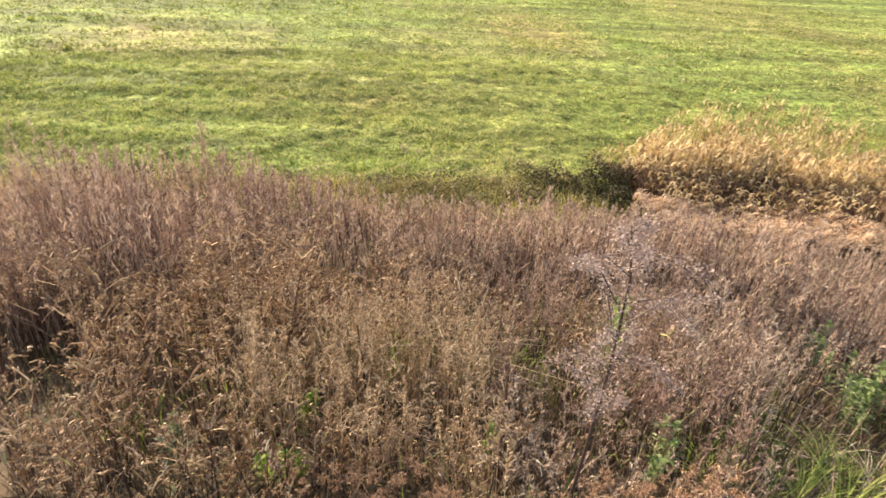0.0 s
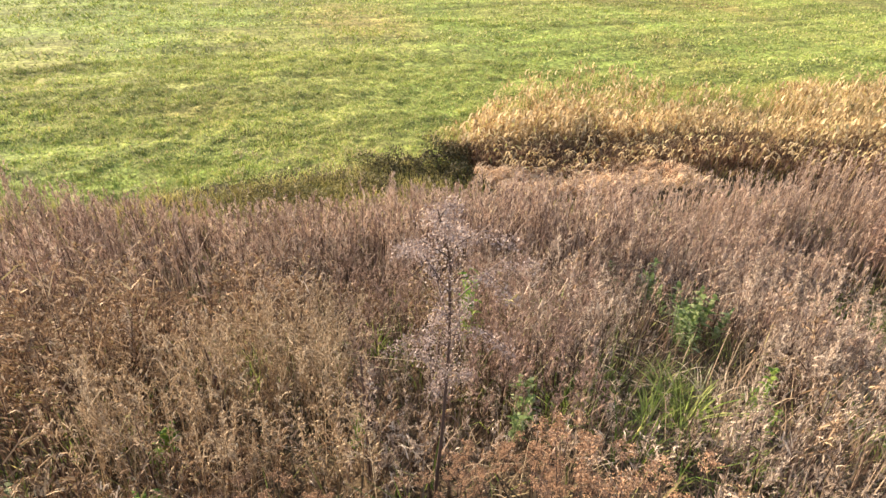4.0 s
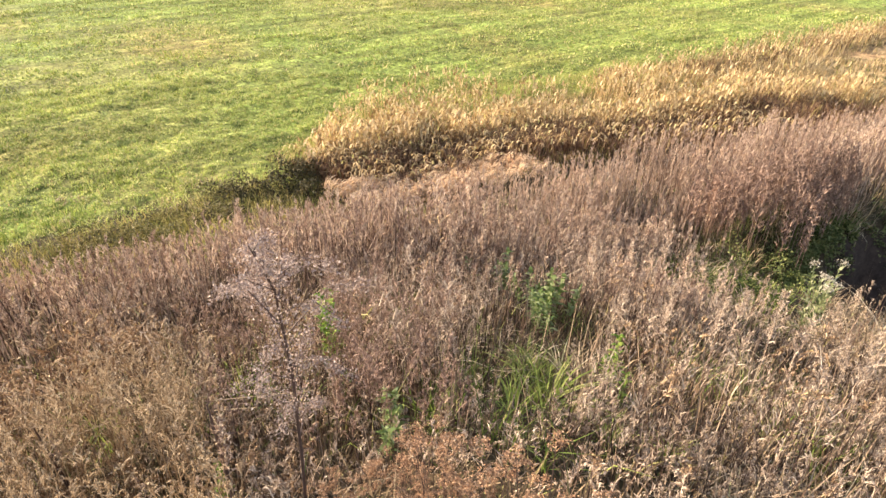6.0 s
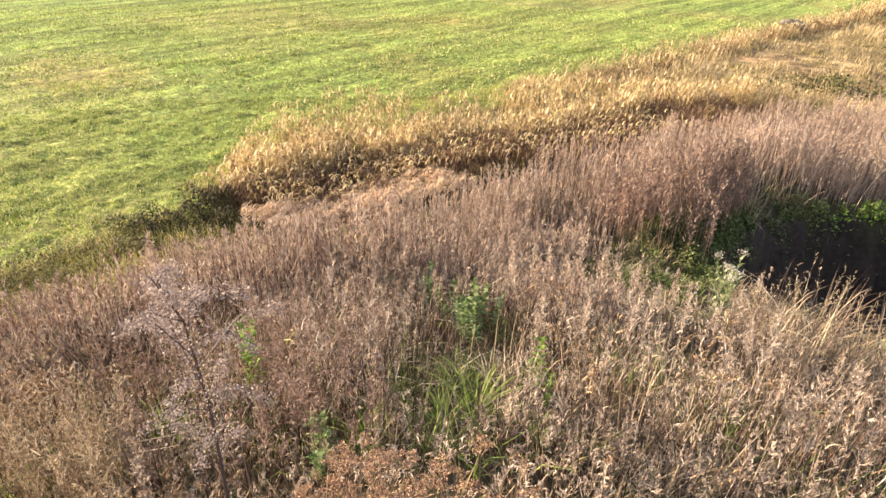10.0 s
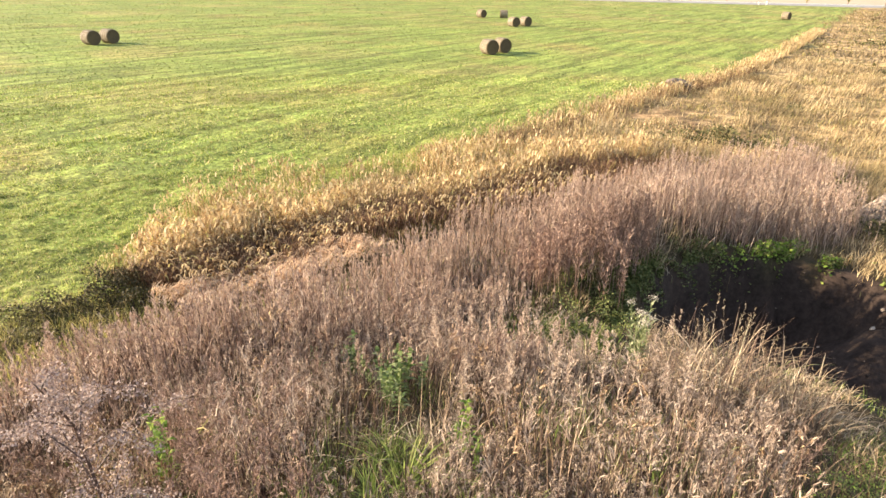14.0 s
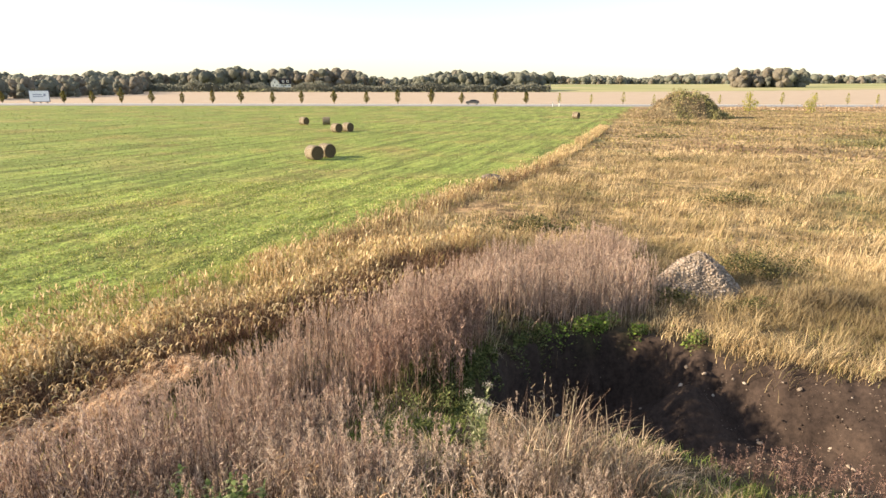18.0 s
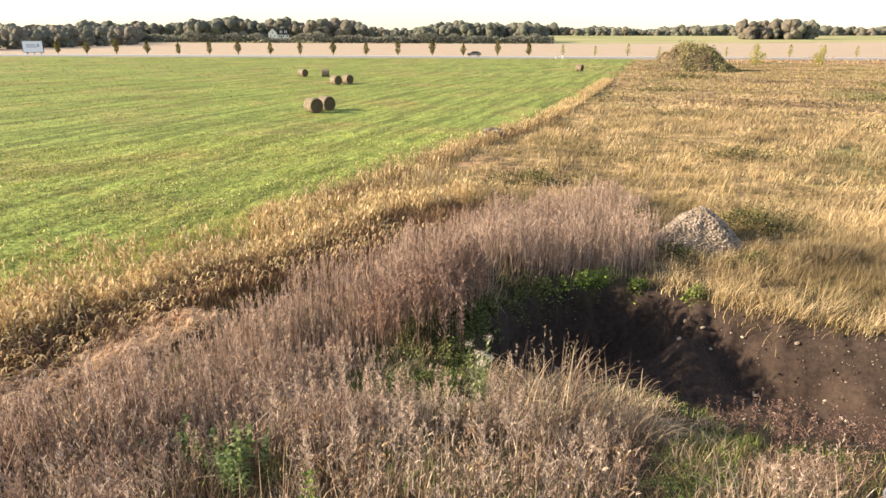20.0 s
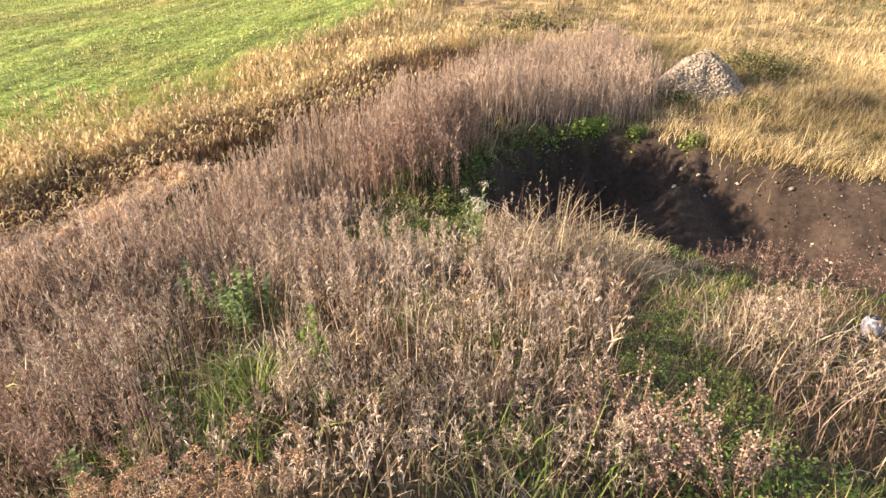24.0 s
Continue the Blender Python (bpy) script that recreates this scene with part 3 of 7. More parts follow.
# ---- mown field: tufts of short grass ----
def field_grass():
    bag, far = Bag(), Bag()
    for n, r0, r1, h, w in ((430000, 10.5, 21, 0.075, 0.024), (200000, 21, 42, 0.085, 0.055), (120000, 42, 105, 0.07, 0.14), (50000, 105, 199, 0.07, 0.4)):
        x, y = ring_points(n, r0, r1, -104, 26)
        u, v = x * 0.9455 - y * 0.3256, x * 0.3256 + y * 0.9455
        clump = 0.75 * waves(x, y, 0.32 if r1 < 25 else 0.8, 21) + 0.6 * waves(u, v * 0.3, 1.1, 22) + rng.normal(0, 0.2, n)
        keep = (x < edge(y) - 0.1 + rng.normal(0, 0.3, n)) & (clump > (-0.7 if r1 < 50 else -1.2))
        x, y, clump = x[keep], y[keep], clump[keep]
        hh = h * (0.75 + 0.7 * np.clip(clump, 0, 1.5)) * rng.uniform(0.6, 1.3, len(x))
        keep = y < ROAD_Y - 6
        x, y, hh = x[keep], y[keep], hh[keep]
        blades(bag if r1 < 50 else far, on_ground(x, y, 0.01), hh, w * rng.uniform(0.6, 1.4, len(x)), rng.uniform(0, 6.283, len(x)), rng.uniform(0.3, 1.2, len(x)), 1)
    bag.thing("field_grass", M_FIELD, "short mown yellow-green grass of the hay field", "grass")
    far.thing("far_field_grass", M_FIELD_FAR, "mown yellow-green grass far out in the hay field", "grass")
    # taller leafy tussocks left standing
    bag = Bag()
    x, y = ring_points(800, 11, 34, -102, 15)
    keep = (x < edge(y) - 0.2) & (waves(x, y, 7, 23) > 0.0)
    x, y = x[keep], y[keep]
    n = 34
    r = np.repeat(rng.uniform(0.06, 0.24, len(x)), n)
    big = np.repeat(rng.uniform(0.5, 1.3, len(x)), n)
    cx, cy = np.repeat(x, n) + rng.normal(0, 1, len(x) * n) * r, np.repeat(y, n) + rng.normal(0, 1, len(x) * n) * r
    blades(bag, on_ground(cx, cy), big * rng.uniform(0.08, 0.2, len(cx)), 0.022, rng.uniform(0, 6.283, len(cx)), rng.uniform(0.3, 1.0, len(cx)), 1)
    bag.thing("field_tussocks", M_TUSSOCK, "darker green tussocks left in the mown field", "grass")


# ---- reed grass along the field's edge ----
def seed_plumes(bag, P, size):
    blades(bag, P, size, size * 0.28, rng.uniform(0, 6.283, len(P)), rng.uniform(0.3, 0.9, len(P)), 2, 0.25)


def reed_row(y):
    """Where the standing reeds end and the beaten-down ones begin, as a share of the strip."""
    return np.interp(y, REED_Y, REED_F)


def strip_x(y, f):
    return edge(y) + (np.interp(y, BACK_Y, BACK_X) - edge(y)) * f


def reeds():
    bag = Bag()
    # the strip beside the ditch, thickest at its inner edge
    n = 19000
    y = rng.uniform(9.2, 24, n)
    f = (reed_row(y) + 0.05 * waves(y, 0 * y, 1.5, 37)) * (1.08 - 1.15 * rng.uniform(0, 1, n) ** 1.15) + rng.normal(0, 0.035, n)
    x = strip_x(y, f)
    f = f / reed_row(y)
    dens = waves(x, y, 2.2, 31) + rng.normal(0, 0.35, n)
    keep = (f > 0) & (dens > np.interp(f, [0, 0.5, 1], [0.65, 0.4, 0.15]) - 0.45 * smooth((y - 15.5) / 2)) & (y > 9.3 + 2.6 * (1 - f) * rng.uniform(0, 1, n))
    x, y, f = x[keep], y[keep], np.clip(f[keep], 0, 1)
    h = (0.4 + 0.45 * f) * rng.uniform(0.5, 1.25, len(x)) * (1 + 0.3 * waves(x, y, 1.1, 36))
    # the thinner row further along the field
    n = 13000
    v = rng.uniform(23, 95, n)
    u = edge(v) + 0.1 + np.interp(v, [23, 40, 95], [3.2, 2.0, 1.5]) * rng.uniform(0, 1, n) ** 0.8
    keep = waves(u, v, 2.4, 31) + rng.normal(0, 0.4, n) > 0.1
    u, v = u[keep], v[keep]
    x, y, h = np.concatenate([x, u]), np.concatenate([y, v]), np.concatenate([h, rng.uniform(0.4, 0.8, len(u))])
    n = len(x)
    P = on_ground(x, y)
    wide = np.interp(y, [14, 26, 60], [0.013, 0.026, 0.055])
    blades(bag, P, h, wide, rng.normal(0.3, 0.9, n), rng.uniform(0.05, 0.4, n), 2)
    k = rng.uniform(0, 1, n) < 0.75
    seed_plumes(bag, P[k] + np.array([0.02, 0, 0]) + np.array([0, 0, 0.8]) * h[k][:, None], rng.uniform(0.13, 0.25, k.sum()))
    # slender pale culms thinning out into the field
    n = 6500
    y = rng.uniform(10.1, 17.5, n)
    f = reed_row(y) * (1.0 - np.interp(y, [9.6, 13], [0.7, 1.4]) * rng.uniform(0, 1, n) ** 1.3)
    x = strip_x(y, f)
    keep = waves(x, y, 1.3, 38) + rng.normal(0, 0.3, n) > np.where(f < 0.1, 0.35, 0.0)
    x, y = x[keep], y[keep]
    n = len(x)
    tall = rng.uniform(0.35, 0.75, n)
    P = on_ground(x, y)
    turn, bend = rng.normal(0.3, 0.7, n), rng.uniform(0.05, 0.3, n)
    blades(bag, P, tall, 0.009, turn, bend, 2, 0.0, 0.3)
    seed_plumes(bag, P + np.stack([0 * x, 0 * x, 0.82 * tall], -1), rng.uniform(0.12, 0.22, n))
    # nodding plumes over the withered leaves
    n = 1900
    y = 9.4 + 9.5 * rng.uniform(0, 1, n) ** 1.1
    x = strip_x(y, reed_row(y) + rng.uniform(-0.16, 0.34, n))
    blades(bag, on_ground(x, y) + np.stack([0 * x, 0 * x, rng.uniform(0.3, 0.62, n)], -1), rng.uniform(0.16, 0.28, n), 0.034, rng.normal(0.2, 1.0, n), rng.uniform(0.4, 1.0, n), 4, 0.75, 0.25)
    bag.thing("reed_grass", M_REED, "tall golden reed grass standing along the field edge", "reeds")
    # leafy thatch on the inner side of the row, its shade painted dark brown
    bag = Bag()
    n = 36000
    y = np.where(rng.uniform(0, 1, n) < 0.88, rng.uniform(9.3, 22, n), rng.uniform(22, 50, n))
    f = reed_row(y) + np.where(rng.uniform(0, 1, n) < 0.75, rng.normal(0.10, 0.10, n), rng.uniform(-0.08, 0.42, n))
    x = np.where(y < 22.5, strip_x(y, f), edge(y) + 2.8 * rng.uniform(0.3, 0.8, n))
    P = on_ground(x, y) + np.stack([0 * x, 0 * x, rng.uniform(0, 0.3, n)], -1)
    blades(bag, P, rng.uniform(0.16, 0.5, n) * (1 + 0.5 * waves(x, y, 0.8, 35)), 0.02, rng.uniform(0, 6.283, n), rng.uniform(0.2, 1.0, n), 2, 0.2)
    bag.thing("reed_thatch", M_SHADED_THATCH, "withered leaves at the foot of the reeds, shade put into their dark brown", "reeds")
    # beaten-down sheaves in the ditch
    bag = Bag()
    m, k = 620, 7
    y = 8.8 + 3.6 * rng.uniform(0, 1, m) ** 1.2
    x = strip_x(y, reed_row(y) + rng.uniform(0.24, 0.52, m))
    turn = 0.4 + 0.9 * waves(x, y, 1.6, 32) + rng.normal(0, 0.5, m)
    lift = rng.uniform(0.12, 0.34, m)
    long = rng.uniform(0.2, 0.42, m)
    P = on_ground(x, y) + np.stack([0 * x, 0 * x, lift], -1)
    P = np.repeat(P, k, 0) + rng.normal(0, 0.03, (m * k, 3))
    blades(bag, P, np.repeat(long, k) * rng.uniform(0.8, 1.15, m * k), 0.012, np.repeat(turn, k) + rng.normal(0, 0.3, m * k), np.repeat(rng.uniform(0.7, 1.15, m), k), 4, 0.5, 0.3)
    bag.thing("flattened_reeds", M_FLAT, "pale tan reeds beaten down into curling sheaves", "reeds")


def bank_plants():
    """Brambles on the ditch bank, darkened for its shade, and yellow-green grass before them."""
    bag = Bag()
    n = 24000
    y = rng.uniform(4.4, 10.5, n)
    x = edge(y) + rng.normal(0.85, 0.35, n) + 0.3 * waves(0 * y, y, 1.3, 33)
    top = np.maximum(0.06, (0.9 + 0.8 * waves(x, y, 1.0, 34)) * np.interp(y, [4.4, 5.4, 6.2, 6.9, 7.6, 8.3, 9.8, 10.5], [0.10, 0.24, 0.28, 0.12, 0.16, 0.34, 0.36, 0.16]))
    P = on_ground(x, y) + np.stack([0 * x, 0 * x, top * rng.uniform(0.1, 1, n) ** 0.6], -1)
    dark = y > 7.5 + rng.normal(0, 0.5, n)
    low = Bag()
    pick = ~dark & (rng.uniform(0, 1, n) < 0.45)
    leaves(low, P[pick], rng.uniform(0.025, 0.06, pick.sum()))
    low.thing("ditch_herbs", M_DITCH, "low dull green herbs along the ditch", "herbs")
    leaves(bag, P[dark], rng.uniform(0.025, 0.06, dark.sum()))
    bag.thing("bramble_bank", M_SHADED_BRAMBLE, "low brambles along the ditch bank, its shade put into their dark colour", "bramble")
    bag = Bag()
    n = 34000
    y = rng.uniform(-4, 24, n)
    back = np.interp(y, BACK_Y, BACK_X)
    x = edge(y) + (back - edge(y)) * np.where(y > 9.5, rng.uniform(-0.1, 0.8, n), rng.uniform(0.05, 1.1, n))
    h = rng.uniform(0.12, 0.34, n)
    blades(bag, on_ground(x, y), h, 0.012, rng.uniform(0, 6.283, n), rng.uniform(0.2, 1.0, n), 2)
    bag.thing("verge_grass", M_VERGE, "yellowing grass between the ditch and the weeds", "grass")


# ---- weeds ----
CLEAR = [(-1.45, 0.5, 0.36), (-1.0, 1.15, 0.36), (-0.7, 1.25, 0.25), (-1.15, 2.8, 0.38), (-2.1, 5.3, 0.5), (-1.75, 4.75, 0.3), (-2.5, 2.57, 0.2), (-0.75, 3.4, 0.25), (4.12, 4.82, 0.5), (0.47, 7.75, 0.25), (-0.7, 9.5, 0.5), (-1.45, 9.2, 0.4)]


def clear_of(x, y):
    free = np.ones(np.shape(x), bool)
    for cx, cy, r in CLEAR:
        free &= np.hypot(x - cx, y - cy) > r
    return free


def front_limit(x, y):
    """True behind the front edge of the mauve weeds."""
    return np.where(y > 10.5, x + 0.45 * waves(x, y, 1.5, 49) + rng.normal(0, 0.25, np.shape(x)) < np.interp(y, FRONT_Y, FRONT_X), np.hypot(x, y) > np.interp(np.degrees(np.arctan2(x, y)), [-80, -70, -35, -25], [5.4, 5.9, 5.9, 5.4]))


def spread_in(n, x0, x1, y0, y1):
    return rng.uniform(x0, x1, n), rng.uniform(y0, y1, n)


def mauve_weeds():
    x, y = spread_in(36000, -14, 8, -6, 24)
    back = np.interp(y, MAUVE_Y, MAUVE_X)
    az = np.degrees(np.arctan2(x, y))
    behind = x - back
    keep = (behind > -0.2 + 0.4 * waves(x, y, 1.5, 41)) & front_limit(x, y) & (az > -104) & (y < 23.3) & (waves(x, y, 1.8, 42) + rng.normal(0, 0.2, len(x)) > -0.6)
    keep &= depth_in(PIT, x, y) < np.where(x < 2.2, -0.15, -0.35)
    keep &= ~((az > -7 + 4 * waves(x, y, 2.2, 47) + rng.normal(0, 2.5, len(az))) & (y < 10.9 + rng.normal(0, 0.3, len(az))))
    x, y, behind = x[keep], y[keep], behind[keep]
    r, az = np.hypot(x, y), np.degrees(np.arctan2(x, y))
    P = on_ground(x, y)
    h = (0.98 + 0.24 * waves(x, y, 1.8, 43)) * rng.uniform(0.66, 1.14, len(x)) * np.interp(r, [5, 7], [0.85, 1.0]) * np.interp(np.hypot(x - 0.5, y - 14), [1.5, 4], [1.22, 1.0]) * np.where((x > -2.6) & (y < 12.5), 0.8, 1.0)
    # lower where the slope runs out into the ditch
    dip = smooth((az + 78) / 10) * smooth((-34 - az) / 14)
    h = h * (1 - dip * (1 - np.interp(behind, [0, 2.2], [0.62, 0.95])))
    h = h * np.interp(az, [-95, -84, -74], [1.4, 1.3, 1.0])
    close = r < 9.8
    bag, stems, twigs, red = Bag(), Bag(), Bag(), Bag()
    bank = (np.hypot((x - 0.2) / 2.2, (y - 13.0) / 3.2) < 1)
    rusty = (close | bank) & (rng.uniform(0, 1, len(x)) < np.interp(az, [-84, -70, -55, -30], [0.65, 0.4, 0.25, 0.25]))
    weeds(red, P[rusty], h[rusty], 14, 4, 0.020, 0.35, 0.2, stalk=0.013, up=(1.0, 1.45), stems=stems, slim=1.4)
    close &= ~rusty
    weeds(bag, P[close], h[close], 14, 4, 0.022, 0.35, 0.2, stalk=0.015, up=(1.0, 1.45), stems=stems, slim=1.4)
    weeds(bag, P[~close & ~rusty], h[~close & ~rusty], 12, 4, 0.027, 0.32, 0.2, stalk=0.012, up=(1.1, 1.52), slim=1.5)
    # thin bare shoots standing up between
    k = np.repeat(np.arange(len(x)), 3)
    u, v = x[k] + rng.normal(0, 0.12, len(k)), y[k] + rng.normal(0, 0.12, len(k))
    blades(twigs, on_ground(u, v), h[k] * rng.uniform(0.45, 1.12, len(k)), np.interp(r[k], [5, 12, 24], [0.007, 0.010, 0.014]), rng.uniform(0, 6.283, len(k)), rng.uniform(0.03, 0.55, len(k)), 3, 0.05, 0.4)
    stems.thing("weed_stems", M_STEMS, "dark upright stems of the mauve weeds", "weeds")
    # a thick stand on the bank beside the pit
    u, v = spread_in(520, -1.6, 0.9, 10.9, 13.9)
    sel = (depth_in(PIT, u, v) < -0.08) & (u > -1.5 + 0.5 * (v - 12.0))
    u, v = u[sel], v[sel]
    weeds(red, on_ground(u, v), rng.uniform(0.85, 1.3, len(u)), 16, 5, 0.03, 0.15, 0.2, stalk=0.013, up=(0.9, 1.5), slim=1.4)
    twigs.thing("weed_shoots", M_SHOOT, "thin upright red-brown shoots among the mauve weeds", "weeds")
    red.thing("red_brown_weeds", M_RUSTY, "dark red-brown weeds between the mauve ones", "weeds")
    bag.thing("mauve_weeds", M_WEED, "dense stand of mauve-brown dried goldenrod and mugwort", "weeds")


def slope_weeds():
    """The mixed weeds on the near slope of the heap."""
    x, y = ring_points(6200, 1.45, 6.9, -104, 52)
    r, az = np.hypot(x, y), np.degrees(np.arctan2(x, y))
    ok = clear_of(x, y) & (path_gap(x, y) > 0.58) & (waves(x, y, 0.8, 50) > 0.02)
    front = (az > -75) & (az < -20) & (r < 2.75)
    ok &= ~front | (rng.uniform(0, 1, len(x)) < 0.85)
    P = on_ground(x, y)
    u = rng.uniform(0, 1, len(x))
    patch = waves(x, y, 1.4, 44)
    brown = ok & (u < np.interp(az, [-104, -78, -60, -45, -32, 50], [0.95, 0.85, 0.5, 0.2, 0.08, 0.05])) & (r < np.interp(az, [-95, -84, -72, -60], [7.0, 6.6, 5.4, 4.8]))
    grey = ok & ~brown & (u < np.interp(az, [-60, -45, -30, 5, 25, 35, 50], [0.9, 0.95, 0.95, 0.6, 0.5, 0.7, 0.7])) & (patch > -0.45)
    h = rng.uniform(0.58, 1.02, len(x)) * (1 + 0.2 * patch) * (0.85 + 0.35 * np.clip(waves(x, y, 0.8, 50), 0, 1)) * np.interp(r, [1.45, 2.2, 3.2], [0.4, 0.62, 1.0]) * np.interp(az, [-90, -78, -70, -50], [1.35, 1.15, 0.95, 1.0])
    h = np.where(front, h * 0.72, h) * np.interp(r, [3.2, 4.4], [1.0, 0.72])
    bag = Bag()
    stems = Bag()
    weeds(bag, P[brown], h[brown], 11, 11, 0.0145 * np.interp(r[brown], [1.5, 3.2], [0.55, 1]), 0.3, 0.25, 0.22, 0.009, stems=stems, curl=True, tip_at=0.45)
    bag.thing("brown_weeds", M_BROWN, "ochre-brown dried weeds on the heap slope", "weeds")
    bag = Bag()
    weeds(bag, P[grey], h[grey] * 0.9, 12, 9, 0.0098 * np.interp(r[grey], [1.5, 3.2], [0.5, 1]), 0.2, 0.24, 0.3, 0.008, (0.75, 1.4), stems=stems, curl=True, tip_at=0.2, slim=1.5)
    x3, y3 = ring_points(2600, 6.2, 10.6, -32, 8)
    a3 = np.degrees(np.arctan2(x3, y3))
    sel = (a3 > -26 + rng.normal(0, 3, len(x3))) & (depth_in(PIT, x3, y3) < -0.25) & (x3 < 2.6) & (rng.uniform(0, 1, len(x3)) < 0.6) & (waves(x3, y3, 1.1, 60) > 0.05) & clear_of(x3, y3)
    weeds(bag, on_ground(x3[sel], y3[sel]), rng.uniform(0.35, 0.7, sel.sum()) * np.where((x3[sel] > -1.0) & (x3[sel] < 0.7) & (y3[sel] > 7.2), 0.4, 1.0), 13, 5, 0.018, 0.2, 0.24, 0.3, 0.011, (0.75, 1.4), stems=stems, curl=True, slim=1.5)
    # low brown plants at the feet of the camera
    x3, y3 = ring_points(1000, 1.5, 3.1, -88, -5)
    sel = clear_of(x3, y3)
    low = Bag()
    ochre = np.degrees(np.arctan2(x3, y3)) < -60 + rng.normal(0, 7, len(x3))
    for to, pick in ((low, sel & ochre), (bag, sel & ~ochre & (rng.uniform(0, 1, len(x3)) < np.interp(np.degrees(np.arctan2(x3, y3)), [-60, -40, -20], [0.9, 0.5, 0.35])))):
        weeds(to, on_ground(x3[pick], y3[pick]), rng.uniform(0.16, 0.36, pick.sum()), 8, 7, 0.0095, 0.1, 0.3, 0.4, 0.005, (0.5, 1.3), stems=stems, curl=True, tip_at=0.3, slim=1.4)
    low.thing("low_brown_weeds", M_BROWN, "low ochre-brown weeds at the top of the heap", "weeds")
    # a patch of fine tan herbs, the sun on it put into their pale colour
    pale, plum = Bag(), Bag()
    u, v = ring_points(480, 1.6, 3.2, -84, -58)
    sel = clear_of(u, v) & (waves(u, v, 0.6, 70) > -0.3)
    u, v = u[sel], v[sel]
    weeds(pale, on_ground(u, v), rng.uniform(0.5, 0.85, len(u)) * np.interp(np.hypot(u, v), [1.7, 2.4], [0.6, 1.0]), 14, 9, 0.0075, 0.3, 0.2, 0.2, 0.005, (0.7, 1.4), curl=True, tip_at=0.3)
    pale.thing("tan_weeds", M_SUNLIT_TAN, "fine tan herbs on the slope, sunlight put into their pale colour", "weeds")
    # darker mugwort between the tan herbs and the grass
    u, v = ring_points(520, 2.2, 5.2, -58, -30)
    sel = clear_of(u, v) & (waves(u, v, 0.9, 77) > 0.0)
    u, v = u[sel], v[sel]
    weeds(plum, on_ground(u, v), rng.uniform(0.5, 0.85, len(u)) * np.interp(np.hypot(u, v), [2.2, 3.0], [0.6, 1.0]), 15, 9, 0.0085, 0.25, 0.22, 0.2, 0.006, (0.7, 1.4), stems=stems, curl=True, slim=1.4)
    plum.thing("dark_mugwort", M_RUSTY, "dark purple-brown mugwort on the slope", "weeds")
    # wiry upright stalks between the leaves
    wires, grey_wires = Bag(), Bag()
    u, v = ring_points(17000, 1.5, 7.2, -104, 30)
    ru, au = np.hypot(u, v), np.degrees(np.arctan2(u, v))
    sel = clear_of(u, v) & (path_gap(u, v) > 0.5) & (waves(u, v, 0.8, 50) > -0.12) & (rng.uniform(0, 1, len(u)) < np.interp(au, [-60, -10, 20, 30], [1, 0.8, 0.5, 0.2]))
    u, v, ru, au = u[sel], v[sel], ru[sel], au[sel]
    tall = rng.uniform(0.35, 0.95, len(u)) * np.interp(ru, [1.5, 2.2, 3.2, 6], [0.3, 0.55, 0.85, 0.8])
    ochre2 = au < -55 + rng.normal(0, 10, len(u))
    for to, pick in ((wires, ochre2), (grey_wires, ~ochre2)):
        blades(to, on_ground(u[pick], v[pick]), tall[pick], 0.0065 * np.interp(ru[pick], [1.5, 3], [0.5, 1]), rng.uniform(0, 6.283, pick.sum()), rng.uniform(0.03, 0.4, pick.sum()), 3, 0.0, 0.4)
    wires.thing("brown_stalks", M_WIRE, "thin ochre-brown stalks of the dried weeds", "weeds")
    grey_wires.thing("dry_stalks", M_WIRE, "thin red-brown stalks among the mugwort", "weeds")
    # tangled mugwort beyond the path
    x2, y2 = spread_in(420, 1.7, 5.2, 1.6, 5.8)
    sel = (path_gap(x2, y2) > 0.45) & clear_of(x2, y2) & (np.hypot(x2, y2) > 2.45) & (waves(x2, y2, 0.9, 76) > -0.1)
    tangle = Bag()
    weeds(tangle, on_ground(x2[sel], y2[sel]), rng.uniform(0.3, 0.6, sel.sum()), 13, 8, 0.0085, 0.15, 0.28, 0.5, 0.008, (0.4, 1.3), curl=True, slim=1.4)
    blades(tangle, on_ground(np.repeat(x2[sel], 4) + rng.normal(0, 0.12, sel.sum() * 4), np.repeat(y2[sel], 4) + rng.normal(0, 0.12, sel.sum() * 4)), rng.uniform(0.25, 0.6, sel.sum() * 4), 0.007, rng.uniform(0, 6.283, sel.sum() * 4), rng.uniform(0.2, 1.0, sel.sum() * 4), 4, 0.2, 0.4)
    # the same before the path
    x2, y2 = spread_in(150, -0.3, 0.95, 1.6, 2.9)
    sel = clear_of(x2, y2) & (np.hypot(x2, y2) > 1.65)
    weeds(bag, on_ground(x2[sel], y2[sel]), rng.uniform(0.22, 0.42, sel.sum()), 11, 8, 0.008, 0.15, 0.26, 0.4, 0.006, (0.6, 1.4), stems=stems, curl=True, slim=1.4)
    tangle.thing("tangled_weeds", M_RUSTY, "tangled red-brown mugwort stalks beside the path", "weeds")
    # sparse red-brown stems along the near lip of the pit
    x2, y2 = spread_in(430, 4.0, 8.0, 5.2, 8.6)
    d = depth_in(PIT, x2, y2)
    sel = (d > -1.3) & (d < 0.15) & (rng.uniform(0, 1, len(x2)) < np.interp(x2, [5.2, 6.4], [1, 0.15]))
    lip = Bag()
    weeds(lip, on_ground(x2[sel], y2[sel]), rng.uniform(0.35, 0.75, sel.sum()) * np.interp(x2[sel], [4.0, 4.8, 6.5], [0.6, 1, 0.7]), 12, 5, 0.02, 0.2, 0.22, 0.3, 0.010)
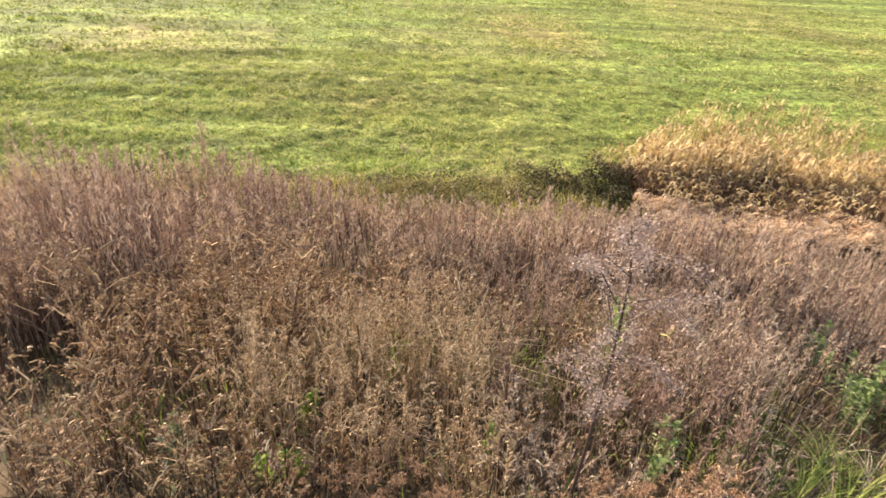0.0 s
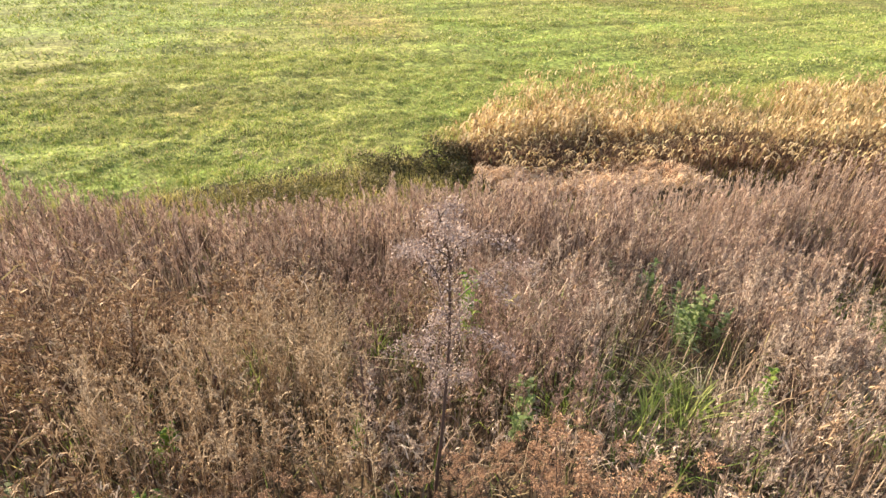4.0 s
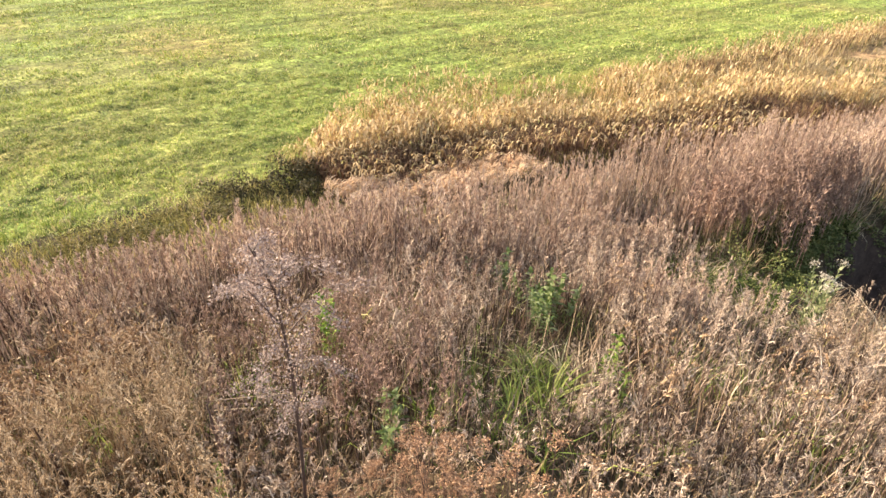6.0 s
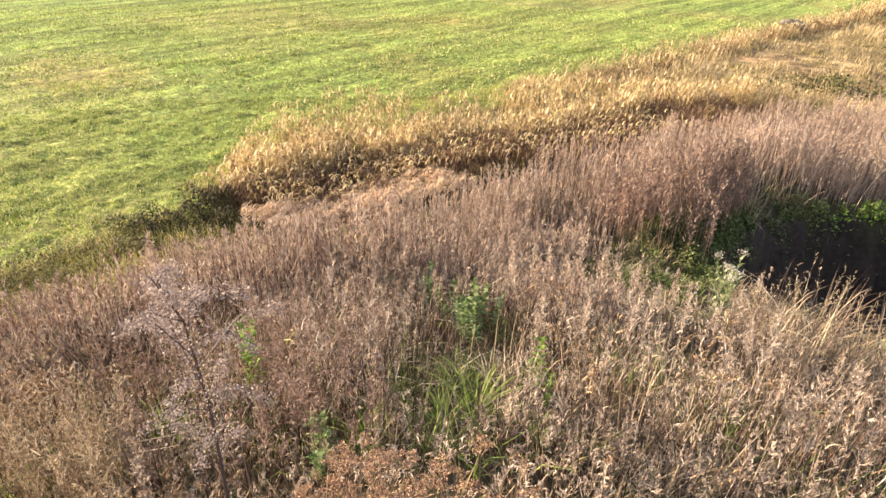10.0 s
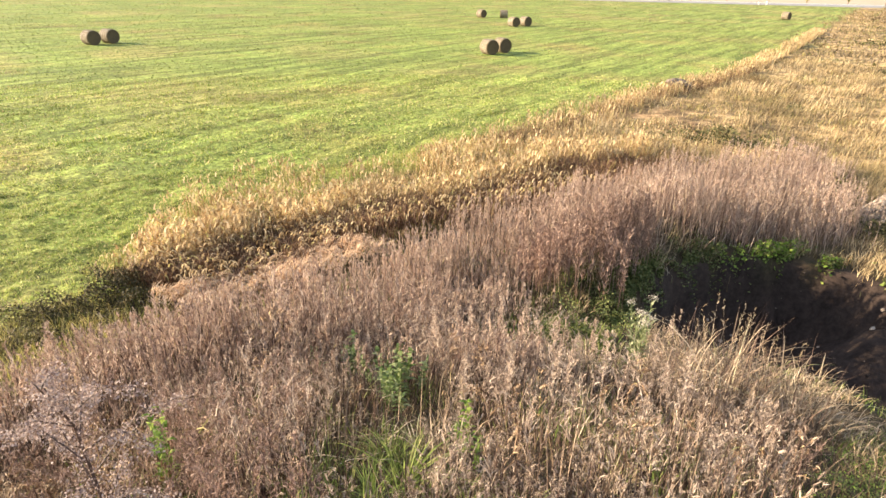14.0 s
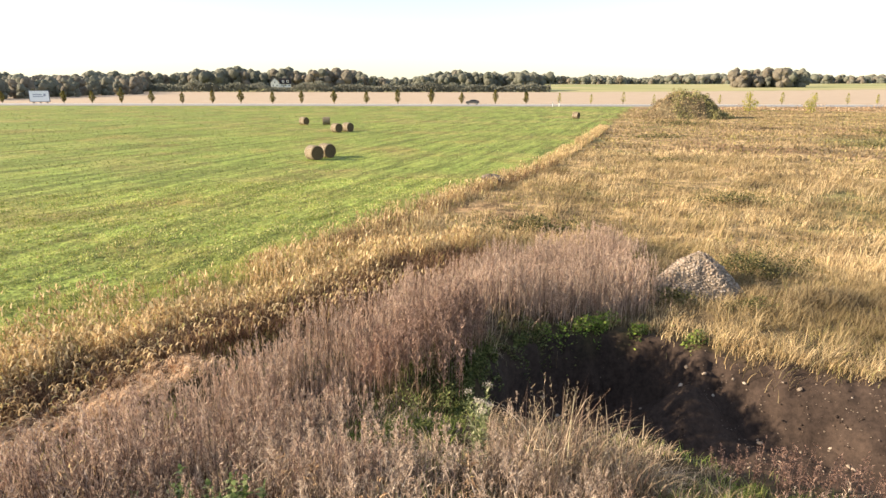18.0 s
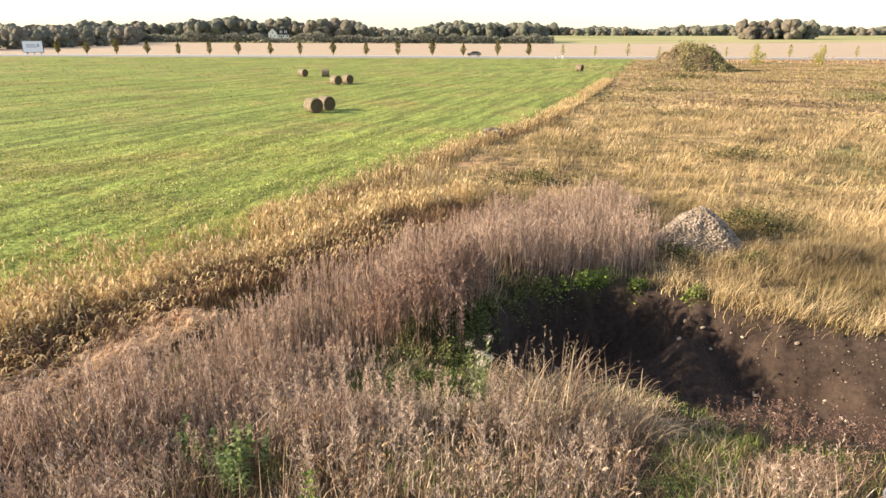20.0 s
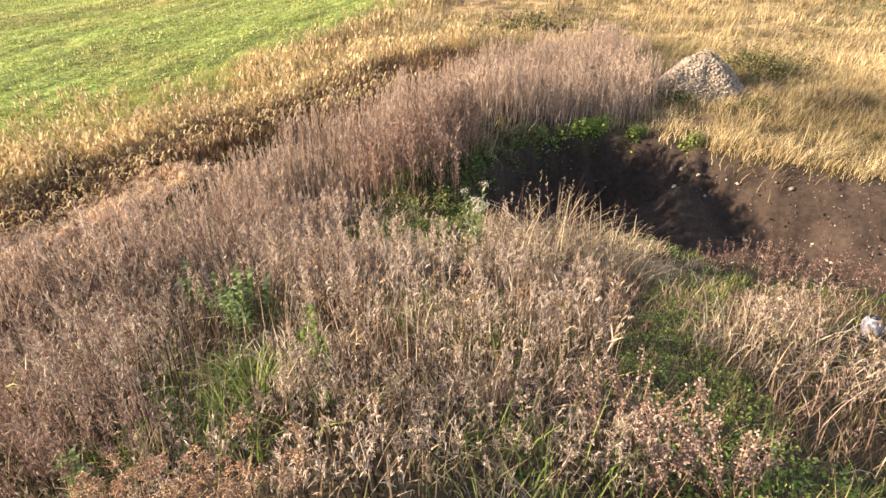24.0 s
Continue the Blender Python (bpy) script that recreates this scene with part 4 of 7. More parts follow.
    stems.thing("slope_weed_stems", M_STEMS, "dark stems of the weeds on the slope", "weeds")
    lip.thing("pit_lip_weeds", M_DARKBROWN, "dark red-brown dried weeds on the lip of the pit", "weeds")
    bag.thing("mugwort", M_GREY, "grey-pink feathery dried mugwort on the heap slope", "weeds")


def path_gap(x, y):
    best = np.full(len(x), 9.0)
    line = [(1.5, 1.4), (1.38, 2.1), (1.5, 2.7), (1.82, 3.7), (2.1, 4.6), (2.9, 6.2)]
    for (ax, ay), (bx, by) in zip(line, line[1:]):
        s = np.clip(((x - ax) * (bx - ax) + (y - ay) * (by - ay)) / ((bx - ax) ** 2 + (by - ay) ** 2), 0, 1)
        best = np.minimum(best, np.hypot(x - ax - s * (bx - ax), y - ay - s * (by - ay)))
    return best


def tussocks(bag, x, y, k, spread, h, w, segs, lean, wild):
    """k bent blades to each tussock, leaning together."""
    n = len(x)
    cx = np.repeat(x, k) + rng.normal(0, 1, n * k) * np.repeat(spread * rng.uniform(0.5, 1.2, n), k)
    cy = np.repeat(y, k) + rng.normal(0, 1, n * k) * np.repeat(spread * rng.uniform(0.5, 1.2, n), k)
    tall = np.repeat(h * rng.uniform(0.6, 1.15, n), k) * rng.uniform(0.55, 1.1, n * k)
    turn = np.repeat(lean, k) + rng.normal(0, wild, n * k)
    bend = np.repeat(rng.uniform(0.3, 0.9, n), k) * rng.uniform(0.6, 1.2, n * k) * (1.2 if segs > 3 else 1.0)
    blades(bag, on_ground(cx, cy), tall, w * rng.uniform(0.6, 1.4, n * k), turn, bend, segs, 0.3 if segs > 3 else 0.12, 0.5)


def slope_grass():
    """Pale tangled hay on the right of the slope, green grass between."""
    bag = Bag()
    x, y = ring_points(3500, 1.3, 13.6, -80, 54)
    r, az = np.hypot(x, y), np.degrees(np.arctan2(x, y))
    keep = (path_gap(x, y) > 0.66) & (waves(x, y, 1.0, 45) > 0.0) & (rng.uniform(0, 1, len(x)) < np.interp(az, [-80, -60, -34, -15, 0, 18, 28, 54], [0.2, 0.42, 0.6, 0.85, 0.85, 0.6, 0.16, 0.16])) & (depth_in(PIT, x, y) < -0.1)
    keep &= np.hypot(x - 4.0, y - 4.7) > 0.6
    keep &= (r < 10) | (rng.uniform(0, 1, len(x)) < 0.7) & (x < 0.6)
    x, y, r = x[keep], y[keep], r[keep]
    tussocks(bag, x, y, 22, 0.10, np.interp(r, [1.5, 2.5, 3.5, 7], [0.2, 0.36, 0.55, 0.72]) * np.where((x > 3.4) & (r > 6.3), 0.45, 1.0) * np.where((x < 0.5) & (r > 6.6), 0.35, 1.0), np.repeat(0.010 * np.interp(r, [1.4, 3.5], [0.4, 1]), 22), 4, waves(x, y, 0.8, 46) * 3.1, 1.2)
    u, v = spread_in(45, -2.2, 1.2, 9.4, 14.4)
    sel = (np.abs(u + 0.2 - 0.5 * (v - 12.0)) < 0.8) & (depth_in(PIT, u, v) < 0.0)
    tussocks(bag, u[sel], v[sel], 26, 0.13, np.full(sel.sum(), 0.6), np.full(sel.sum() * 26, 0.012), 4, waves(u[sel], v[sel], 1.0, 57) * 3, 1.0)
    u, v = spread_in(70, -2.3, -0.1, 5.6, 8.4)
    tussocks(bag, u, v, 22, 0.12, rng.uniform(0.4, 0.7, 70), np.full(70 * 22, 0.011), 4, waves(u, v, 0.9, 75) * 3, 1.2)
    u, v = spread_in(130, -0.2, 3.6, 7.0, 9.7)
    sel = (depth_in(PIT, u, v) < -0.15) & (path_gap(u, v) > 0.5) & clear_of(u, v)
    tussocks(bag, u[sel], v[sel], 24, 0.12, np.interp(u[sel], [0.5, 0.8, 1.6, 2.3, 3.4], [0.16, 0.4, 0.6, 0.4, 0.3]), np.full(sel.sum() * 24, 0.013), 4, waves(u[sel], v[sel], 0.9, 58) * 3, 1.3)
    # the tall ragged clump at the pit's near lip, and the one beside the path
    dark = Bag()
    for n, x0, x1, y0, y1, tall, seed in ((64, 0.65, 2.35, 6.7, 7.9, 1.34, 62), (26, 2.15, 3.2, 3.5, 4.7, 0.58, 63), (12, 2.6, 3.6, 5.6, 6.6, 0.4, 64)):
        u, v = spread_in(n, x0, x1, y0, y1)
        bump = 1 - ((u - (x0 + x1) / 2) / (x1 - x0)) ** 2 * 1.6
        tussocks(bag, u, v, 15, 0.12, tall * bump * rng.uniform(0.6, 1.1, n), np.full(n * 15, 0.009), 4, 0.4 + 2.2 * waves(u, v, 0.7, seed), 1.3)
        blades(bag, on_ground(np.repeat(u, 3) + rng.normal(0, 0.12, n * 3), np.repeat(v, 3) + rng.normal(0, 0.12, n * 3)), np.repeat(tall * bump, 3) * rng.uniform(0.9, 1.3, n * 3), 0.012, rng.uniform(0, 6.283, n * 3), rng.uniform(0.15, 0.95, n * 3), 5, 0.3, 0.3)
        blades(dark, on_ground(np.repeat(u, 5) + rng.normal(0, 0.15, n * 5), np.repeat(v, 5) + rng.normal(0, 0.15, n * 5)), np.repeat(tall * bump, 5) * rng.uniform(0.5, 1.15, n * 5), 0.010, rng.uniform(0, 6.283, n * 5), rng.uniform(0.1, 0.7, n * 5), 3, 0.0, 0.4)
        weeds(bag, on_ground(u, v), 1.08 * tall * bump * rng.uniform(0.6, 1.05, n), 9, 4, 0.010, 0.5, 0.15, 0.25, 0.009, (0.8, 1.45), curl=True, slim=1.4)
    dark.thing("clump_stalks", M_WIRE, "dark stalks standing in the clumps of dry grass", "dry grass")
    bag.thing("hay_tangle", M_HAY, "pale tangled dry grass on the heap slope", "dry grass")
    bag = Bag()
    x, y = ring_points(70000, 1.2, 13.5, -104, 54)
    clump = waves(x, y, 1.2, 48) + rng.normal(0, 0.25, len(x))
    gap = path_gap(x, y)
    bank = (np.hypot((x - 0.1) / 0.9, (y - 11.6) / 1.8) < 1)
    keep = ((clump > np.where(x > 1.2, 0.55, 0.35)) | ((gap < 0.55) & (clump > -0.35)) | bank) & (depth_in(PIT, x, y) < -0.05)
    x, y, gap = x[keep], y[keep], gap[keep]
    blades(bag, on_ground(x, y), rng.uniform(0.08, 0.26, len(x)) * np.where(gap < 0.55, 0.55, np.interp(np.hypot(x, y), [1.3, 2, 4.5, 6], [0.8, 1.7, 1.7, 1.0])), 0.011, rng.uniform(0, 6.283, len(x)), rng.uniform(0.2, 1.0, len(x)), 2)
    u, v = spread_in(80, -2.1, 0.3, 8.5, 10.3)
    sel = np.hypot((u + 0.9) / 1.1, (v - 9.4) / 0.8) < 1
    tussocks(bag, u[sel], v[sel], 30, 0.12, np.full(sel.sum(), 0.34), np.full(sel.sum() * 30, 0.013), 3, waves(u[sel], v[sel], 0.8, 59) * 3, 1.2)
    for cx, cy, wide, tall, n in ((-1.25, 3.1, 0.45, 0.36, 11), (-0.75, 2.7, 0.4, 0.3, 8), (-2.6, 3.8, 0.4, 0.4, 9), (-2.9, 5.0, 0.35, 0.3, 7), (2.1, 1.75, 0.35, 0.2, 12), (3.2, 6.6, 0.6, 0.28, 26), (3.9, 7.3, 0.5, 0.24, 22)):
        u, v = cx + wide * rng.normal(0, 0.5, n), cy + wide * rng.normal(0, 0.5, n)
        tussocks(bag, u, v, 16, 0.07, np.full(n, tall), np.full(n * 16, 0.010), 3, waves(u, v, 0.5, 71) * 3, 1.3)
    u, v = spread_in(30000, 0.8, 3.9, 1.4, 6.6)
    sel = path_gap(u, v) + 0.22 * waves(u, v, 0.7, 55) < 0.36
    P = on_ground(u[sel], v[sel]) + np.stack([0 * u[sel], 0 * u[sel], rng.uniform(0.02, 0.10, sel.sum())], -1)
    herbs = Bag()
    leaves(herbs, P, rng.uniform(0.014, 0.034, len(P)), 0.5)
    herbs.thing("path_herbs", M_PATH, "low bright green herbs on the trodden path", "herbs")
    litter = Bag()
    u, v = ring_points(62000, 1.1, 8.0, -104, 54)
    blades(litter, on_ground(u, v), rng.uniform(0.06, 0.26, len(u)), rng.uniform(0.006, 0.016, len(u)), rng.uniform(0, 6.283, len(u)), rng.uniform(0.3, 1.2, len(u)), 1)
    litter.thing("withered_undergrowth", M_GAP_LITTER, "low withered grass and leaves covering the heap, darkened for the shade between weeds", "grass")
    bag.thing("undergrowth", M_GREEN, "fresh green grass growing between the weeds", "grass")


# ---- golden meadow on the right ----
def meadow():
    bag, green, far = Bag(), Bag(), Bag()
    for n, r0, r1, k, h, w, seg in ((4000, 10, 26, 22, 0.62, 0.013, 3), (9500, 26, 60, 11, 0.42, 0.034, 2), (26000, 60, 185, 4, 0.42, 0.17, 1)):
        x, y = ring_points(n, r0, r1, -14, 52)
        gap = x - edge(y)
        clump = waves(x, y, 2.6, 51) + 0.8 * waves(x, y, 14, 52)
        keep = (gap > 0.3) & (clump > -0.75) & (depth_in(PIT, x, y) < np.where(x > 5.5, 0.05, -0.2) + 0.3 * waves(x, y, 0.9, 74)) & (np.hypot(x - 7.65, y - 18.6) > np.where(y < 18.4, 1.15, 1.4))
        behind = (y > 23.3) | ((x > np.interp(y, FRONT_Y, FRONT_X) + 0.1) & (y > 12.5)) | ((x > 6.5) & (y > 10))
        keep &= behind
        x, y, clump = x[keep], y[keep], clump[keep]
        low = np.interp(np.hypot(x - 6.3, y - 17), [1.5, 3.5], [0.45, 1.0])
        keep = y < ROAD_Y - 6
        x, y, clump, low = x[keep], y[keep], clump[keep], low[keep]
        tussocks(bag if r1 < 70 else far, x, y, k, 0.18 if r1 < 30 else 0.45 if r1 < 70 else 1.2, h * (0.8 + 0.35 * clump) * low, w, seg, 0.4 + 1.9 * waves(x, y, 2.5, 53), 1.1)
        g = clump < 0.0
        tussocks(green, x[g], y[g], k // 2, 0.3 if r1 < 70 else 0.8, 0.35 * low[g], w, 2, x[g] * 0, 2.0)
    u, v = ring_points(2600, 19, 62, -8, 52)
    sel = (u - edge(v) > 2.5) & ((v > 23.5) | (u > 7.5)) & (np.hypot(u - 7.65, v - 18.6) > 2.2) & (waves(u, v, 5, 68) > -0.1)
    u, v = u[sel], v[sel]
    tussocks(bag, u, v, 26, np.interp(np.hypot(u, v), [19, 60], [0.22, 0.5]), rng.uniform(0.45, 0.95, len(u)), np.repeat(np.interp(np.hypot(u, v), [19, 60], [0.016, 0.04]), 26), 3, 0.3 + 1.4 * waves(u, v, 5, 69), 0.8)
    # heavy leaning tussocks on the far side of the pit
    u, v = spread_in(420, 6.3, 17, 12.2, 18.4)
    sel = (depth_in(PIT, u, v) < -0.15) & (np.hypot(u - 7.65, v - 18.6) > 1.6) & (waves(u, v, 2.2, 54) > -0.15)
    tussocks(bag, u[sel], v[sel], 30, 0.17, rng.uniform(0.55, 1.05, sel.sum()), 0.012, 4, 0.2 + 2.6 * waves(u[sel], v[sel], 1.3, 56), 1.5)
    bag.thing("meadow_grass", M_MEADOW, "tall golden dry grass of the rough meadow", "dry grass")
    far.thing("far_meadow_grass", M_MEADOW_FAR, "golden brown grass far out in the rough meadow", "dry grass")
    green.thing("meadow_herbs", M_DULL, "dull green and brown herbs between the meadow grass", "herbs")


def herb_patches():
    """Low dark herbs round the stone heap and out in the meadow."""
    bag = Bag()
    for cx, cy, wx, wy, h, n, leaf in HERB_SPOTS:
        x, y = cx + wx * rng.normal(0, 0.45, n), cy + wy * rng.normal(0, 0.45, n)
        top = np.maximum(0.1, h * (0.75 + 0.6 * waves(x, y, 0.8 + 0.02 * cy, 66)))
        P = on_ground(x, y) + np.stack([0 * x, 0 * x, top * rng.uniform(0.05, 1, n) ** 0.7], -1)
        leaves(bag, P, leaf * rng.uniform(0.5, 1.4, n), 0.2, 1.3)
    bag.thing("dark_herbs", M_HERB, "dark olive herbs round the stone heap and in the meadow", "herbs")


M_HERB = plant_material("dark_olive_herbs", [(0, (0.04, 0.042, 0.016)), (0.5, (0.105, 0.105, 0.038)), (0.85, (0.19, 0.17, 0.068)), (1, (0.31, 0.25, 0.11))], 0.15)
HERB_SPOTS = [(3.6, 26.2, 2.9, 0.9, 0.6, 2600, 0.08), (9.6, 19.6, 1.3, 0.9, 0.75, 2600, 0.06), (11.2, 20.3, 1.2, 0.8, 0.6, 1700, 0.06), (6.0, 19.4, 0.9, 0.9, 0.55, 1700, 0.055), (6.6, 17.3, 0.7, 0.6, 0.4, 1100, 0.05), (8.3, 16.6, 0.9, 0.5, 0.4, 1100, 0.05),
              (30, 44, 3, 1.8, 0.42, 960, 0.084), (45, 66, 4.8, 2.7, 0.54, 900, 0.14), (58, 84, 5.4, 2.7, 0.6, 780, 0.175), (19, 52, 3, 1.8, 0.36, 720, 0.098), (26, 78, 5.4, 2.7, 0.48, 720, 0.154), (38, 104, 5.4, 2.7, 0.54, 660, 0.196), (15, 33, 3, 1.4, 0.6, 1200, 0.09)]


def pit_rim():
    """Nettles, bindweed and hanging leaves round the pit."""
    rim = np.array(PIT[:7])
    t = 6 * rng.uniform(0, 1, 12000)
    i = np.minimum(t.astype(int), 5)
    c = rim[i] + (rim[i + 1] - rim[i]) * (t - i)[:, None]
    x, y = c[:, 0] + rng.normal(0, 0.2, len(t)), c[:, 1] + rng.normal(0.16, 0.2, len(t))
    lump = waves(x, y, 0.8, 61)
    keep = (lump > np.interp(x, [2.0, 3.0, 4.6, 5.2], [0.1, -0.35, 0.0, 0.35])) & (depth_in(PIT, x, y) < 0.3)
    x, y, lump = x[keep], y[keep], lump[keep]
    rise = rng.uniform(-0.02, 0.34, len(x)) * (0.7 + 0.6 * lump) * np.interp(x, [2.2, 3.2, 4.4, 5.2], [0.7, 1.25, 1.1, 0.7])
    P = on_ground(x, y) + np.stack([0 * x, 0 * x, rise], -1)
    bag = Bag()
    lime = (x > 2.4) & (rng.uniform(0, 1, len(x)) < np.interp(x, [2.4, 3.2, 4.4, 5.0], [0.2, 0.6, 0.5, 0.25]))
    leaves(bag, P[~lime], rng.uniform(0.03, 0.09, (~lime).sum()), 0.3)
    # leaves under the thrown-up bank's crest, coloured dark for the bank's shade
    n = 5000
    v = rng.uniform(10.5, 13.4, n)
    u = np.interp(v, [10.3, 11.1, 12.5, 13.6], [0.15, 0.45, 0.65, 1.25]) - np.abs(rng.normal(0, 0.14, n)) + 0.1
    top = np.maximum(0.03, 0.1 + 0.24 * waves(u, v, 0.8, 67))
    leaves(bag, on_ground(u, v) + np.stack([0 * u, 0 * u, top * rng.uniform(0.05, 1, n) ** 0.7], -1), rng.uniform(0.03, 0.07, n), 0.25)
    # the same low leaves painting the shade down the hollow beside the pit
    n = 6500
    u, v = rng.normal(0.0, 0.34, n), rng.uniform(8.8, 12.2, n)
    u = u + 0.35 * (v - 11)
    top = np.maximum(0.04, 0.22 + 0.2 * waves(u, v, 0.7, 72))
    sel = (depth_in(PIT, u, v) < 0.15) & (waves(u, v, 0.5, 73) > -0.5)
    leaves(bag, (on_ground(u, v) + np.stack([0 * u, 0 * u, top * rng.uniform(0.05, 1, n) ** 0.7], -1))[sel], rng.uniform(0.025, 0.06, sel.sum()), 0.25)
    bag.thing("pit_edge_plants", M_SHADED_RIM, "green nettles over the pit edge and bank, their colour darkened for shade", "nettles")
    bag = Bag()
    leaves(bag, P[lime], rng.uniform(0.04, 0.11, lime.sum()), 0.4)
    bag.thing("bindweed", M_LIME, "bright green bindweed trailing over the far pit edge", "bindweed")


M_DARKBROWN = plant_material("red_brown_dry_weed", [(0, (0.055, 0.032, 0.026)), (0.5, (0.165, 0.10, 0.082)), (1, (0.36, 0.245, 0.20))], 0.1)
M_DULL = plant_material("dull_green_herbs", [(0, (0.14, 0.12, 0.045)), (0.5, (0.27, 0.24, 0.09)), (1, (0.42, 0.33, 0.15))], 0.25)
field_grass()
reeds()
bank_plants()
mauve_weeds()
slope_weeds()
slope_grass()
meadow()
herb_patches()
pit_rim()

# ---- hay bales ----
def bale_material(name, dark, lite, scale):
    n = Nodes(name)
    a = n.noise(scale, 6, 0.7, stretch=(1, 6, 6))
    b = n.noise(1.5, 4)
    col = n.mix(0.35, n.ramp(a, [(0.3, dark), (0.7, lite)]), n.ramp(b, [(0.3, dark), (0.7, lite)]))
    return n.shade(col, 0.85, normal=n.bump(a, 0.8, 0.03), spec=0.2)


M_BALE = bale_material("weathered_hay", (0.075, 0.058, 0.038), (0.30, 0.235, 0.155), 14)
# Darker hay for the ends: the shade on them is in the colour.
M_BALE_SHADED_END = bale_material("shaded_hay_end", (0.045, 0.032, 0.02), (0.17, 0.125, 0.075), 18)
M_NET = plain("bale_net", (0.5, 0.47, 0.38), 0.5)


def hay_bale():
    """A round bale lying on its side, axis along x, standing on z = 0."""
    root = tagged(new("hay_bale"), "round grey-brown hay bale lying in the mown field", "hay bale", "bales in the field")
    R, half = 0.61, 0.58
    r = random.Random(3)
    bm = bmesh.new()
    rings = []
    for i in range(15):
        t = i / 14 * 2 - 1
        edge_round = 1 - 0.07 * abs(t) ** 10
        ring = []
        for k in range(40):
            a = k / 40 * 6.2832
            rad = R * edge_round * (1 + r.uniform(-0.012, 0.012)) + 0.008 * (i % 2)
            sag = 0.965 if math.sin(a) < -0.75 else 1.0
            ring.append(bm.verts.new((t * half, rad * math.cos(a), R * 0.97 + rad * math.sin(a) * sag)))
        rings.append(ring)
    for a, b in zip(rings, rings[1:]):
        for k in range(40):
            bm.faces.new((a[k], a[(k + 1) % 40], b[(k + 1) % 40], b[k]))
    bmesh.ops.recalc_face_normals(bm, faces=bm.faces)
    part("body", bm, M_BALE, root)
    for s in (-1, 1):
        bm = bmesh.new()
        loops = []
        for i in range(9):
            rad = R * 0.95 * (1 - i / 9)
            loops.append([bm.verts.new((s * (half - 0.004 + 0.02 * ((i % 2) - 0.3) * r.uniform(0.6, 1.2)), rad * math.cos(k / 32 * 6.2832), R * 0.97 + rad * math.sin(k / 32 * 6.2832) * 0.985)) for k in range(32)])
        c = bm.verts.new((s * (half + 0.01), 0, R * 0.97))
        for a, b in zip(loops, loops[1:]):
            for k in range(32):
                bm.faces.new((a[k], a[(k + 1) % 32], b[(k + 1) % 32], b[k]))
        for k in range(32):
            bm.faces.new((loops[-1][k], loops[-1][(k + 1) % 32], c))
        bmesh.ops.recalc_face_normals(bm, faces=bm.faces)
        part("end_face", bm, M_BALE_SHADED_END, root, "wound end of the bale, shade put into its dark colour")
    for t in (-0.42, -0.14, 0.14, 0.42):
        bm = bmesh.new()
        for k in range(40):
            a0, a1 = k / 40 * 6.2832, (k + 1) / 40 * 6.2832
            q = [bm.verts.new((t + dx, (R + 0.014) * math.cos(a), R * 0.97 + (R + 0.014) * math.sin(a))) for dx, a in ((-0.012, a0), (0.012, a0), (0.012, a1), (-0.012, a1))]
            bm.faces.new(q)
        bmesh.ops.remove_doubles(bm, verts=bm.verts[:], dist=0.001)
        part("twine", bm, M_NET, root)
    return root


BALES = [(-10.65, 53.1, -48), (-9.95, 54.9, -44), (-14.0, 85.3, -46), (-12.8, 87.2, -42), (-21.9, 102.6, -38), (-18.5, 103.1, 8), (25.3, 124.3, -40), (-43.3, 46.5, -20), (-42.9, 48.2, -16)]
first = hay_bale()
for i, (x, y, a) in enumerate(BALES):
    m = pose(x, y, float(height(x, y)) - 0.03, 0, 0, a)
    if i == 0:
        first.matrix_basis = m
    else:
        copy_thing(first, m)


# ---- stones ----
def stone_mesh(name, seed, mat, sub=1):
    r = random.Random(seed)
    bm = bmesh.new()
    bmesh.ops.create_icosphere(bm, subdivisions=sub, radius=0.5)
    for v in bm.verts:
        v.co *= r.uniform(0.72, 1.12)
    bm.transform(Matrix.Diagonal((1, r.uniform(0.6, 0.95), r.uniform(0.45, 0.75), 1)))
    me = bpy.data.meshes.new(name)
    bm.to_mesh(me)
    bm.free()
    me.materials.append(mat)
    return me


def stone_material(name="pale_field_stone", brown_from=1.0):
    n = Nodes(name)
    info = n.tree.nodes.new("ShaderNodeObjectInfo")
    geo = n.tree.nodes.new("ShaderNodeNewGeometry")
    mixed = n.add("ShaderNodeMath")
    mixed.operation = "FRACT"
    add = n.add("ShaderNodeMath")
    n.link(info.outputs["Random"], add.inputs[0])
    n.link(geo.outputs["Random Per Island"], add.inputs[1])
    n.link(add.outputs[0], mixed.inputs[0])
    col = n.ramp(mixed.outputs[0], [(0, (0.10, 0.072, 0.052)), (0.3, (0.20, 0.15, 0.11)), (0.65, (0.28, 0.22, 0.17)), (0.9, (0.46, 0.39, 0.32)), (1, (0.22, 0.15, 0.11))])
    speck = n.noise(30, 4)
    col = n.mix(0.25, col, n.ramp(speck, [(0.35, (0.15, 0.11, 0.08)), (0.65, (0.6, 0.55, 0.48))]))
    if brown_from < 1:
        blotch = n.noise(5, 4, 0.6)
        col = n.mix(n.ramp(blotch, [(brown_from - 0.12, (0, 0, 0)), (brown_from + 0.12, (0.85, 0.85, 0.85))]), col, (0.085, 0.058, 0.044))
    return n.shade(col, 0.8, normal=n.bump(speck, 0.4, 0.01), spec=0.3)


M_STONE = stone_material()
# The same stone with dark brown blotches mixed in, for the pit gravel.
M_PIT_STONE = stone_material("brown_pit_stone", 0.44)
M_CLOD = plain("dark_soil_clod", (0.050, 0.036, 0.029), 0.95, vary=0.45, scale=14, bump=0.01, spec=0.15)
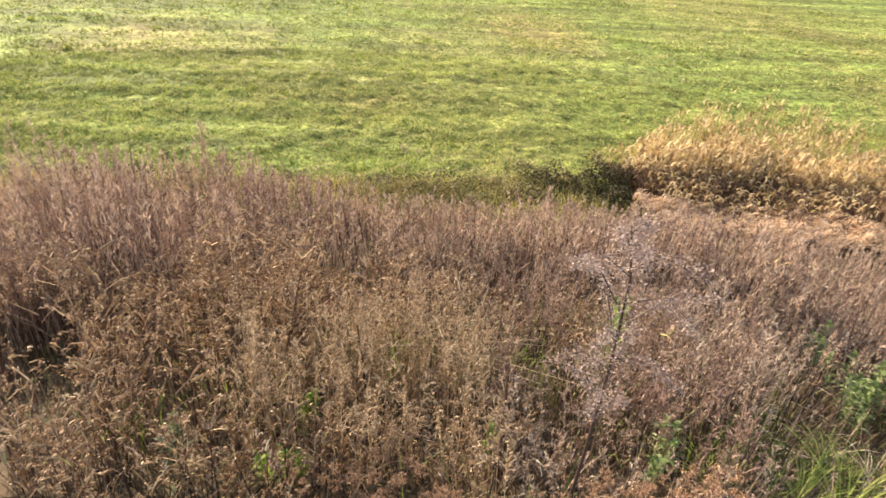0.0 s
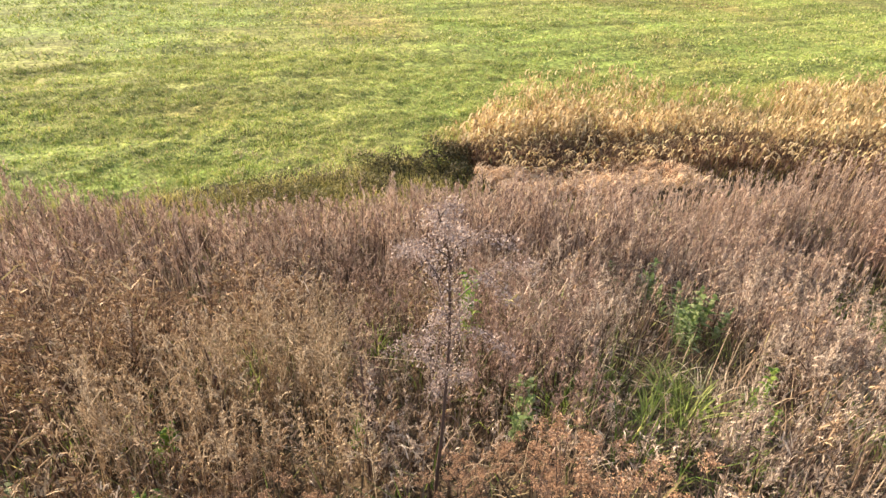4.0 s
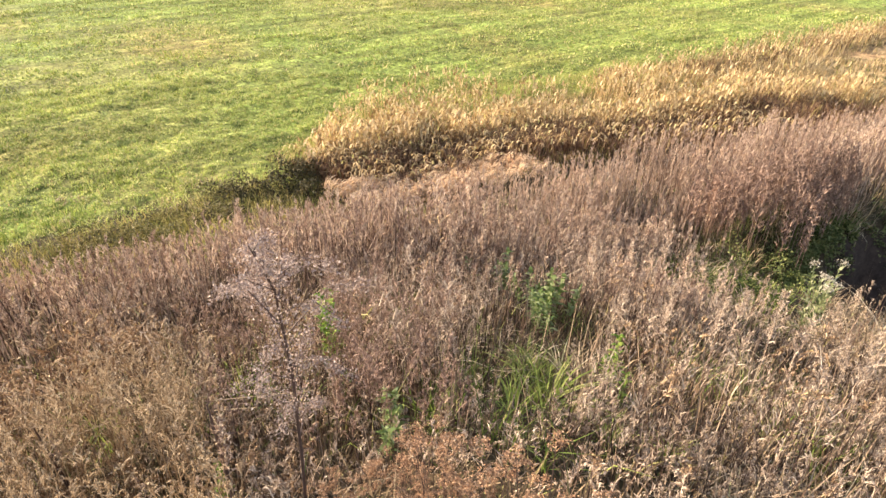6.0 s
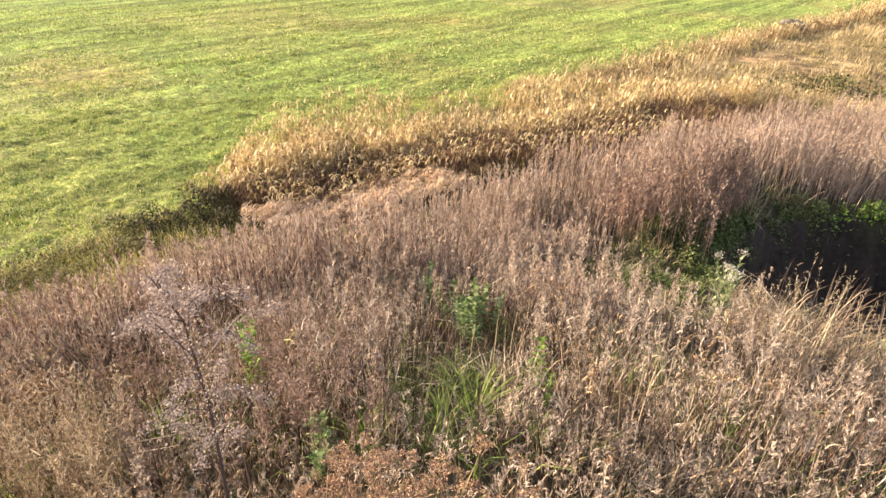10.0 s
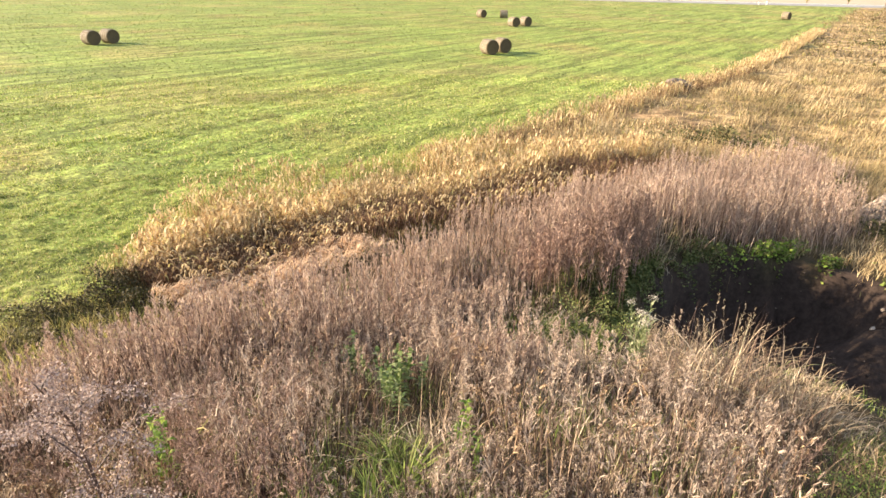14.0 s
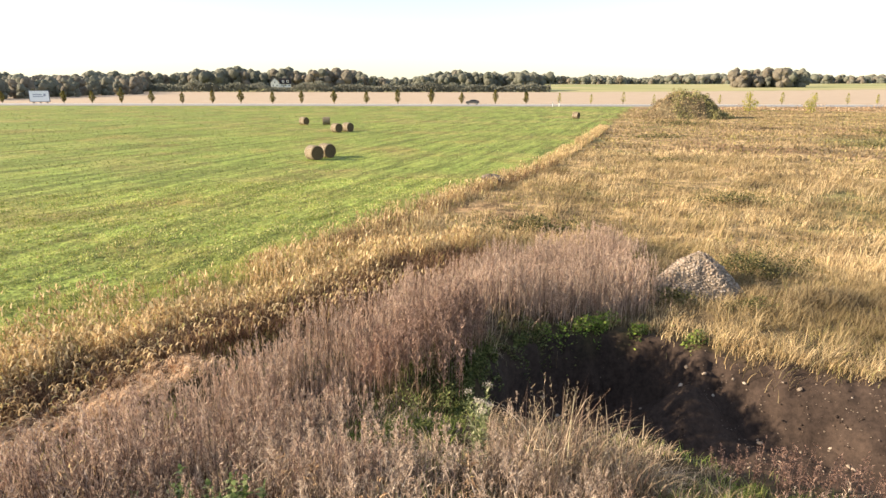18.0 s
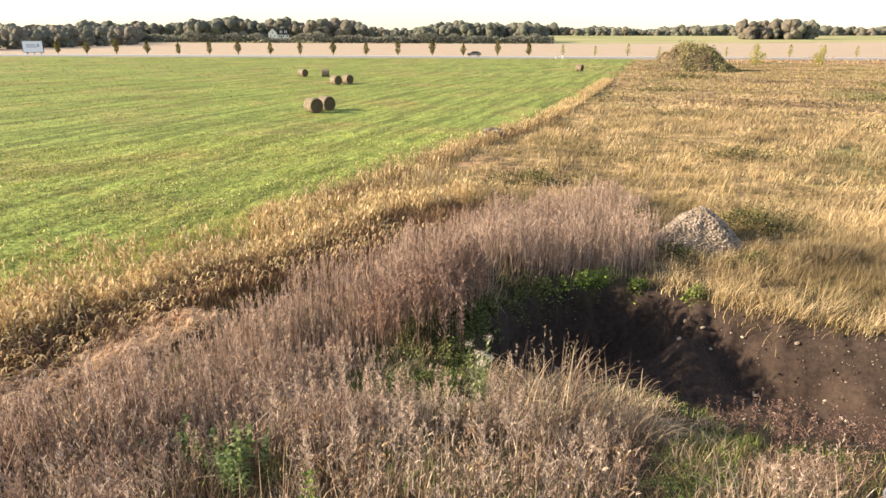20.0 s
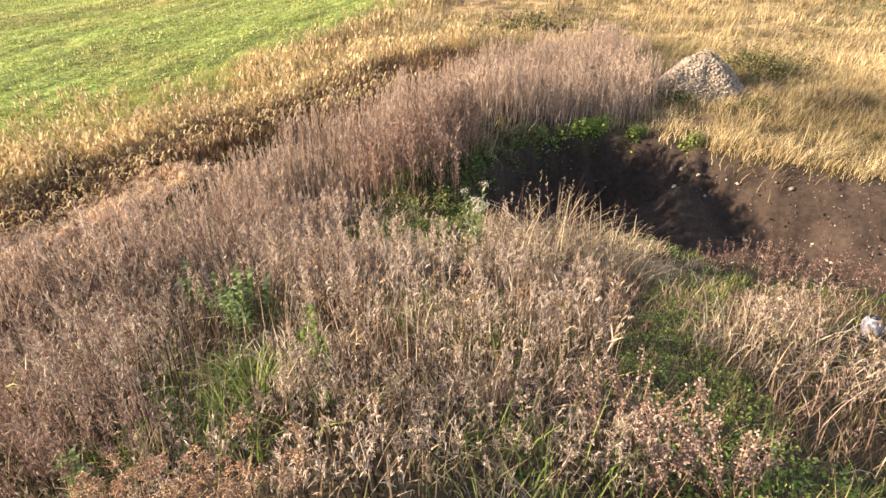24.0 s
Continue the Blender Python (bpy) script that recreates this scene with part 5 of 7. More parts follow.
STONES = [stone_mesh("stone", 100 + i, M_STONE) for i in range(6)]
PEBBLES = [(np.array([v.co[:] for v in m.vertices]), np.array([p.vertices[:] for p in m.polygons])) for m in STONES]


def pebble_stuff(P, size):
    """Many pebbles in one mesh."""
    bag = Bag()
    kinds = rng.integers(0, 6, len(P))
    for k in range(6):
        sel = np.where(kinds == k)[0]
        V, F = PEBBLES[k]
        a = rng.uniform(0, 6.283, len(sel))
        c, s = np.cos(a), np.sin(a)
        X = V[None, :, 0] * c[:, None] - V[None, :, 1] * s[:, None]
        Y = V[None, :, 0] * s[:, None] + V[None, :, 1] * c[:, None]
        W = np.stack([X, Y, np.broadcast_to(V[None, :, 2], X.shape)], -1) * size[sel][:, None, None] + P[sel][:, None, :]
        bag.put(W, F)
    return bag


PILE = (7.65, 18.55)


def pile_height(x, y):
    dx, dy = (x - PILE[0]) / 1.35, (y - PILE[1]) / 1.2
    d = np.hypot(dx, dy) * (1 + 0.10 * np.sin(np.arctan2(dy, dx) * 3 + 1) + 0.05 * np.sin(np.arctan2(dy, dx) * 7))
    return 1.1 * np.clip(1 - d ** 1.4, -0.15, 1) * (1 + 0.10 * waves(x, y, 1.0, 91)) - 0.07 * np.exp(-(d / 0.2) ** 2)


def gravel_pile():
    gx, gy = np.meshgrid(np.linspace(-1.8, 1.8, 60), np.linspace(-1.6, 1.6, 54), indexing="ij")
    X, Y = gx + PILE[0], gy + PILE[1]
    base = float(height(*PILE))
    Z = base + pile_height(X, Y) - 0.03
    V = np.stack([X, Y, Z], -1).reshape(-1, 3)
    i, j = np.meshgrid(np.arange(59), np.arange(53), indexing="ij")
    F = np.stack([i * 54 + j, (i + 1) * 54 + j, (i + 1) * 54 + j + 1, i * 54 + j + 1], -1).reshape(-1, 4)
    root = tagged(new("stone_heap", mesh_of("stone_heap", V, F, plain("pile_fines", (0.24, 0.19, 0.14), 0.9, vary=0.4, scale=20, bump=0.02), True)), "conical heap of pale rubble stones beside the pit", "stone heap")
    n = 3600
    a, d = rng.uniform(0, 6.283, n), np.sqrt(rng.uniform(0, 1.05, n))
    x, y = PILE[0] + 1.35 * d * np.cos(a), PILE[1] + 1.2 * d * np.sin(a)
    P = np.stack([x, y, base + pile_height(x, y)], -1)
    size = rng.uniform(0.03, 0.08, n) + 0.05 * (rng.uniform(0, 1, n) > 0.9)
    me = pebble_stuff(P, size).mesh("rubble", M_STONE)
    tagged(part_of("rubble", me, root), "small pale rubble", kind="stuff")
    for k in range(240):
        a, d = rng.uniform(2.2, 6.2), math.sqrt(rng.uniform(0, 0.9))
        x, y = PILE[0] + 1.35 * d * math.cos(a), PILE[1] + 1.2 * d * math.sin(a)
        ob = part_of("stone", STONES[k % 6], root)
        ob.matrix_basis = pose(x, y, base + float(pile_height(np.float64(x), np.float64(y))) + 0.01, rng.uniform(-30, 30), rng.uniform(-30, 30), rng.uniform(0, 360)) @ Matrix.Scale(rng.uniform(0.07, 0.13), 4)


gravel_pile()


def pit_stones():
    n = 9000
    x, y = rng.uniform(-0.4, 12, n), rng.uniform(8, 15.6, n)
    d = depth_in(PIT, x, y)
    weight = np.where(x > 5.8, np.where(d < 2.6, 0.75, 0.12), 0.06)
    keep = (d > 0.1) & (rng.uniform(0, 1, n) < weight)
    x, y = x[keep], y[keep]
    size = (0.012 + 0.045 * rng.uniform(0, 1, len(x)) ** 1.6) * np.where(x > 6, 1.25, 1.0)
    P = on_ground(x, y, 0.004)
    pebble_stuff(P, size).thing("pit_gravel", M_PIT_STONE, "small pale stones scattered through the dug soil", "gravel")
    # crumbled clods on the ramp and its wall
    n = 7000
    x, y = rng.uniform(4.6, 13, n), rng.uniform(7, 15, n)
    d = depth_in(PIT, x, y)
    keep = (d > 0.05) & (rng.uniform(0, 1, n) < np.interp(x, [4.6, 6.2, 7], [0.15, 0.5, 0.9])) & (waves(x, y, 1.2, 92) + rng.normal(0, 0.4, n) > 0)
    x, y = x[keep], y[keep]
    pebble_stuff(on_ground(x, y, 0.008), 0.02 + 0.09 * rng.uniform(0, 1, len(x)) ** 2.5).thing("soil_clods", M_CLOD, "crumbled dark brown clods of dug soil", "soil")
    made = 0
    while made < 46:
        px, py = rng.uniform(0.3, 8.2), rng.uniform(8.6, 15.3)
        dd = float(depth_in(PIT, np.float64(px), np.float64(py)))
        if not 0.2 < dd < (1.2 if px < 6 else 2.2):
            continue
        ob = tagged(new("stone", STONES[made % 6]), "pale rounded stone half buried in the pit wall", "stone", "stones in the pit")
        ob.matrix_basis = pose(px, py, float(height(px, py)) + 0.012, rng.uniform(-40, 40), rng.uniform(-40, 40), rng.uniform(0, 360)) @ Matrix.Scale(rng.uniform(0.06, 0.17), 4)
        made += 1


pit_stones()
rock = tagged(new("boulder", stone_mesh("boulder", 55, M_STONE, 3)), "grey boulder half hidden in straw at the field edge", "boulder")
rock.matrix_basis = pose(3.1, 39.6, 0.28, 5, 8, 20) @ Matrix.Diagonal((1.7, 1.2, 1.1, 1))


# ---- roadside ----
M_ROAD = plain("asphalt", (0.27, 0.265, 0.26), 0.85, vary=0.2, scale=0.4)
M_PAINT = plain("white_paint", (0.8, 0.8, 0.78), 0.5, vary=0.06)
M_BLACK = plain("black_plastic", (0.02, 0.02, 0.02), 0.5)


def road():
    bm = bmesh.new()
    xs = [-700 + 25 * i for i in range(57)]
    prof = [(-4.6, 0.02), (-3.2, 0.42), (0, 0.5), (3.2, 0.42), (4.6, 0.02)]
    rows = [[bm.verts.new((x, ROAD_Y + dy, z)) for dy, z in prof] for x in xs]
    for a, b in zip(rows, rows[1:]):
        for k in range(4):
            bm.faces.new((a[k], b[k], b[k + 1], a[k + 1]))
    me = bpy.data.meshes.new("road")
    bm.to_mesh(me)
    bm.free()
    me.materials.append(M_ROAD)
    me.materials.append(M_GROUND)
    tagged(new("road", me), "grey asphalt country road on a low bank", "road", kind="structure")
    bm = bmesh.new()
    for s in (-2.9, 2.9):
        box(bm, (-700, ROAD_Y + s - 0.07, 0.44), (700, ROAD_Y + s + 0.07, 0.475))
    me = bpy.data.meshes.new("road_line")
    bm.to_mesh(me)
    bm.free()
    me.materials.append(M_PAINT)
    tagged(new("road_line", me), "white edge lines of the road", "road marking", kind="structure")


road()


def delineator():
    root = tagged(new("road_post"), "white roadside post with a dark band", "road post", "posts along the road")
    bm = box(bmesh.new(), (-0.09, -0.06, 0), (0.09, 0.06, 1.05), 0.02)
    part("post", bm, M_PAINT, root)
    bm = box(bmesh.new(), (-0.095, -0.065, 0.72), (0.095, 0.065, 0.92))
    part("band", bm, M_BLACK, root, "black reflector band")
    return root


post = delineator()
for i, x in enumerate([33.2, 35.2]):
    m = pose(x, ROAD_Y - 4.9, 0.0) @ Matrix.Scale(1.25, 4)
    if i == 0:
        post.matrix_basis = m
    else:
        copy_thing(post, m)

M_BARK = plain("bark", (0.13, 0.10, 0.075), 0.9, vary=0.4, scale=6)


def trunk_mesh(bm, points, radii, sides=6):
    rings = []
    for p, r in zip(points, radii):
        rings.append([bm.verts.new((p[0] + r * math.cos(6.2832 * k / sides), p[1] + r * math.sin(6.2832 * k / sides), p[2])) for k in range(sides)])
    for a, b in zip(rings, rings[1:]):
        for k in range(sides):
            bm.faces.new((a[k], a[(k + 1) % sides], b[(k + 1) % sides], b[k]))
    bm.faces.new(rings[-1])


def crown_points(n, w, z0, z1, seed, lumps=9):
    """Leaf places in lumps inside an uneven spindle."""
    r = np.random.default_rng(seed)
    c = []
    for i in range(lumps):
        t = r.uniform(0.05, 0.95)
        rad = w * (math.sin(math.pi * min(1, t ** 0.8 * 0.93 + 0.07)) ** 0.7) * 0.62
        a = r.uniform(0, 6.283)
        c.append((rad * math.cos(a), rad * math.sin(a), z0 + (z1 - z0) * t, w * r.uniform(0.35, 0.6)))
    c = np.array(c)
    k = r.integers(0, lumps, n)
    d = r.normal(0, 1, (n, 3))
    d /= np.linalg.norm(d, axis=1)[:, None]
    return c[k, :3] + d * (c[k, 3] * r.uniform(0.3, 1, n) ** 0.5)[:, None]


def spindle_points(n, w, z0, z1, seed):
    """Leaf places in a closed pointed oval."""
    r = np.random.default_rng(seed)
    t = r.uniform(0, 1, n)
    a = r.uniform(0, 6.283, n)
    rad = w * np.sin(np.pi * t ** 0.75) ** 0.8 * (0.8 + 0.3 * np.sin(a * 2 + 9 * t + seed)) * r.uniform(0.1, 1, n) ** 0.5
    return np.stack([rad * np.cos(a), rad * np.sin(a), z0 + (z1 - z0) * t], -1)


def tree(name, label, category, group, h, w, clear, mat, leaf, count, seed, lumps=10):
    root = tagged(new(name), label, category, group)
    r = random.Random(seed)
    bm = bmesh.new()
    trunk_mesh(bm, [(0, 0, -0.1), (0.02 * h, 0, h * 0.35), (0.0, 0.02 * h, h * 0.8)], [h * 0.018 + 0.03, h * 0.013 + 0.02, 0.02])
    for i in range(5):
        a, z = r.uniform(0, 6.28), h * r.uniform(0.25, 0.6)
        trunk_mesh(bm, [(0.01 * h, 0, z), (w * 0.3 * math.cos(a), w * 0.3 * math.sin(a), z + h * 0.12), (w * 0.6 * math.cos(a), w * 0.6 * math.sin(a), z + h * 0.28)], [h * 0.009 + 0.01, h * 0.006 + 0.01, 0.01], 5)
    part("trunk", bm, M_BARK, root)
    bag = Bag()
    leaves(bag, crown_points(count, w, clear, h, seed, lumps) if lumps else spindle_points(count, w, clear, h, seed), leaf * rng.uniform(0.6, 1.4, count))
    part_of("crown", bag.mesh("crown", mat), root)
    return root


M_LEAF_DARK = plant_material("autumn_lime_leaves", [(0, (0.07, 0.08, 0.02)), (0.5, (0.16, 0.15, 0.04)), (1, (0.32, 0.24, 0.07))], 0.3)
M_LEAF_GOLD = plant_material("yellowing_leaves", [(0, (0.16, 0.18, 0.03)), (0.5, (0.36, 0.36, 0.06)), (1, (0.55, 0.48, 0.12))], 0.4)
# Wood colours lightened and greyed: the distance haze is painted into them.
M_HAZED_GREEN = plant_material("hazed_wood_green", [(0, (0.18, 0.19, 0.15)), (0.5, (0.215, 0.22, 0.175)), (1, (0.255, 0.25, 0.20))], 0.45, 0.5, 0.03)
M_HAZED_RUST = plant_material("hazed_wood_autumn", [(0, (0.205, 0.187, 0.148)), (0.5, (0.245, 0.217, 0.172)), (1, (0.285, 0.248, 0.195))], 0.45, 0.5, 0.03)


def roadside_trees():
    kinds = []
    for i in range(3):
        kinds.append(tree("roadside_tree", "young round-crowned tree with rusty leaves beside the road", "tree", "trees along the road", 4.2 + 0.3 * i, 1.05 + 0.12 * (i % 2), 0.9, M_LEAF_DARK, 0.34, 620, 200 + i, 0))
    small = tree("roadside_tree", "small thin yellowing tree beside the road", "tree", "trees along the road", 3.6, 0.8, 0.8, M_LEAF_GOLD, 0.26, 190, 210, 0)
    n = 0
    for k in range(-16, 20):
        x = (-4.1 + 10.3 * k if k > -5 else -55.2 + 9.6 * (k + 5)) + rng.uniform(-0.4, 0.4)
        thin = x > 34
        src = small if thin else kinds[k % 3]
        m = pose(x, ROAD_Y + 7.2, 0.0, 0, 0, rng.uniform(0, 360)) @ Matrix.Scale(rng.uniform(0.88, 1.1), 4)
        if src.get("used"):
            copy_thing(src, m)
        else:
            src.matrix_basis = m
            src["used"] = 1
        n += 1
    for o in (*kinds, small):
        if "used" in o:
            del o["used"]


roadside_trees()


def lump_shape():
    """A ball of eighty sides."""
    g = (1 + 5 ** 0.5) / 2
    V = np.array([(-1, g, 0), (1, g, 0), (-1, -g, 0), (1, -g, 0), (0, -1, g), (0, 1, g), (0, -1, -g), (0, 1, -g), (g, 0, -1), (g, 0, 1), (-g, 0, -1), (-g, 0, 1)]) / math.hypot(1, g)
    d = np.linalg.norm(V[:, None] - V[None], axis=2)
    near = (d > 0.1) & (d < 1.2)
    F = []
    for a in range(12):
        for b in range(a + 1, 12):
            for c in range(b + 1, 12):
                if near[a, b] and near[b, c] and near[a, c]:
                    out = np.dot(np.cross(V[b] - V[a], V[c] - V[a]), V[a]) > 0
                    F.append((a, b, c) if out else (a, c, b))
    # split every side once and push the new corners out to the ball
    V, mids, G = [tuple(v) for v in V], {}, []

    def mid(a, b):
        key = (min(a, b), max(a, b))
        if key not in mids:
            q = np.array(V[a]) + np.array(V[b])
            mids[key] = len(V)
            V.append(tuple(q / np.linalg.norm(q)))
        return mids[key]

    for a, b, c in F:
        p, q, r = mid(a, b), mid(b, c), mid(c, a)
        G += [(a, p, r), (p, b, q), (r, q, c), (p, q, r)]
    return np.array(V), np.array(G)


def woods():
    """The far belts of trees, several hundred of them."""
    V, F = lump_shape()
    for name, mat, seed, label in (("woodland", M_HAZED_GREEN, 301, "far belt of mixed woodland, its green greyed for distance haze"), ("autumn_woodland", M_HAZED_RUST, 302, "far belt of autumn woodland, its rust and yellow greyed for distance haze")):
        bag = Bag()
        r = np.random.default_rng(seed)
        spots = []
        rust = seed == 302
        # the belt behind the stubble on the left
        for k in range(560 if not rust else 350):
            x = r.uniform(-620, 108)
            y = 690 + 0.10 * x + r.uniform(0, 80)
            if x < -330:
                y -= (-330 - x) * 0.55
            h = (17.5 + 3 * math.sin(x * 0.021) + 2 * math.sin(x * 0.053 + 1) + (4 if -190 < x < -90 else 0)) * r.uniform(0.8, 1.05)
            if (-185 < x < -95) != rust and r.uniform() < 0.75:
                continue
            if -200 < x < -140 and y < 728 + 0.1 * x:
                continue
            spots.append((x, y, h, 3))
        # the nearer copse behind the billboard
        for k in range(150 if not rust else 120):
            y = 272 + 370 * r.uniform(0, 1) ** 1.2
            x = np.interp(y, [271, 457, 640], [-188, -214, -290]) - 90 * r.uniform(0, 1) ** 1.3
            spots.append((x, y, np.interp(y, [271, 457, 640], [9.2, 11.5, 15]) * r.uniform(0.7, 1.05), 3))
        # the far low belt along the horizon on the right
        for k in range(900 if not rust else 400):
            x = r.uniform(60, 1500)
            y = 1500 + r.uniform(-40, 160)
            spots.append((x, y, (14 + 3 * math.sin(x * 0.011) + 2 * math.sin(x * 0.037)) * r.uniform(0.7, 1.1), 1))
        # the clump on the right
        for k in range(26 if not rust else 30):
            x = 452 + r.uniform(-22, 50) if not rust else 425 + r.uniform(-25, 40)
            spots.append((x, 905 + r.uniform(-10, 40), r.uniform(14, 27), 3))
        for x, y, h, detail in spots:
            z = float(height(x, y))
            w = h * (r.uniform(0.36, 0.52) if detail == 3 else r.uniform(0.8, 1.3))
            n = 6 if detail == 3 else 2
            t = np.linspace(0.15, 0.82, n) + r.uniform(-0.08, 0.06, n)
            a = r.uniform(0, 6.283, n)
            wide = w * np.sqrt(np.sin(np.pi * np.clip(t * 0.9 + 0.12, 0, 1))) * r.uniform(0.1, 0.6, n)
            c = np.stack([x + wide * np.cos(a), y + wide * np.sin(a), z + h * t], -1)
            s = np.repeat((w * r.uniform(0.42, 0.62, n))[:, None], 3, 1)
            W = V[None] * r.uniform(0.8, 1.05, (n, len(V), 1)) * s[:, None, :] + c[:, None, :]
            bag.put(W, F)
            m = 150 if detail == 3 else 14
            k = r.integers(0, n, m)
            q = r.normal(0, 1, (m, 3))
            q /= np.linalg.norm(q, axis=1)[:, None]
            leaves(bag, c[k] + q * s[k] * r.uniform(0.8, 1.16, (m, 1)), (1.5 if detail != 3 else 0.75 if y > 650 else 0.5) * r.uniform(0.6, 1.3, m))
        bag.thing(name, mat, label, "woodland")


woods()


def hedge_row():
    """The dense clipped belt before the wood, and scrub along the road on the right."""
    bag = Bag()
    n = 15000
    x = rng.uniform(-330, 108, n)
    y = 655 + 0.10 * x + rng.normal(0, 3, n)
    z = height(x, y) + rng.uniform(0, 1, n) ** 0.8 * (7.5 + 2.5 * waves(x, 0 * x, 26, 71)) * np.interp(np.abs(x + 157), [10, 18], [0.45, 1])
    leaves(bag, np.stack([x, y, z], -1), rng.uniform(1.0, 2.4, n))
    bag.thing("spruce_belt", M_HAZED_GREEN, "dense belt of young spruces before the wood, greyed for distance haze", "woodland")
    bag = Bag()
    n = 9000
    x = rng.uniform(58, 190, n)
    y = 176 - 0.12 * (x - 60) + rng.normal(0, 5, n)
    top = np.maximum(0.2, 0.9 + 0.9 * waves(x, y, 14, 72))
    P = on_ground(x, y) + np.stack([0 * x, 0 * x, rng.uniform(0, 1, n) * top], -1)
    leaves(bag, P, rng.uniform(0.15, 0.4, n))
    bag.thing("roadside_scrub", M_BROWN, "low brown scrub before the road", "scrub")


hedge_row()


M_MOUND = plant_material("olive_mound_weeds", [(0, (0.13, 0.13, 0.05)), (0.5, (0.26, 0.245, 0.10)), (1, (0.40, 0.36, 0.16))], 0.15)
M_MOUNDB = plant_material("brown_mound_weeds", [(0, (0.16, 0.12, 0.07)), (0.5, (0.32, 0.24, 0.14)), (1, (0.46, 0.36, 0.22))], 0.15)


def mound_height(x, y):
    d = np.hypot(x / np.where(x < 0, 9.0, 7.6), y / 6.6) * (1 + 0.10 * waves(x, y, 6, 84))
    return 4.1 * smooth(np.clip(1.12 * (1 - d ** 1.7), 0, 1)) ** 0.9 * (1 + 0.14 * waves(x, y, 3.5, 81)) - 0.15


def earth_mound():
    cx, cy = 47.6, 127.5
    gx, gy = np.meshgrid(np.linspace(-11, 11, 70), np.linspace(-9, 9, 56), indexing="ij")
    Z = mound_height(gx, gy)
    V = np.stack([gx + cx, gy + cy, Z], -1).reshape(-1, 3)
    i, j = np.meshgrid(np.arange(69), np.arange(55), indexing="ij")
    F = np.stack([i * 56 + j, (i + 1) * 56 + j, (i + 1) * 56 + j + 1, i * 56 + j + 1], -1).reshape(-1, 4)
    root = tagged(new("earth_mound", mesh_of("earth_mound", V, F, plain("mound_earth", (0.13, 0.105, 0.06), 0.95, vary=0.4, scale=1.5), True)), "overgrown spoil mound of earth in the meadow", "mound")
    n = 17000
    a, q = rng.uniform(0, 6.283, n), np.sqrt(rng.uniform(0, 1, n))
    x, y = 9.6 * q * np.cos(a) - 0.6, 7.2 * q * np.sin(a)
    z = mound_height(x, y)
    P = np.stack([x + cx, y + cy, z + rng.uniform(0, 1, n) * np.maximum(0.2, 0.5 + 0.7 * waves(x, y, 1.6, 83))], -1)
    green = waves(x, y, 4, 82) + 0.4 * rng.normal(0, 1, n) + 0.08 * x > 0
    for mask, mat, name, label in ((green, M_MOUND, "green_cover", "olive green weeds"), (~green, M_MOUNDB, "brown_cover", "brown dry weeds")):
        bag = Bag()
        leaves(bag, P[mask], rng.uniform(0.12, 0.34, mask.sum()))
        tagged(part_of(name, bag.mesh(name, mat), root, label), kind="stuff")


earth_mound()
for x, y, h, w, s in ((66.0, 141, 4.6, 1.9, 221), (85.3, 152, 4.2, 1.5, 222)):
    b = tree("bush", "yellow-green leafy bush in the meadow", "bush", "bushes by the mound", h, w, 0.2, M_LEAF_GOLD, 0.22, 900, s, 14)
    b.matrix_basis = pose(x, y, 0)


# ---- billboard, house, car ----
def billboard():
    x, y = -129.0, 210.0
    root = tagged(new("billboard"), "white roadside billboard on posts with faint grey writing", "billboard")
    root.matrix_basis = pose(x, y, 0, 0, 0, 8) @ Matrix.Diagonal((0.86, 1, 0.95, 1))
    part("panel", box(bmesh.new(), (-3.4, -0.12, 1.0), (3.4, 0.12, 4.5), 0.03), plain("billboard_white", (0.78, 0.80, 0.84), 0.5, vary=0.04), root)
    for lo, hi in (((-3.55, -0.15, 0.88), (3.55, 0.15, 1.0)), ((-3.55, -0.15, 4.5), (3.55, 0.15, 4.62)), ((-3.55, -0.15, 1.0), (-3.4, 0.15, 4.5)), ((3.4, -0.15, 1.0), (3.55, 0.15, 4.5))):
        part("border", box(bmesh.new(), lo, hi), plain("billboard_edge", (0.10, 0.11, 0.16), 0.6), root, "dark border")
    for px in (-2.4, 0, 2.4):
        part("post", box(bmesh.new(), (px - 0.12, 0.15, -0.1), (px + 0.12, 0.4, 4.2)), M_BARK, root)
    grey = plain("billboard_print", (0.35, 0.38, 0.48), 0.6)
    for bx, bz, bw, bh in ((-0.6, 3.1, 3.2, 0.35), (-0.4, 2.5, 3.6, 0.3), (1.9, 2.7, 0.8, 0.9)):
        part("print", box(bmesh.new(), (bx - bw / 2, -0.135, bz), (bx + bw / 2, -0.122, bz + bh)), grey, root, "bar of grey print")


billboard()

M_WALL = plain("white_plaster", (0.8, 0.79, 0.76), 0.8, vary=0.06)
M_ROOF = plain("dark_roof_tiles", (0.06, 0.055, 0.06), 0.7, vary=0.3, scale=3)
M_GLASS = plain("window_glass", (0.03, 0.035, 0.045), 0.1, vary=0.1)


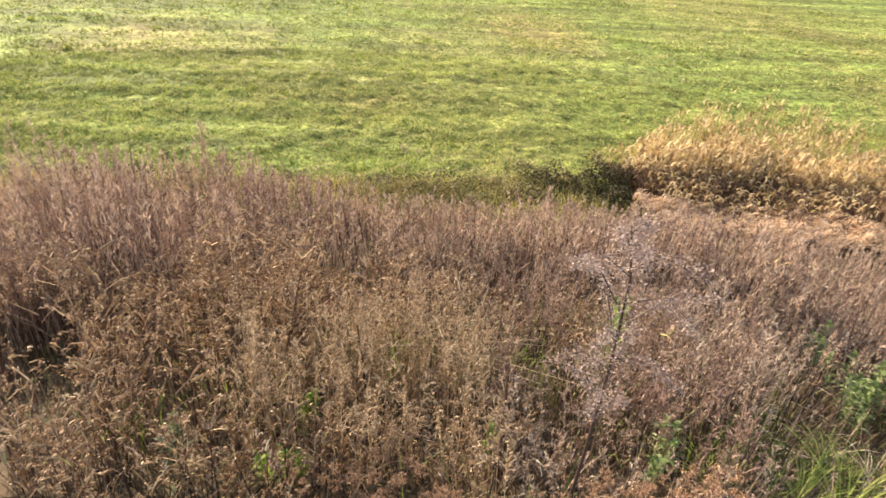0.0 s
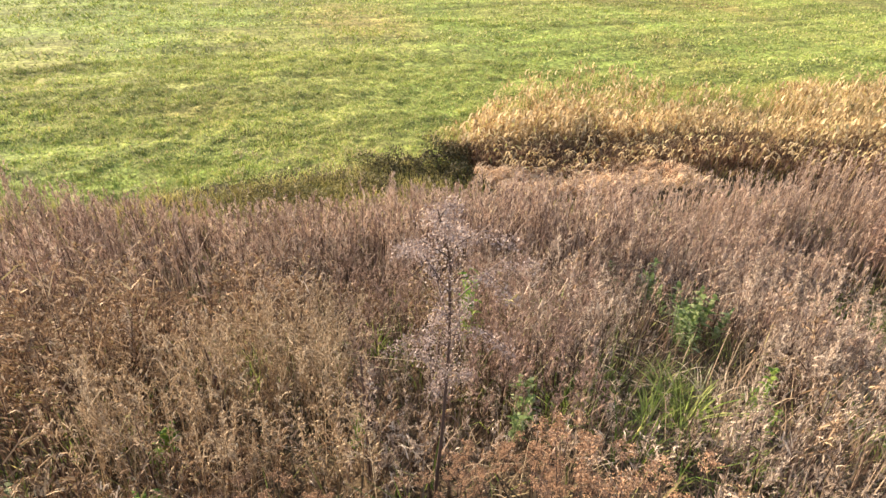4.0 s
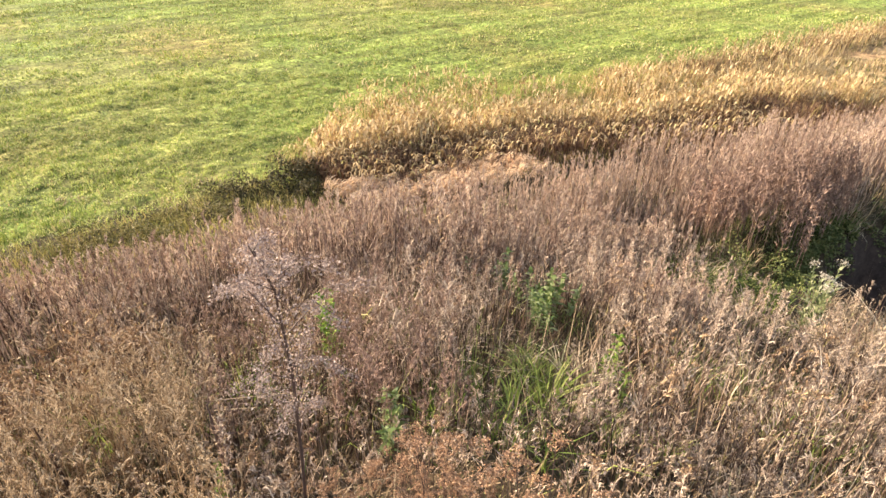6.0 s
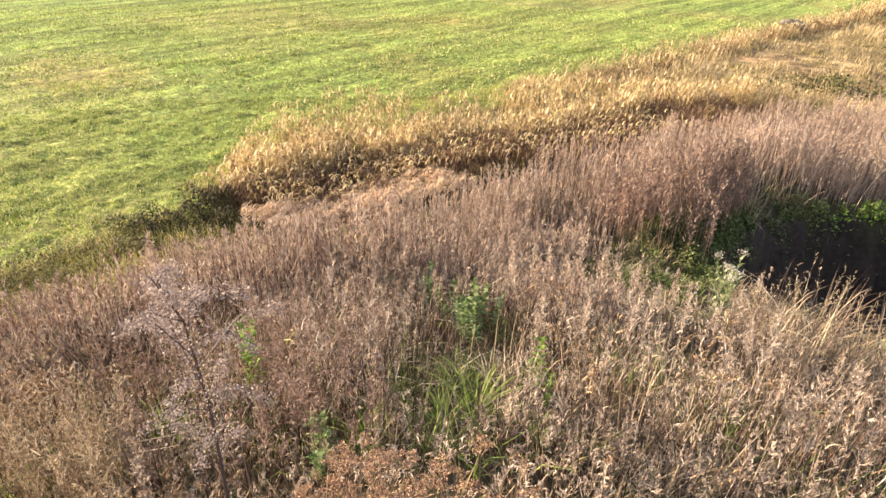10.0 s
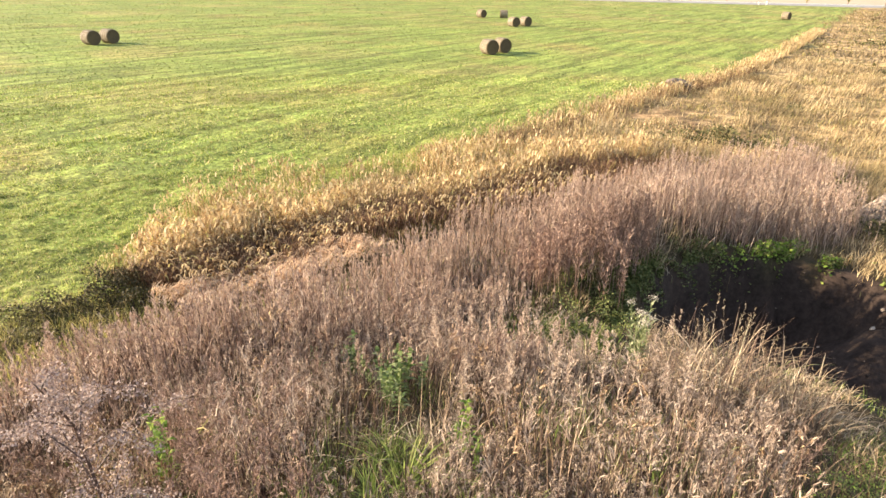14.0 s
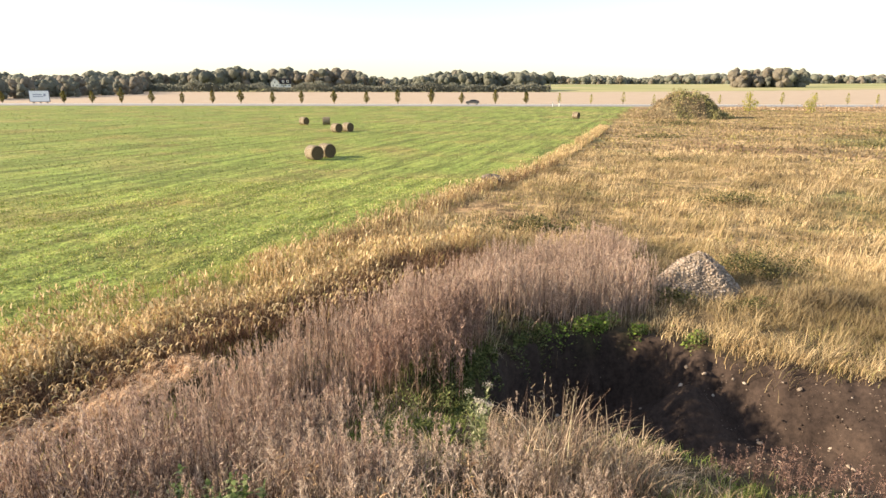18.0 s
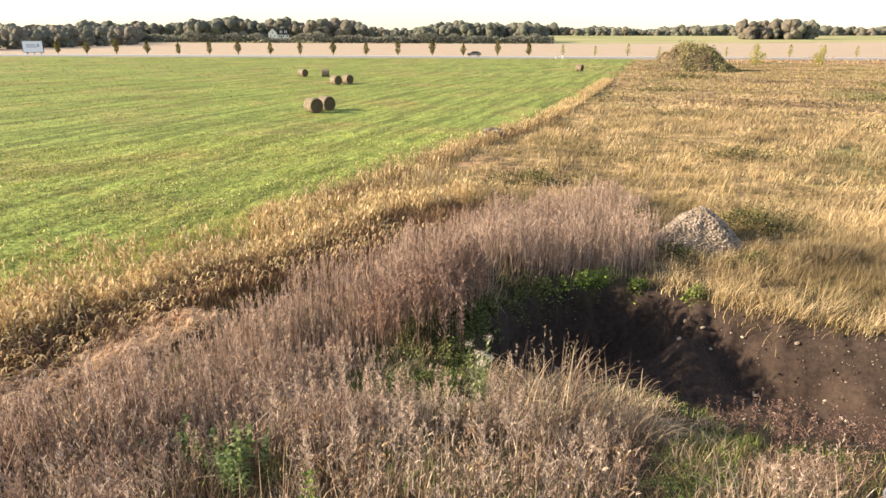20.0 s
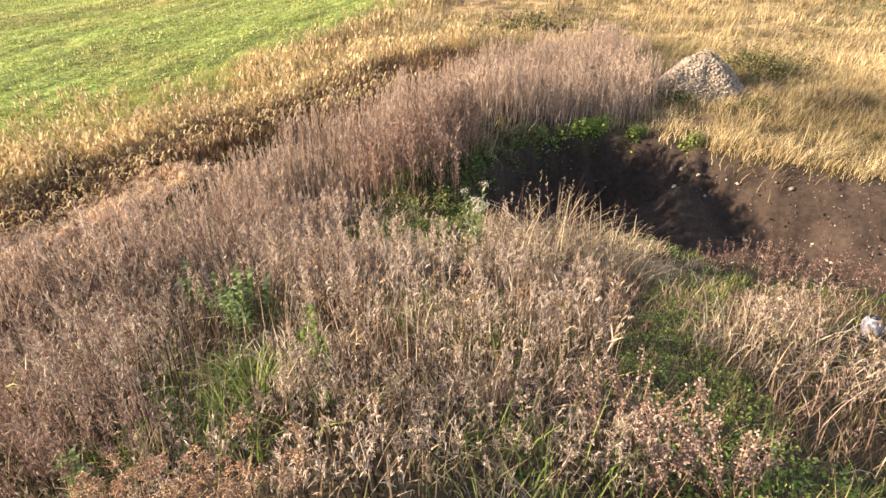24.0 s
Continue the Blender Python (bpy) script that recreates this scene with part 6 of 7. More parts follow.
def house():
    root = tagged(new("house"), "white two-storey house with a dark pitched roof before the wood", "house")
    root.matrix_basis = pose(-168, 684, float(height(-168.0, 684.0)) - 0.2, 0, 0, 12)
    for name, x0, x1, y0, y1, e, rid, along in (("wall", -1.5, 10, -4, 5, 3.4, 9.0, True), ("wall", -10, -1.5, -6, 4, 4.8, 9.2, False)):
        bm = box(bmesh.new(), (x0, y0, -0.3), (x1, y1, e))
        if along:
            for gx in (x0, x1 - 0.3):
                v = [bm.verts.new(p) for p in ((gx, y0, e), (gx, y1, e), (gx, (y0 + y1) / 2, rid - 0.2), (gx + 0.3, y0, e), (gx + 0.3, y1, e), (gx + 0.3, (y0 + y1) / 2, rid - 0.2))]
                for f in ((0, 1, 2), (5, 4, 3), (0, 2, 5, 3), (1, 4, 5, 2)):
                    bm.faces.new([v[k] for k in f])
        else:
            for gy in (y0, y1 - 0.3):
                v = [bm.verts.new(p) for p in ((x0, gy, e), (x1, gy, e), ((x0 + x1) / 2, gy, rid - 0.2), (x0, gy + 0.3, e), (x1, gy + 0.3, e), ((x0 + x1) / 2, gy + 0.3, rid - 0.2))]
                for f in ((0, 1, 2), (5, 4, 3), (0, 2, 5, 3), (1, 4, 5, 2)):
                    bm.faces.new([v[k] for k in f])
        part(name, bm, M_WALL, root)
        bm = bmesh.new()
        if along:
            ym = (y0 + y1) / 2
            pts = [(x0 - 0.5, y0 - 0.5, e - 0.3), (x1 + 0.3, y0 - 0.5, e - 0.3), (x1 + 0.3, ym, rid), (x0 - 0.5, ym, rid), (x0 - 0.5, y1 + 0.5, e - 0.3), (x1 + 0.3, y1 + 0.5, e - 0.3)]
        else:
            xm = (x0 + x1) / 2
            pts = [(x0 - 0.4, y0 - 0.6, e - 0.3), (x0 - 0.4, y1 + 0.4, e - 0.3), (xm, y1 + 0.4, rid), (xm, y0 - 0.6, rid), (x1 + 0.4, y0 - 0.6, e - 0.3), (x1 + 0.4, y1 + 0.4, e - 0.3)]
        v = [bm.verts.new(p) for p in pts]
        bm.faces.new((v[0], v[1], v[2], v[3]))
        bm.faces.new((v[3], v[2], v[5], v[4]))
        bmesh.ops.solidify(bm, geom=bm.faces[:], thickness=0.25)
        r = part("roof", bm, M_ROOF, root)
    part("chimney", box(bmesh.new(), (3.6, 0.2, 8.0), (4.4, 1.0, 10.2)), plain("chimney_brick", (0.35, 0.2, 0.15), 0.8), r)
    for dx in (2.4, 6.9):
        d = part("dormer", box(bmesh.new(), (dx - 1.2, -3.9, 4.6), (dx + 1.2, 0.2, 7.0)), M_WALL, root)
        part("pane", box(bmesh.new(), (dx - 0.6, -3.98, 5.1), (dx + 0.6, -3.88, 6.4)), M_GLASS, d)
        part("dormer_roof", box(bmesh.new(), (dx - 1.5, -4.2, 7.0), (dx + 1.5, 0.6, 7.25)), M_ROOF, d)
    for wx, wy, wz, ww, wh in ((1.0, -4, 1.0, 1.4, 1.4), (4.6, -4, 1.0, 1.4, 1.4), (8.4, -4, 1.0, 1.4, 1.4), (-7.8, -6, 1.0, 1.3, 1.4), (-3.8, -6, 1.0, 1.3, 1.4), (-5.8, -6, 4.2, 1.3, 1.3)):
        w = part("window", box(bmesh.new(), (wx - ww / 2, wy - 0.06, wz), (wx + ww / 2, wy + 0.05, wz + wh)), M_PAINT, root)
        part("pane", box(bmesh.new(), (wx - ww / 2 + 0.1, wy - 0.075, wz + 0.1), (wx + ww / 2 - 0.1, wy - 0.05, wz + wh - 0.1)), M_GLASS, w)
    part("door", box(bmesh.new(), (2.2, -4.08, 0), (3.3, -3.95, 2.1)), M_BARK, root)


house()
M_CAR = plain("grey_brown_car_paint", (0.13, 0.11, 0.10), 0.3, 0.3, vary=0.08, spec=0.6)
M_TYRE = plain("tyre_rubber", (0.02, 0.02, 0.02), 0.8)
M_ALLOY = plain("alloy_rim", (0.5, 0.5, 0.52), 0.3, 0.8)
M_LAMP = plain("headlight_glass", (0.75, 0.76, 0.74), 0.15)
M_RED = plain("tail_light", (0.45, 0.03, 0.02), 0.3)


def car():
    root = tagged(new("car"), "dark grey-brown hatchback car on the country road", "car")
    side = [(-2.1, 0.35), (-2.15, 0.75), (-1.95, 0.98), (-1.1, 1.06), (-0.45, 1.46), (0.9, 1.5), (1.75, 1.2), (2.05, 0.95), (2.1, 0.4)]
    bm = bmesh.new()
    rings = []
    for y, s in ((-0.86, 0.96), (-0.8, 1.0), (0.8, 1.0), (0.86, 0.96)):
        rings.append([bm.verts.new((px * s, y * (0.86 if pz > 1.1 else 1), 0.35 + (pz - 0.35) * s)) for px, pz in side])
    n = len(side)
    for a, b in zip(rings, rings[1:]):
        for k in range(n):
            bm.faces.new((a[k], a[(k + 1) % n], b[(k + 1) % n], b[k]))
    bm.faces.new(rings[0])
    bm.faces.new(rings[-1][::-1])
    bmesh.ops.recalc_face_normals(bm, faces=bm.faces)
    part("body", bm, M_CAR, root)
    for s in (-1, 1):
        for x0, x1 in ((-0.85, 0.12), (0.2, 1.15)):
            bm = bmesh.new()
            top0 = 1.38 if x0 > 0 else 1.2
            q = [bm.verts.new((px, s * yy, pz)) for px, pz, yy in ((x0, 1.04, 0.87), (x1, 1.04, 0.87), (x1 - (0.1 if x0 > 0 else 0), 1.4, 0.775), (x0 + (0.45 if x0 < 0 else 0), 1.4, 0.775))]
            bm.faces.new(q)
            bmesh.ops.solidify(bm, geom=bm.faces[:], thickness=0.02)
            part("side_window", bm, M_GLASS, root)
        for wx in (-1.3, 1.3):
            bm = bmesh.new()
            bmesh.ops.create_cone(bm, cap_ends=True, segments=24, radius1=0.32, radius2=0.32, depth=0.2, matrix=pose(wx, s * 0.78, 0.32, 90))
            w = part("tyre", bm, M_TYRE, root)
            bm = bmesh.new()
            bmesh.ops.create_cone(bm, cap_ends=True, segments=20, radius1=0.21, radius2=0.19, depth=0.22, matrix=pose(wx, s * 0.785, 0.32, 90))
            part("rim", bm, M_ALLOY, w)
        part("headlight", box(bmesh.new(), (-2.14, s * 0.62 - 0.17, 0.68), (-2.0, s * 0.62 + 0.17, 0.86), 0.02), M_LAMP, root)
        part("tail_light", box(bmesh.new(), (1.98, s * 0.7 - 0.1, 0.85), (2.1, s * 0.7 + 0.1, 1.05), 0.02), M_RED, root)
    bm = bmesh.new()
    q = [bm.verts.new(p) for p in ((-1.06, -0.72, 1.09), (-1.06, 0.72, 1.09), (-0.52, 0.66, 1.43), (-0.52, -0.66, 1.43))]
    bm.faces.new(q)
    bmesh.ops.solidify(bm, geom=bm.faces[:], thickness=0.03)
    part("windscreen", bm, M_GLASS, root)
    root.matrix_basis = pose(9.0, ROAD_Y - 1.6, 0.46)


car()

# ---- single plants and finds on the near slope ----
def tall_weed():
    """The lone dark stalk with drooping pale seed plumes in front of the camera."""
    x, y = -1.27, 1.03
    z0 = float(height(x, y)) - 0.05
    root = tagged(new("tall_weed"), "tall lone goldenrod with a dark stalk and pale fluffy seed heads", "weed")
    root.matrix_basis = pose(x, y, z0)
    top = 5.03 - z0
    spine = [(0.0, -0.02, 0), (-0.005, 0.0, top * 0.3), (0.005, -0.01, top * 0.6), (0.03, -0.06, top * 0.85), (0.08, -0.165, top)]
    bm = bmesh.new()
    trunk_mesh(bm, spine, [0.0062, 0.0056, 0.0046, 0.0032, 0.0014], 7)
    part("stalk", bm, M_STEM, root, "dark brown woody stalk")
    r = random.Random(9)
    P = np.array(spine)
    for i in range(20):
        t = 0.36 + 0.62 * (i / 19)
        k = t * top
        c = np.array([np.interp(k, P[:, 2], P[:, a]) for a in (0, 1, 2)])
        a = i * 2.4 + r.uniform(-0.5, 0.5)
        L = (0.30 - 0.20 * abs(t - 0.66) / 0.34) * r.uniform(0.7, 1.1) * (0.55 if t > 0.9 else 1) * (0.7 if t < 0.5 else 1)
        mid = c + np.array([math.cos(a) * L * 0.5, math.sin(a) * L * 0.5, L * 0.42])
        end = c + np.array([math.cos(a) * L * 0.95, math.sin(a) * L * 0.95, L * 0.35])
        bm = bmesh.new()
        trunk_mesh(bm, [tuple(c), tuple(mid), tuple(end)], [0.0028, 0.002, 0.0008], 5)
        b = part("branch", bm, M_STEM, root)
        if t > 0.44:
            n = 330
            u = rng.uniform(0.25, 1.05, n)
            C = np.where((u < 0.5)[:, None], c + (mid - c) * (u * 2)[:, None], mid + (end - mid) * ((u - 0.5) * 2)[:, None]) + rng.normal(0, 0.012, (n, 3)) - np.array([0, 0, 0.01])
            bag = Bag()
            leaves(bag, C, rng.uniform(0.004, 0.0095, n))
            tagged(part_of("seed_plume", bag.mesh("seed_plume", M_PLUME), b, "pale fluffy seed plume"), kind="stuff")
    n = 1300
    k = rng.uniform(0.5, 1.0, n) * top
    C = np.stack([np.interp(k, P[:, 2], P[:, 0]), np.interp(k, P[:, 2], P[:, 1]), k], -1) + rng.normal(0, 0.026, (n, 3))
    bag = Bag()
    leaves(bag, C, rng.uniform(0.004, 0.0095, n))
    tagged(part_of("seed_head", bag.mesh("seed_head", M_PLUME), root, "pale fluffy seed head"), kind="stuff")


tall_weed()


def tansy(seed):
    """A clump of stalks with flat rusty seed heads."""
    root = tagged(new("tansy"), "dried tansy clump with flat rusty seed heads", "weed", "tansy clumps on the slope")
    r = np.random.default_rng(seed)
    for i in range(8):
        a, d = r.uniform(0, 6.28), r.uniform(0.02, 0.16)
        bx, by = d * math.cos(a), d * math.sin(a)
        h = r.uniform(0.45, 0.7)
        tx, ty = bx * 1.9, by * 1.9
        bm = bmesh.new()
        trunk_mesh(bm, [(bx, by, -0.05), ((bx + tx) / 2, (by + ty) / 2, h * 0.55), (tx, ty, h)], [0.004, 0.0035, 0.002], 5)
        s = part("stalk", bm, M_STEM, root)
        bag = Bag()
        C = []
        for k in range(13):
            q, rad = r.uniform(0, 6.28), math.sqrt(r.uniform(0, 1)) * 0.06
            c = np.array([tx + rad * math.cos(q), ty + rad * math.sin(q), h + 0.02 - rad * 0.25])
            blades(bag, np.array([[tx, ty, h - 0.06]]), np.linalg.norm(c - np.array([tx, ty, h - 0.06])), 0.002, q, 0.6, 1)
            n = 26
            d3 = r.normal(0, 1, (n, 3)) * np.array([0.010, 0.010, 0.005])
            C.append(c + d3)
        leaves(bag, np.concatenate(C), r.uniform(0.006, 0.012, 13 * 26), 0.4)
        part_of("seed_head", bag.mesh("seed_head", M_UMBEL), s, "flat rusty seed head")
    n = 36
    bag = Bag()
    k = r.uniform(0.05, 0.35, n)
    blades(bag, np.stack([r.normal(0, 0.1, n), r.normal(0, 0.1, n), k], -1), r.uniform(0.05, 0.1, n), 0.006, r.uniform(0, 6.28, n), r.uniform(0.6, 1.2, n), 2)
    tagged(part_of("foliage", bag.mesh("foliage", M_GAP_LITTER), root, "withered leaves"), kind="stuff")
    return root


kinds = [tansy(400 + i) for i in range(4)]
TANSY = [(-1.05, 1.3), (-0.85, 1.24), (-0.7, 1.22), (-0.52, 1.19), (-1.25, 1.13), (-1.05, 0.98), (-1.13, 1.38), (-0.88, 1.08), (-0.95, 1.2), (-0.72, 1.36), (-0.6, 1.3), (-1.12, 0.84), (-1.2, 0.66), (-1.38, 0.57), (-1.58, 0.52), (-1.42, 0.38), (-1.76, 0.3), (-1.2, 1.24), (-1.7, 0.45), (-1.0, 1.42), (-1.3, 0.48), (-1.5, 0.68), (-1.15, 1.02), (-0.78, 1.1)]
for i, (x, y) in enumerate(TANSY):
    m = pose(x, y, float(height(x, y)), 0, 0, 77 * i) @ Matrix.Scale(0.54 + 0.04 * (i % 5), 4)
    if i < 4:
        kinds[i].matrix_basis = m
    else:
        copy_thing(kinds[i % 4], m)


def grass_tuft(seed, mat, count, h, label):
    bag = Bag()
    r = np.random.default_rng(seed)
    a, d = r.uniform(0, 6.28, count), r.uniform(0, 0.1, count)
    P = np.stack([d * np.cos(a), d * np.sin(a), 0 * a - 0.02], -1)
    blades(bag, P, r.uniform(0.5, 1.1, count) * h, r.uniform(0.012, 0.026, count), a + r.normal(0, 0.9, count), r.uniform(0.25, 1.3, count), 5, 0.25, 0.5)
    return tagged(new("grass_tuft", bag.mesh("grass_tuft", mat)), label, "grass tuft", "tufts on the slope")


tuft_kinds = [grass_tuft(500 + i, M_TUFT, 48, 0.7, "fresh green tuft of broad-bladed grass") for i in range(3)]
TUFTS = [(-1.15, 2.5), (-1.3, 3.2), (-1.07, 2.75), (-2.5, 3.7), (-1.5, 2.4), (-1.35, 2.0), (-0.65, 2.55), (-1.55, 3.7), (-1.0, 2.1), (1.7, 1.75), (-2.3, 3.4), (-2.9, 2.1), (-1.9, 3.2), (-0.35, 2.7), (-3.4, 3.3), (0.4, 5.2), (-1.35, 7.3), (-0.6, 9.3), (3.4, 3.2), (3.0, 2.2)]
for i, (x, y) in enumerate(TUFTS):
    m = pose(x, y, float(height(x, y)), 0, 0, 50 * i) @ Matrix.Scale(0.5 + 0.07 * (i % 4), 4)
    if i < 3:
        tuft_kinds[i].matrix_basis = m
    else:
        copy_thing(tuft_kinds[i % 3], m)


def leafy_herb(name, seed, h, w, stalks, mat, leaf, label, category):
    root = tagged(new(name), label, category)
    r = np.random.default_rng(seed)
    for i in range(stalks):
        a, d = r.uniform(0, 6.28), r.uniform(0, w * 0.5)
        bx, by, hh = d * math.cos(a), d * math.sin(a), h * r.uniform(0.7, 1.05)
        bm = bmesh.new()
        trunk_mesh(bm, [(bx, by, -0.05), (bx * 1.3, by * 1.3, hh * 0.6), (bx * 1.5, by * 1.5, hh)], [0.004, 0.003, 0.0015], 5)
        s = part("stalk", bm, M_NETTLE, root)
        bag = Bag()
        n = 16
        t = np.linspace(0.3, 1, n)
        P = np.stack([bx * (1 + 0.5 * t), by * (1 + 0.5 * t), hh * t], -1)
        blades(bag, P, leaf * 1.25 * (1.25 - 0.6 * t) * r.uniform(0.7, 1.2, n), leaf * 0.6, np.arange(n) * 2.2 + r.uniform(-0.7, 0.7, n), r.uniform(0.8, 1.2, n), 3, 0.35, 0.45)
        part_of("leaves", bag.mesh("leaves", mat), s)
    return root


HERBS = [("nettle", -1.95, 5.2, 0.55, 0.7, 12, M_NETTLE, 0.09, "patch of green nettles among dry weeds", "nettles"),
         ("nettle", -2.6, 5.5, 0.42, 0.6, 8, M_NETTLE, 0.08, "patch of green nettles among dry weeds", "nettles"),
         ("nettle", -1.75, 4.7, 0.45, 0.3, 4, M_NETTLE, 0.08, "patch of green nettles among dry weeds", "nettles"),
         ("leafy_herb", -2.5, 2.57, 0.7, 0.12, 4, M_LIME, 0.06, "yellow-green leafy herb among dry weeds", "herb"),
         ("leafy_herb", -1.8, 1.1, 0.2, 0.14, 3, M_LIME, 0.04, "yellow-green leafy herb low in the weeds", "herb"),
         ("leafy_herb", -2.0, 0.35, 0.22, 0.25, 3, M_LIME, 0.05, "yellow-green leafy herb low in the weeds", "herb"),
         ("leafy_herb", -0.75, 3.4, 0.4, 0.3, 4, M_LIME, 0.06, "yellow-green leafy herb low in the weeds", "herb"),
         ("leafy_herb", -1.46, 1.8, 0.26, 0.22, 5, M_NETTLE, 0.05, "fresh green herb low beside the tansy", "herb"),
         ("leafy_herb", -2.5, 0.5, 0.24, 0.25, 3, M_LIME, 0.05, "yellow-green leafy herb low in the weeds", "herb"),
         ("leafy_herb", -2.35, -0.05, 0.4, 0.25, 4, M_THISTLE, 0.06, "grey-green leafy herb low in the brown weeds", "herb")]
for i, (nm, x, y, h, w, k, mat, leaf, label, cat) in enumerate(HERBS):
    leafy_herb(nm, 600 + i, h, w, k, mat, leaf, label, cat).matrix_basis = pose(x, y, float(height(x, y)), 0, 0, 40 * i)


def thistle():
    x, y = 0.47, 7.75
    z0 = float(height(x, y))
    root = tagged(new("thistle"), "green thistle with white fluffy seed heads at the pit edge", "thistle")
    root.matrix_basis = pose(x, y, z0)
    h = 1.92 - z0
    r = np.random.default_rng(77)
    for i in range(7):
        a, d = r.uniform(0, 6.28), r.uniform(0.02, 0.2)
        tx, ty, hh = d * 1.8 * math.cos(a), d * 1.8 * math.sin(a), h * r.uniform(0.85, 1.03)
        bm = bmesh.new()
        trunk_mesh(bm, [(d * math.cos(a) * 0.4, d * math.sin(a) * 0.4, -0.05), (tx * 0.7, ty * 0.7, hh * 0.6), (tx, ty, hh)], [0.006, 0.005, 0.003], 6)
        s = part("stalk", bm, M_THISTLE, root)
        bag = Bag()
        n = 30
        t = np.linspace(0.1, 0.92, n)
        blades(bag, np.stack([tx * t, ty * t, hh * t], -1), 0.2 * (1.15 - 0.7 * t), 0.035, np.arange(n) * 2.4, r.uniform(0.6, 1.1, n), 3, 0.15, 0.6)
        part_of("leaves", bag.mesh("leaves", M_THISTLE), s)
        bag = Bag()
        C = np.array([tx, ty, hh]) + r.normal(0, 1, (90, 3)) * np.array([0.035, 0.035, 0.018])
        leaves(bag, C, r.uniform(0.010, 0.022, 90))
        tagged(part_of("seed_head", bag.mesh("seed_head", M_FLUFF), s, "white fluffy seed head"), kind="stuff")


M_FLUFF = plant_material("white_seed_fluff", [(0, (0.32, 0.28, 0.22)), (1, (0.62, 0.57, 0.49))], 0.3)
thistle()


def fallen_stalks():
    r = np.random.default_rng(88)
    for i in range(4):
        x, y = -2.3 + r.normal(0, 0.16), 1.38 + r.normal(0, 0.10)
        z = float(height(x, y)) + 0.42 + r.uniform(-0.05, 0.08)
        L = r.uniform(0.5, 0.95)
        bm = bmesh.new()
        trunk_mesh(bm, [(0, 0, -L / 2), (0.02, 0.01, 0), (0.0, 0.0, L / 2)], [0.0022, 0.002, 0.001], 6)
        me = bpy.data.meshes.new("fallen_stalk")
        bm.to_mesh(me)
        bm.free()
        me.materials.append(M_STALK)
        ob = tagged(new("fallen_stalk", me), "bleached fallen stalk lying across the weeds", "stalk", "fallen stalks")
        ob.matrix_basis = pose(x, y, z, 0, 84 + r.normal(0, 6), 40 + r.normal(0, 22))


fallen_stalks()


def dark_stalks():
    """Single dark woody stems that stand out of the weeds."""
    spots = [(-7.3, 1.1, 2.2), (-6.6, 0.3, 1.7), (-7.9, 0.2, 2.0), (-6.4, 2.0, 1.75), (-7.4, 1.8, 1.8), (-1.62, 1.02, 1.05), (-2.6, 0.9, 1.0), (-8.0, -0.6, 2.1), (-5.9, 2.2, 1.5), (-2.3, 2.6, 0.9), (-8.6, 0.9, 2.0), (-3.0, 0.2, 0.95), (-8.3, -1.2, 2.2), (-7.0, -0.5, 1.9), (-6.1, 1.2, 1.6), (-6.9, 3.1, 1.6), (-5.6, 3.6, 1.4), (-7.7, 2.6, 1.7)]
    r = np.random.default_rng(99)
    for x, y, h in spots:
        root = tagged(new("dry_stalk"), "dark dry stalk standing above the weeds", "stalk", "dark stalks in the weeds")
        root.matrix_basis = pose(x, y, float(height(x, y)) - 0.05)
        h *= 0.95 if y < 0.5 and x < -6.5 else 0.62
        lx, ly = r.normal(-0.16, 0.06) * h, r.normal(-0.08, 0.08) * h
        bm = bmesh.new()
        trunk_mesh(bm, [(0, 0, 0), (lx * 0.4, ly * 0.4, h * 0.5), (lx, ly, h)], [0.011, 0.009, 0.003], 6)
        part("stem", bm, M_STEM, root)
        bag = Bag()
        weeds(bag, np.array([[lx * 0.2, ly * 0.2, h * 0.1]]), np.array([h * 0.85]), 26, 6, 0.014, 0.5, 0.13, 0.0, 0.003)
        tagged(part_of("seed_spray", bag.mesh("seed_spray", M_WEED), root), kind="stuff")


dark_stalks()


def mugwort_plume():
    """A feathery upright plume, paler than the rest."""
    bag = Bag()
    weeds(bag, np.array([[0, 0, 0.0]]), np.array([1.0]), 52, 18, 0.0085, 0.3, 0.2, 0.05, 0.006, (0.6, 1.2), curl=True)
    return tagged(new("mugwort_plume", bag.mesh("mugwort_plume", M_GREY)), "pale pink-grey mugwort plume on the slope", "weed", "mugwort plumes")


plumes = [mugwort_plume() for i in range(3)]
PLUMES = [(-0.45, 5.2), (-0.75, 4.6), (0.05, 5.6), (-1.35, 5.9), (-0.95, 5.6), (-0.3, 4.3), (-0.9, 3.7), (0.6, 4.4), (0.3, 3.6), (-0.1, 6.4), (-0.6, 6.3), (-1.1, 6.7), (0.35, 6.1), (-1.7, 6.5), (-1.5, 5.2), (0.6, 6.7), (-0.2, 7.0), (-0.9, 7.3), (0.7, 5.5), (-0.5, 5.8)]
for i, (x, y) in enumerate(PLUMES):
    m = pose(x, y, float(height(x, y)), rng.uniform(-8, 8), rng.uniform(-8, 8), 70 * i) @ Matrix.Scale(0.85 + 0.08 * (i % 4), 4)
    if i < 3:
        plumes[i].matrix_basis = m
    else:
        copy_thing(plumes[i % 3], m)


